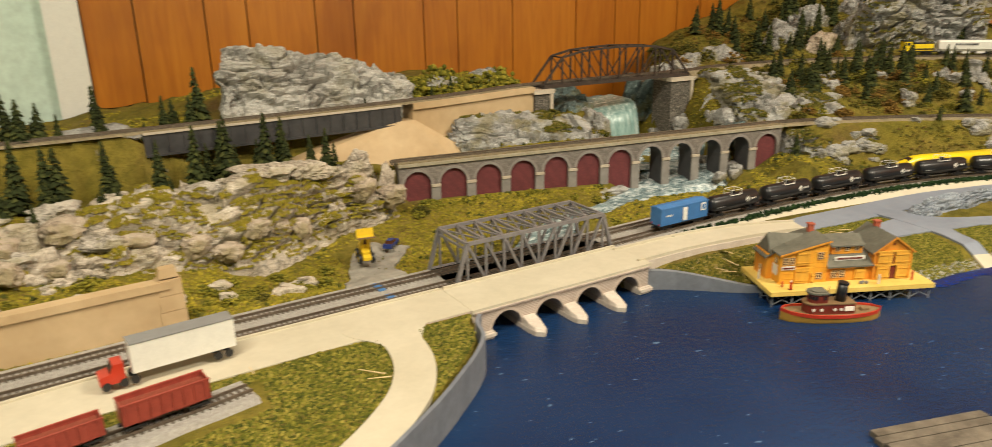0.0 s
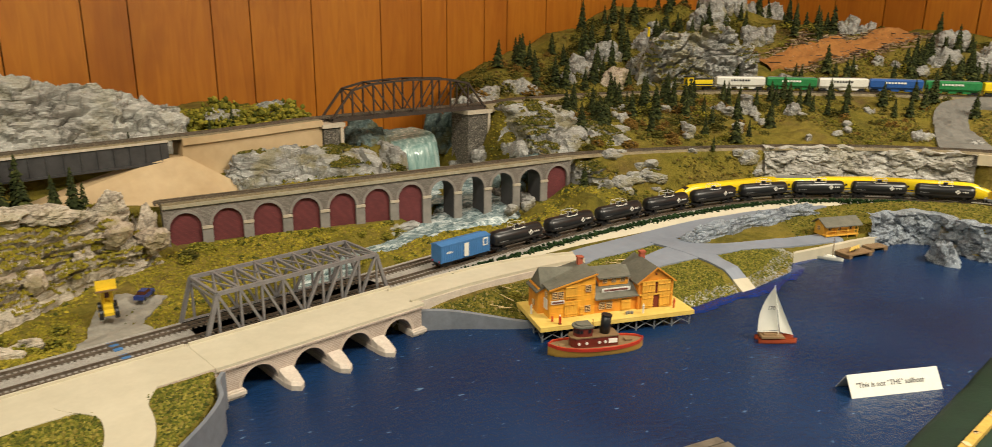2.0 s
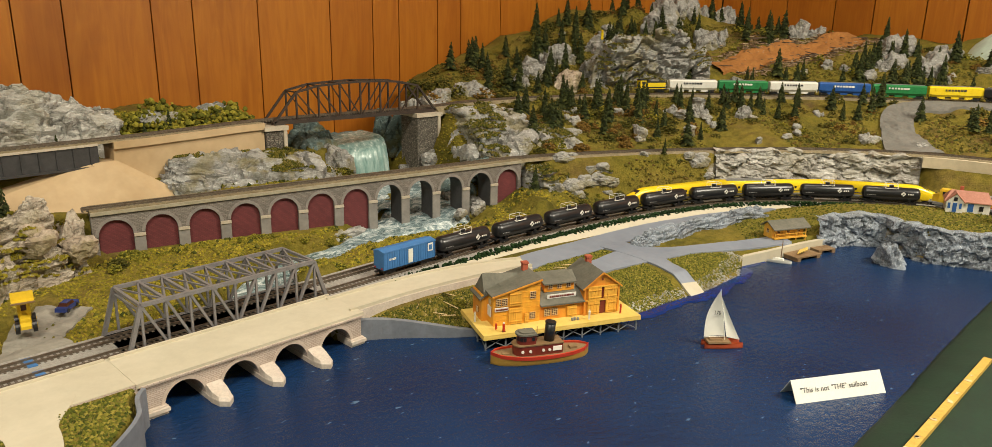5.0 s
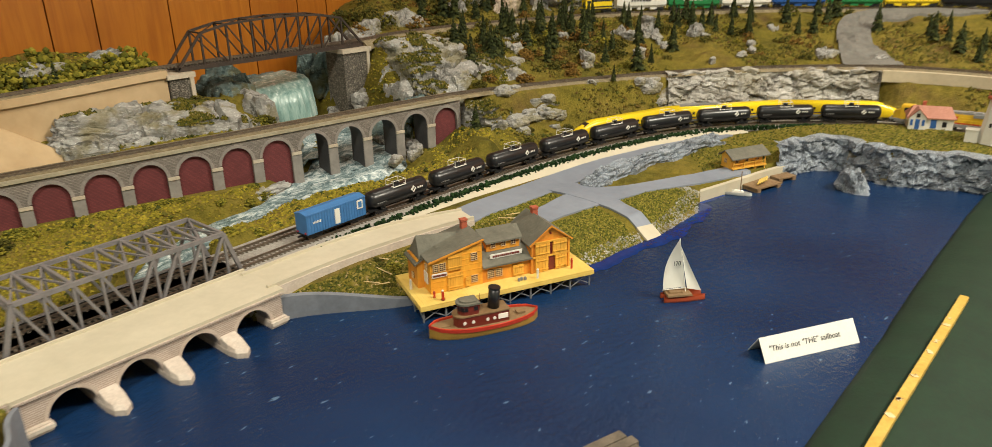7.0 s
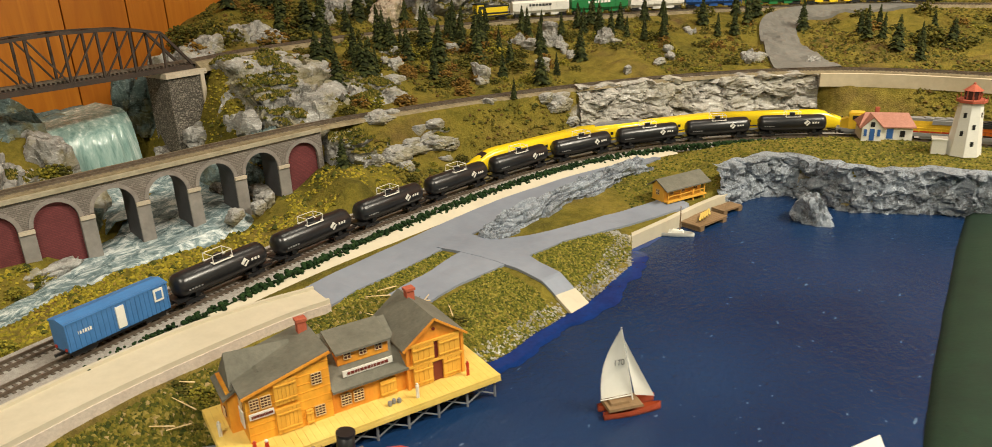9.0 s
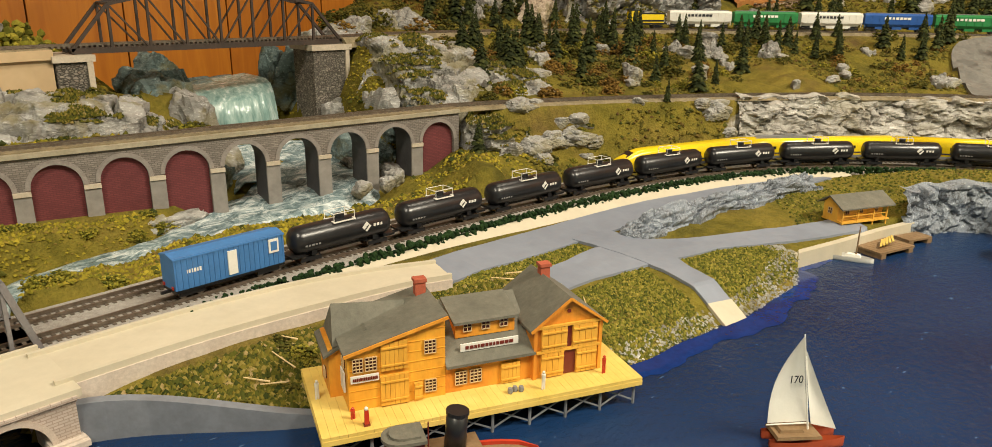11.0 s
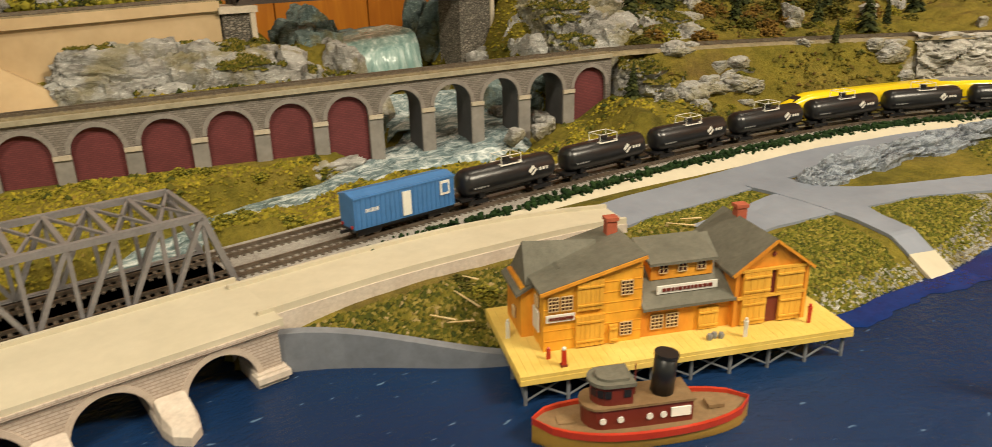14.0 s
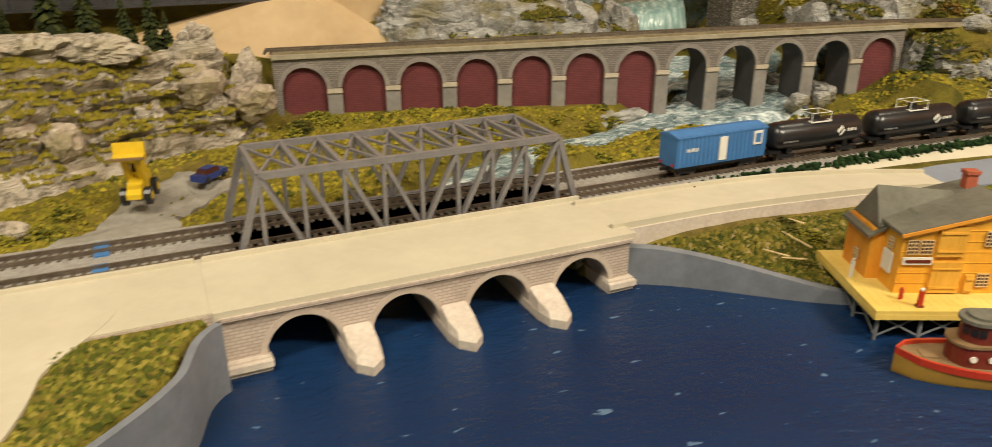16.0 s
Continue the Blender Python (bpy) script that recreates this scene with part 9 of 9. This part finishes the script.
def thicket(n, x0, x1, y0, y1, s0, s1, kinds=(0, 1, 3), flat=0.8):
    k = tries = 0
    while k < n and tries < n * 20:
        tries += 1
        x, y = rnd.uniform(x0, x1), rnd.uniform(y0, y1)
        if clear_of_ways(x, y, 0.004):
            s = rnd.uniform(s0, s1)
            ob = copy_thing(BUSHES[rnd.choice(kinds)], placed(x, y, ground(x, y) - 0.001, rnd.uniform(0, 360)))
            ob.scale = (s, s, s * rnd.uniform(flat * 0.8, flat * 1.2))
            k += 1


BRUSH = {"leafdark": Build(), "autumn": Build(), "leaf": Build()}
BRUSH_SHAPES = [bush_build(s, 90) for s in (31, 32, 33, 34)]


def brush(n, x0, x1, y0, y1, s0, s1, kinds):
    """Far undergrowth, joined."""
    k = tries = 0
    while k < n and tries < n * 20:
        tries += 1
        x, y = rnd.uniform(x0, x1), rnd.uniform(y0, y1)
        if clear_of_ways(x, y, 0.004):
            s, a = rnd.uniform(s0, s1), rnd.uniform(0, 6.28)
            c, e, z, h = math.cos(a) * s, math.sin(a) * s, ground(x, y) - 0.001, rnd.uniform(0.7, 1.1)
            src = rnd.choice(BRUSH_SHAPES)
            BRUSH[rnd.choice(kinds)].add([(x + px * c - py * e, y + px * e + py * c, z + pz * s * h) for px, py, pz in src.v], src.f)
            k += 1


thicket(34, 0.44, 0.63, 1.045, 1.12, 0.018, 0.036, (0, 1, 1, 0), 1.1)
thicket(20, -0.2, 0.17, 1.02, 1.1, 0.01, 0.022, (0, 1, 4, 1))
thicket(18, -0.25, 0.3, 0.86, 0.94, 0.008, 0.018, (0, 1, 4))
thicket(24, -0.12, 0.22, 0.69, 0.76, 0.006, 0.013, (0, 1, 1, 4))
thicket(12, -0.1, 0.2, 0.84, 0.9, 0.008, 0.014, (0, 1))
for k in range(6):
    thicket(5, 0.38 + 0.05 * k, 0.43 + 0.05 * k, 0.858 - 0.0086 * k, 0.878 - 0.0086 * k, 0.004, 0.008, (0, 1))
thicket(20, 0.64, 0.73, 0.92, 1.03, 0.009, 0.018, (0, 1, 4))
thicket(34, 0.97, 1.3, 0.78, 0.95, 0.007, 0.017, (3, 4, 2, 3, 2))
brush(60, 0.97, 1.3, 0.8, 1.03, 0.007, 0.018, ("leafdark", "autumn", "leafdark", "leaf"))
brush(70, 1.25, 1.78, 0.55, 0.98, 0.006, 0.015, ("leafdark", "leafdark", "autumn", "leaf"))
brush(110, 0.95, 1.72, 1.05, 1.28, 0.009, 0.024, ("leafdark", "leafdark", "autumn"))
brush(120, 1.66, 2.15, 0.2, 1.1, 0.009, 0.022, ("leafdark", "leafdark", "autumn", "leaf"))
thicket(14, 0.95, 1.25, 0.7, 0.78, 0.005, 0.01)
thicket(22, -0.02, 0.215, 0.695, 0.73, 0.005, 0.012, (0, 1, 1))
thicket(16, 0.2, 0.46, 1.028, 1.04, 0.006, 0.012, (0, 1, 4))
thicket(5, 0.37, 0.4, 0.862, 0.878, 0.009, 0.015, (0, 1))
thicket(6, 0.52, 0.57, 0.708, 0.722, 0.008, 0.013, (1,))
for ob, (x, y), h in zip(TREES + BUSHES, ((1.1, 0.9), (1.05, 0.94), (1.45, 0.82), (1.6, 0.75), (0.48, 1.08), (0.1, 0.87), (1.15, 0.88), (1.2, 0.86), (1.12, 0.95)), (0.045, 0.05, 0.04, 0.04, 0.016, 0.012, 0.014, 0.01, 0.012)):
    ob.location, ob.scale = (x, y, ground(x, y) - 0.001), (h, h, h)


for mat, label in (("leafdark", "dark olive foam undergrowth on the mountain"), ("autumn", "rusty brown foam undergrowth on the mountain"), ("leaf", "olive foam undergrowth on the mountain")):
    single("undergrowth", BRUSH[mat], mat, label, "undergrowth", kind="stuff")


# loose foam over the land
def tufts(name, n, mat, label, pick, s0, s1, lift=0.0):
    rn = random.Random(len(name) * 7 + n)
    v = [(1, 0, 0), (-0.6, 0.8, 0), (-0.5, -0.85, 0), (0, 0, 0.85), (0.4, 0.5, 0.45), (-0.7, 0.0, 0.4)]
    f = [(0, 4, 3), (4, 1, 3), (1, 5, 3), (5, 2, 3), (2, 0, 3), (0, 1, 4), (1, 2, 5), (0, 2, 1)]
    b = Build()
    k = tries = 0
    while k < n and tries < n * 12:
        tries += 1
        q = pick(rn)
        if q is None:
            continue
        x, y = q
        s, a = rn.uniform(s0, s1), rn.uniform(0, 6.28)
        c, sn, st = math.cos(a) * s, math.sin(a) * s, rn.uniform(0.6, 1.4)
        z = ground(x, y) + lift - s * 0.15
        b.add([(x + px * c - py * sn * st, y + px * sn + py * c * st, z + pz * s * rn.uniform(0.7, 1.3)) for px, py, pz in v], f)
        k += 1
    return single(name, b, mat, label, "ground cover", kind="stuff")


def upland(rn):
    th = math.radians(rn.uniform(8, 150))
    r = rn.uniform(0.45, 1.55)
    x, y = CX + r * math.cos(th), CY + r * math.sin(th)
    if x < -0.35 or x > 2.2 or y > 1.3 or not clear_of_ways(x, y, 0.001):
        return None
    k = int((th - THETA[0]) / (THETA[1] - THETA[0]))
    if r < LEVEL_R[6, k] or fbm(x * 7, y * 7, 3, 3) < -0.12:
        return None
    if 1.68 < x < 2.2 and abs(y - SLOPE_Y(x)) < 0.034:
        return None
    return x, y


def lowland(rn):
    q = upland(rn)
    return q if q and q[0] < 0.93 + 0.1 * fbm(q[0] * 9, q[1] * 9, 0, 2) else None


def mountain(rn):
    q = upland(rn)
    return q if q and q[0] > 0.93 + 0.1 * fbm(q[0] * 9, q[1] * 9, 0, 2) else None


tufts("ground_foam", 24000, "foam", "loose yellow-olive foam turf over the low hills", lowland, 0.001, 0.0028)
tufts("ground_foam", 18000, "foam_olive", "loose olive-brown foam turf over the mountain", mountain, 0.0014, 0.0042)
for spots, mat, label in ((FOAM_SPOTS, "weed_bank", "olive foam turf lying on the rock ledges"), (WARM_SPOTS, "foam", "yellow foam turf lying on the buff hillside")):
    b = Build()
    for p in spots:
        for k in range(4):
            s, a = rnd.uniform(0.001, 0.0026), rnd.uniform(0, 6.28)
            o = Vector((rnd.uniform(-0.002, 0.002), rnd.uniform(-0.002, 0.002), 0))
            b.add([p + o + Vector((s * math.cos(a + g), s * math.sin(a + g), -0.0006)) for g in (0, 2.1, 4.2)] + [p + o + Vector((rnd.uniform(-0.3, 0.3) * s, rnd.uniform(-0.3, 0.3) * s, s * rnd.uniform(0.6, 1.1)))], [(0, 1, 3), (1, 2, 3), (2, 0, 3)])
    single("ledge_foam", b, mat, label, "ground cover", kind="stuff")


def foreslope(rn):
    x, y = rn.uniform(-0.2, 0.75), rn.uniform(0.66, 0.9)
    if y > 0.885 - 0.17 * (x - 0.36) and x > 0.3 or x < 0.3 and y > 0.79 or not clear_of_ways(x, y, 0.0):
        return None
    if x < 0.35 and abs(x - 0.262) < 0.022 and y < 0.79:
        return None
    return x, y


tufts("slope_foam", 15000, "foam", "thick yellow-green foam turf on the low slopes", foreslope, 0.001, 0.0024)
tufts("weeds", 4000, "weed", "loose green foam weeds over the hills", upland, 0.0015, 0.005)


def bank_left(rn):
    x, y = rn.uniform(-0.1, 0.3), rn.uniform(0.35, 0.575)
    th, r = math.atan2(y - CY, x - CX), math.hypot(x - CX, y - CY)
    k = int((th - THETA[0]) / (THETA[1] - THETA[0]))
    if r < s_r[k] + 0.008:
        return None
    for px, py, w in [(p.x, p.y, 0.0335) for p in ROAD[::2]] + [(p.x, p.y, 0.0175 + 0.016 * (k == 0)) for k, p in enumerate(SIDE_ROAD[::3])] + [(-0.032, 0.438, 0.024), (0.008, 0.428, 0.024), (0.048, 0.416, 0.024), (0.078, 0.398, 0.024)]:
        if (x - px) ** 2 + (y - py) ** 2 < w * w:
            return None
    if x < 0.11 and 0.0 < 0.53 + 0.23 * (x - 0.12) - y < 0.045 and y > 0.45:
        return None
    return x, y


tufts("bank_grass", 13000, "foam_green", "green foam grass on the lakeside bank", bank_left, 0.0009, 0.0025)


def bank_right(rn):
    x, y = rn.uniform(0.503, 0.79), rn.uniform(0.49, 0.61)
    th, r = math.atan2(y - CY, x - CX), math.hypot(x - CX, y - CY)
    k = int((th - THETA[0]) / (THETA[1] - THETA[0]))
    if r < s_r[k] + 0.01 or y > 0.581 - 0.09 * max(0, x - 0.62):
        return None
    if x > 0.72 and y > 0.592:
        return None
    return x, y


tufts("bank_grass", 11000, "weed_bank", "dark green foam grass with bare twigs on the lakeside bank", bank_right, 0.0009, 0.003)


rn = random.Random(9)
k = 0
while k < 30:
    q = bank_right(rn)
    if q:
        h = rn.uniform(0.0035, 0.0085)
        ob = copy_thing(BUSHES[rn.choice((3, 4, 0, 3))], placed(q[0], q[1], ground(*q) - 0.001, rn.uniform(0, 360)))
        ob.scale = (h * 1.2, h, h * rn.uniform(0.6, 0.9))
        k += 1
for pick, count in ((bank_right, 16), (bank_left, 10)):
    k = 0
    while k < count:
        q = pick(rn)
        if q:
            a, l = rn.uniform(0, 3.14), rn.uniform(0.004, 0.011)
            single("twig", Build().rod((-l * math.cos(a), -l * math.sin(a), 0), (l * math.cos(a), l * math.sin(a), 0.002), 0.0005, 0.0003, 5), "chip", "dry pale twig lying on the foam bank", "twig", "bank twigs").location = (q[0], q[1], ground(*q) + 0.003)
            k += 1


def lawns(rn):
    x, y = rn.uniform(0.7, 1.02), rn.uniform(0.43, 0.585)
    in2 = 0.735 < x < 0.868 - (0.522 - y) * 0.25 and 0.447 < y < 0.522
    in3 = 0.902 - (0.52 - y) * 0.3 < x < 0.992 and 0.45 < y < 0.522 - 0.36 * (x - 0.9)
    in1 = 0.7 < x < 0.864 and 0.556 < y < 0.582 and y < 0.57 + 0.3 * max(0, x - 0.72)
    return (x, y) if in1 or in2 or in3 else None


tufts("lawn_foam", 13000, "foam_green", "green foam turf on the harbour lawns", lawns, 0.0008, 0.0022)


def headland(rn):
    x, y = rn.uniform(1.02, 1.42), rn.uniform(0.15, 0.56)
    th, r = math.atan2(y - CY, x - CX), math.hypot(x - CX, y - CY)
    k = int((th - THETA[0]) / (THETA[1] - THETA[0]))
    if not LEVEL_R[3, k] + 0.003 < r < LEVEL_R[5, k] - 0.02 or math.degrees(th) > 44 or y < 0.49 and x < 1.16:
        return None
    return x, y


tufts("headland_grass", 4500, "foam_green", "short green foam grass on the headland", headland, 0.001, 0.0024)


def beach(rn):
    k = rn.randrange(len(SHORE))
    p = SHORE[k]
    if not (0.735 < p.x < 0.995 and p.y < 0.47) or 0.852 < p.x < 0.886:
        return None
    return p.x + rn.uniform(-0.008, 0.008), p.y + rn.uniform(0.0, 0.022)


tufts("beach_stones", 1800, "rock", "pale pebbles along the shore", beach, 0.0008, 0.0022)
b = Build()
rn = random.Random(4)
v, f = ICO[1]
hp = Line([p for p in beside(NEAR, -0.0265, 0.002) if 0.58 < p.x < 1.34 and p.y > 0.42])
for k in range(1900):
    p = hp.at(rn.uniform(0, hp.s[-1]))
    s = rn.uniform(0.0011, 0.0026) * (0.6 + 0.4 * smooth(0.0, 0.15, p.x - 0.58))
    c = p + Vector((rn.uniform(-0.003, 0.003), rn.uniform(-0.0035, 0.0035), rn.uniform(-0.0055, 0.001)))
    b.add([c + Vector((q.x * s * rn.uniform(0.7, 1.3), q.y * s, q.z * s)) for q in v], f)
single("hedge", b, "hedge", "low dark green foam hedge along the tracks", "hedge", kind="stuff")

# trees in front of the girder bridge and shrubs along the slab's foot
for x, y, h in ((0.222, 0.945, 0.074), (0.152, 0.955, 0.072), (0.168, 0.94, 0.046), (0.192, 0.94, 0.05), (0.256, 0.92, 0.05), (0.281, 0.916, 0.052), (0.135, 0.945, 0.05), (0.36, 1.03, 0.034), (0.505, 1.06, 0.04), (0.47, 1.05, 0.036)):
    stand_tree(TREES[int(h * 1000) % 4], x, y, h)
thicket(16, 0.26, 0.42, 1.022, 1.04, 0.007, 0.013, (0, 1, 4))
thicket(6, 0.36, 0.39, 0.85, 0.87, 0.007, 0.012, (0, 1, 3))
thicket(10, 0.13, 0.19, 1.03, 1.06, 0.012, 0.022, (0, 1))
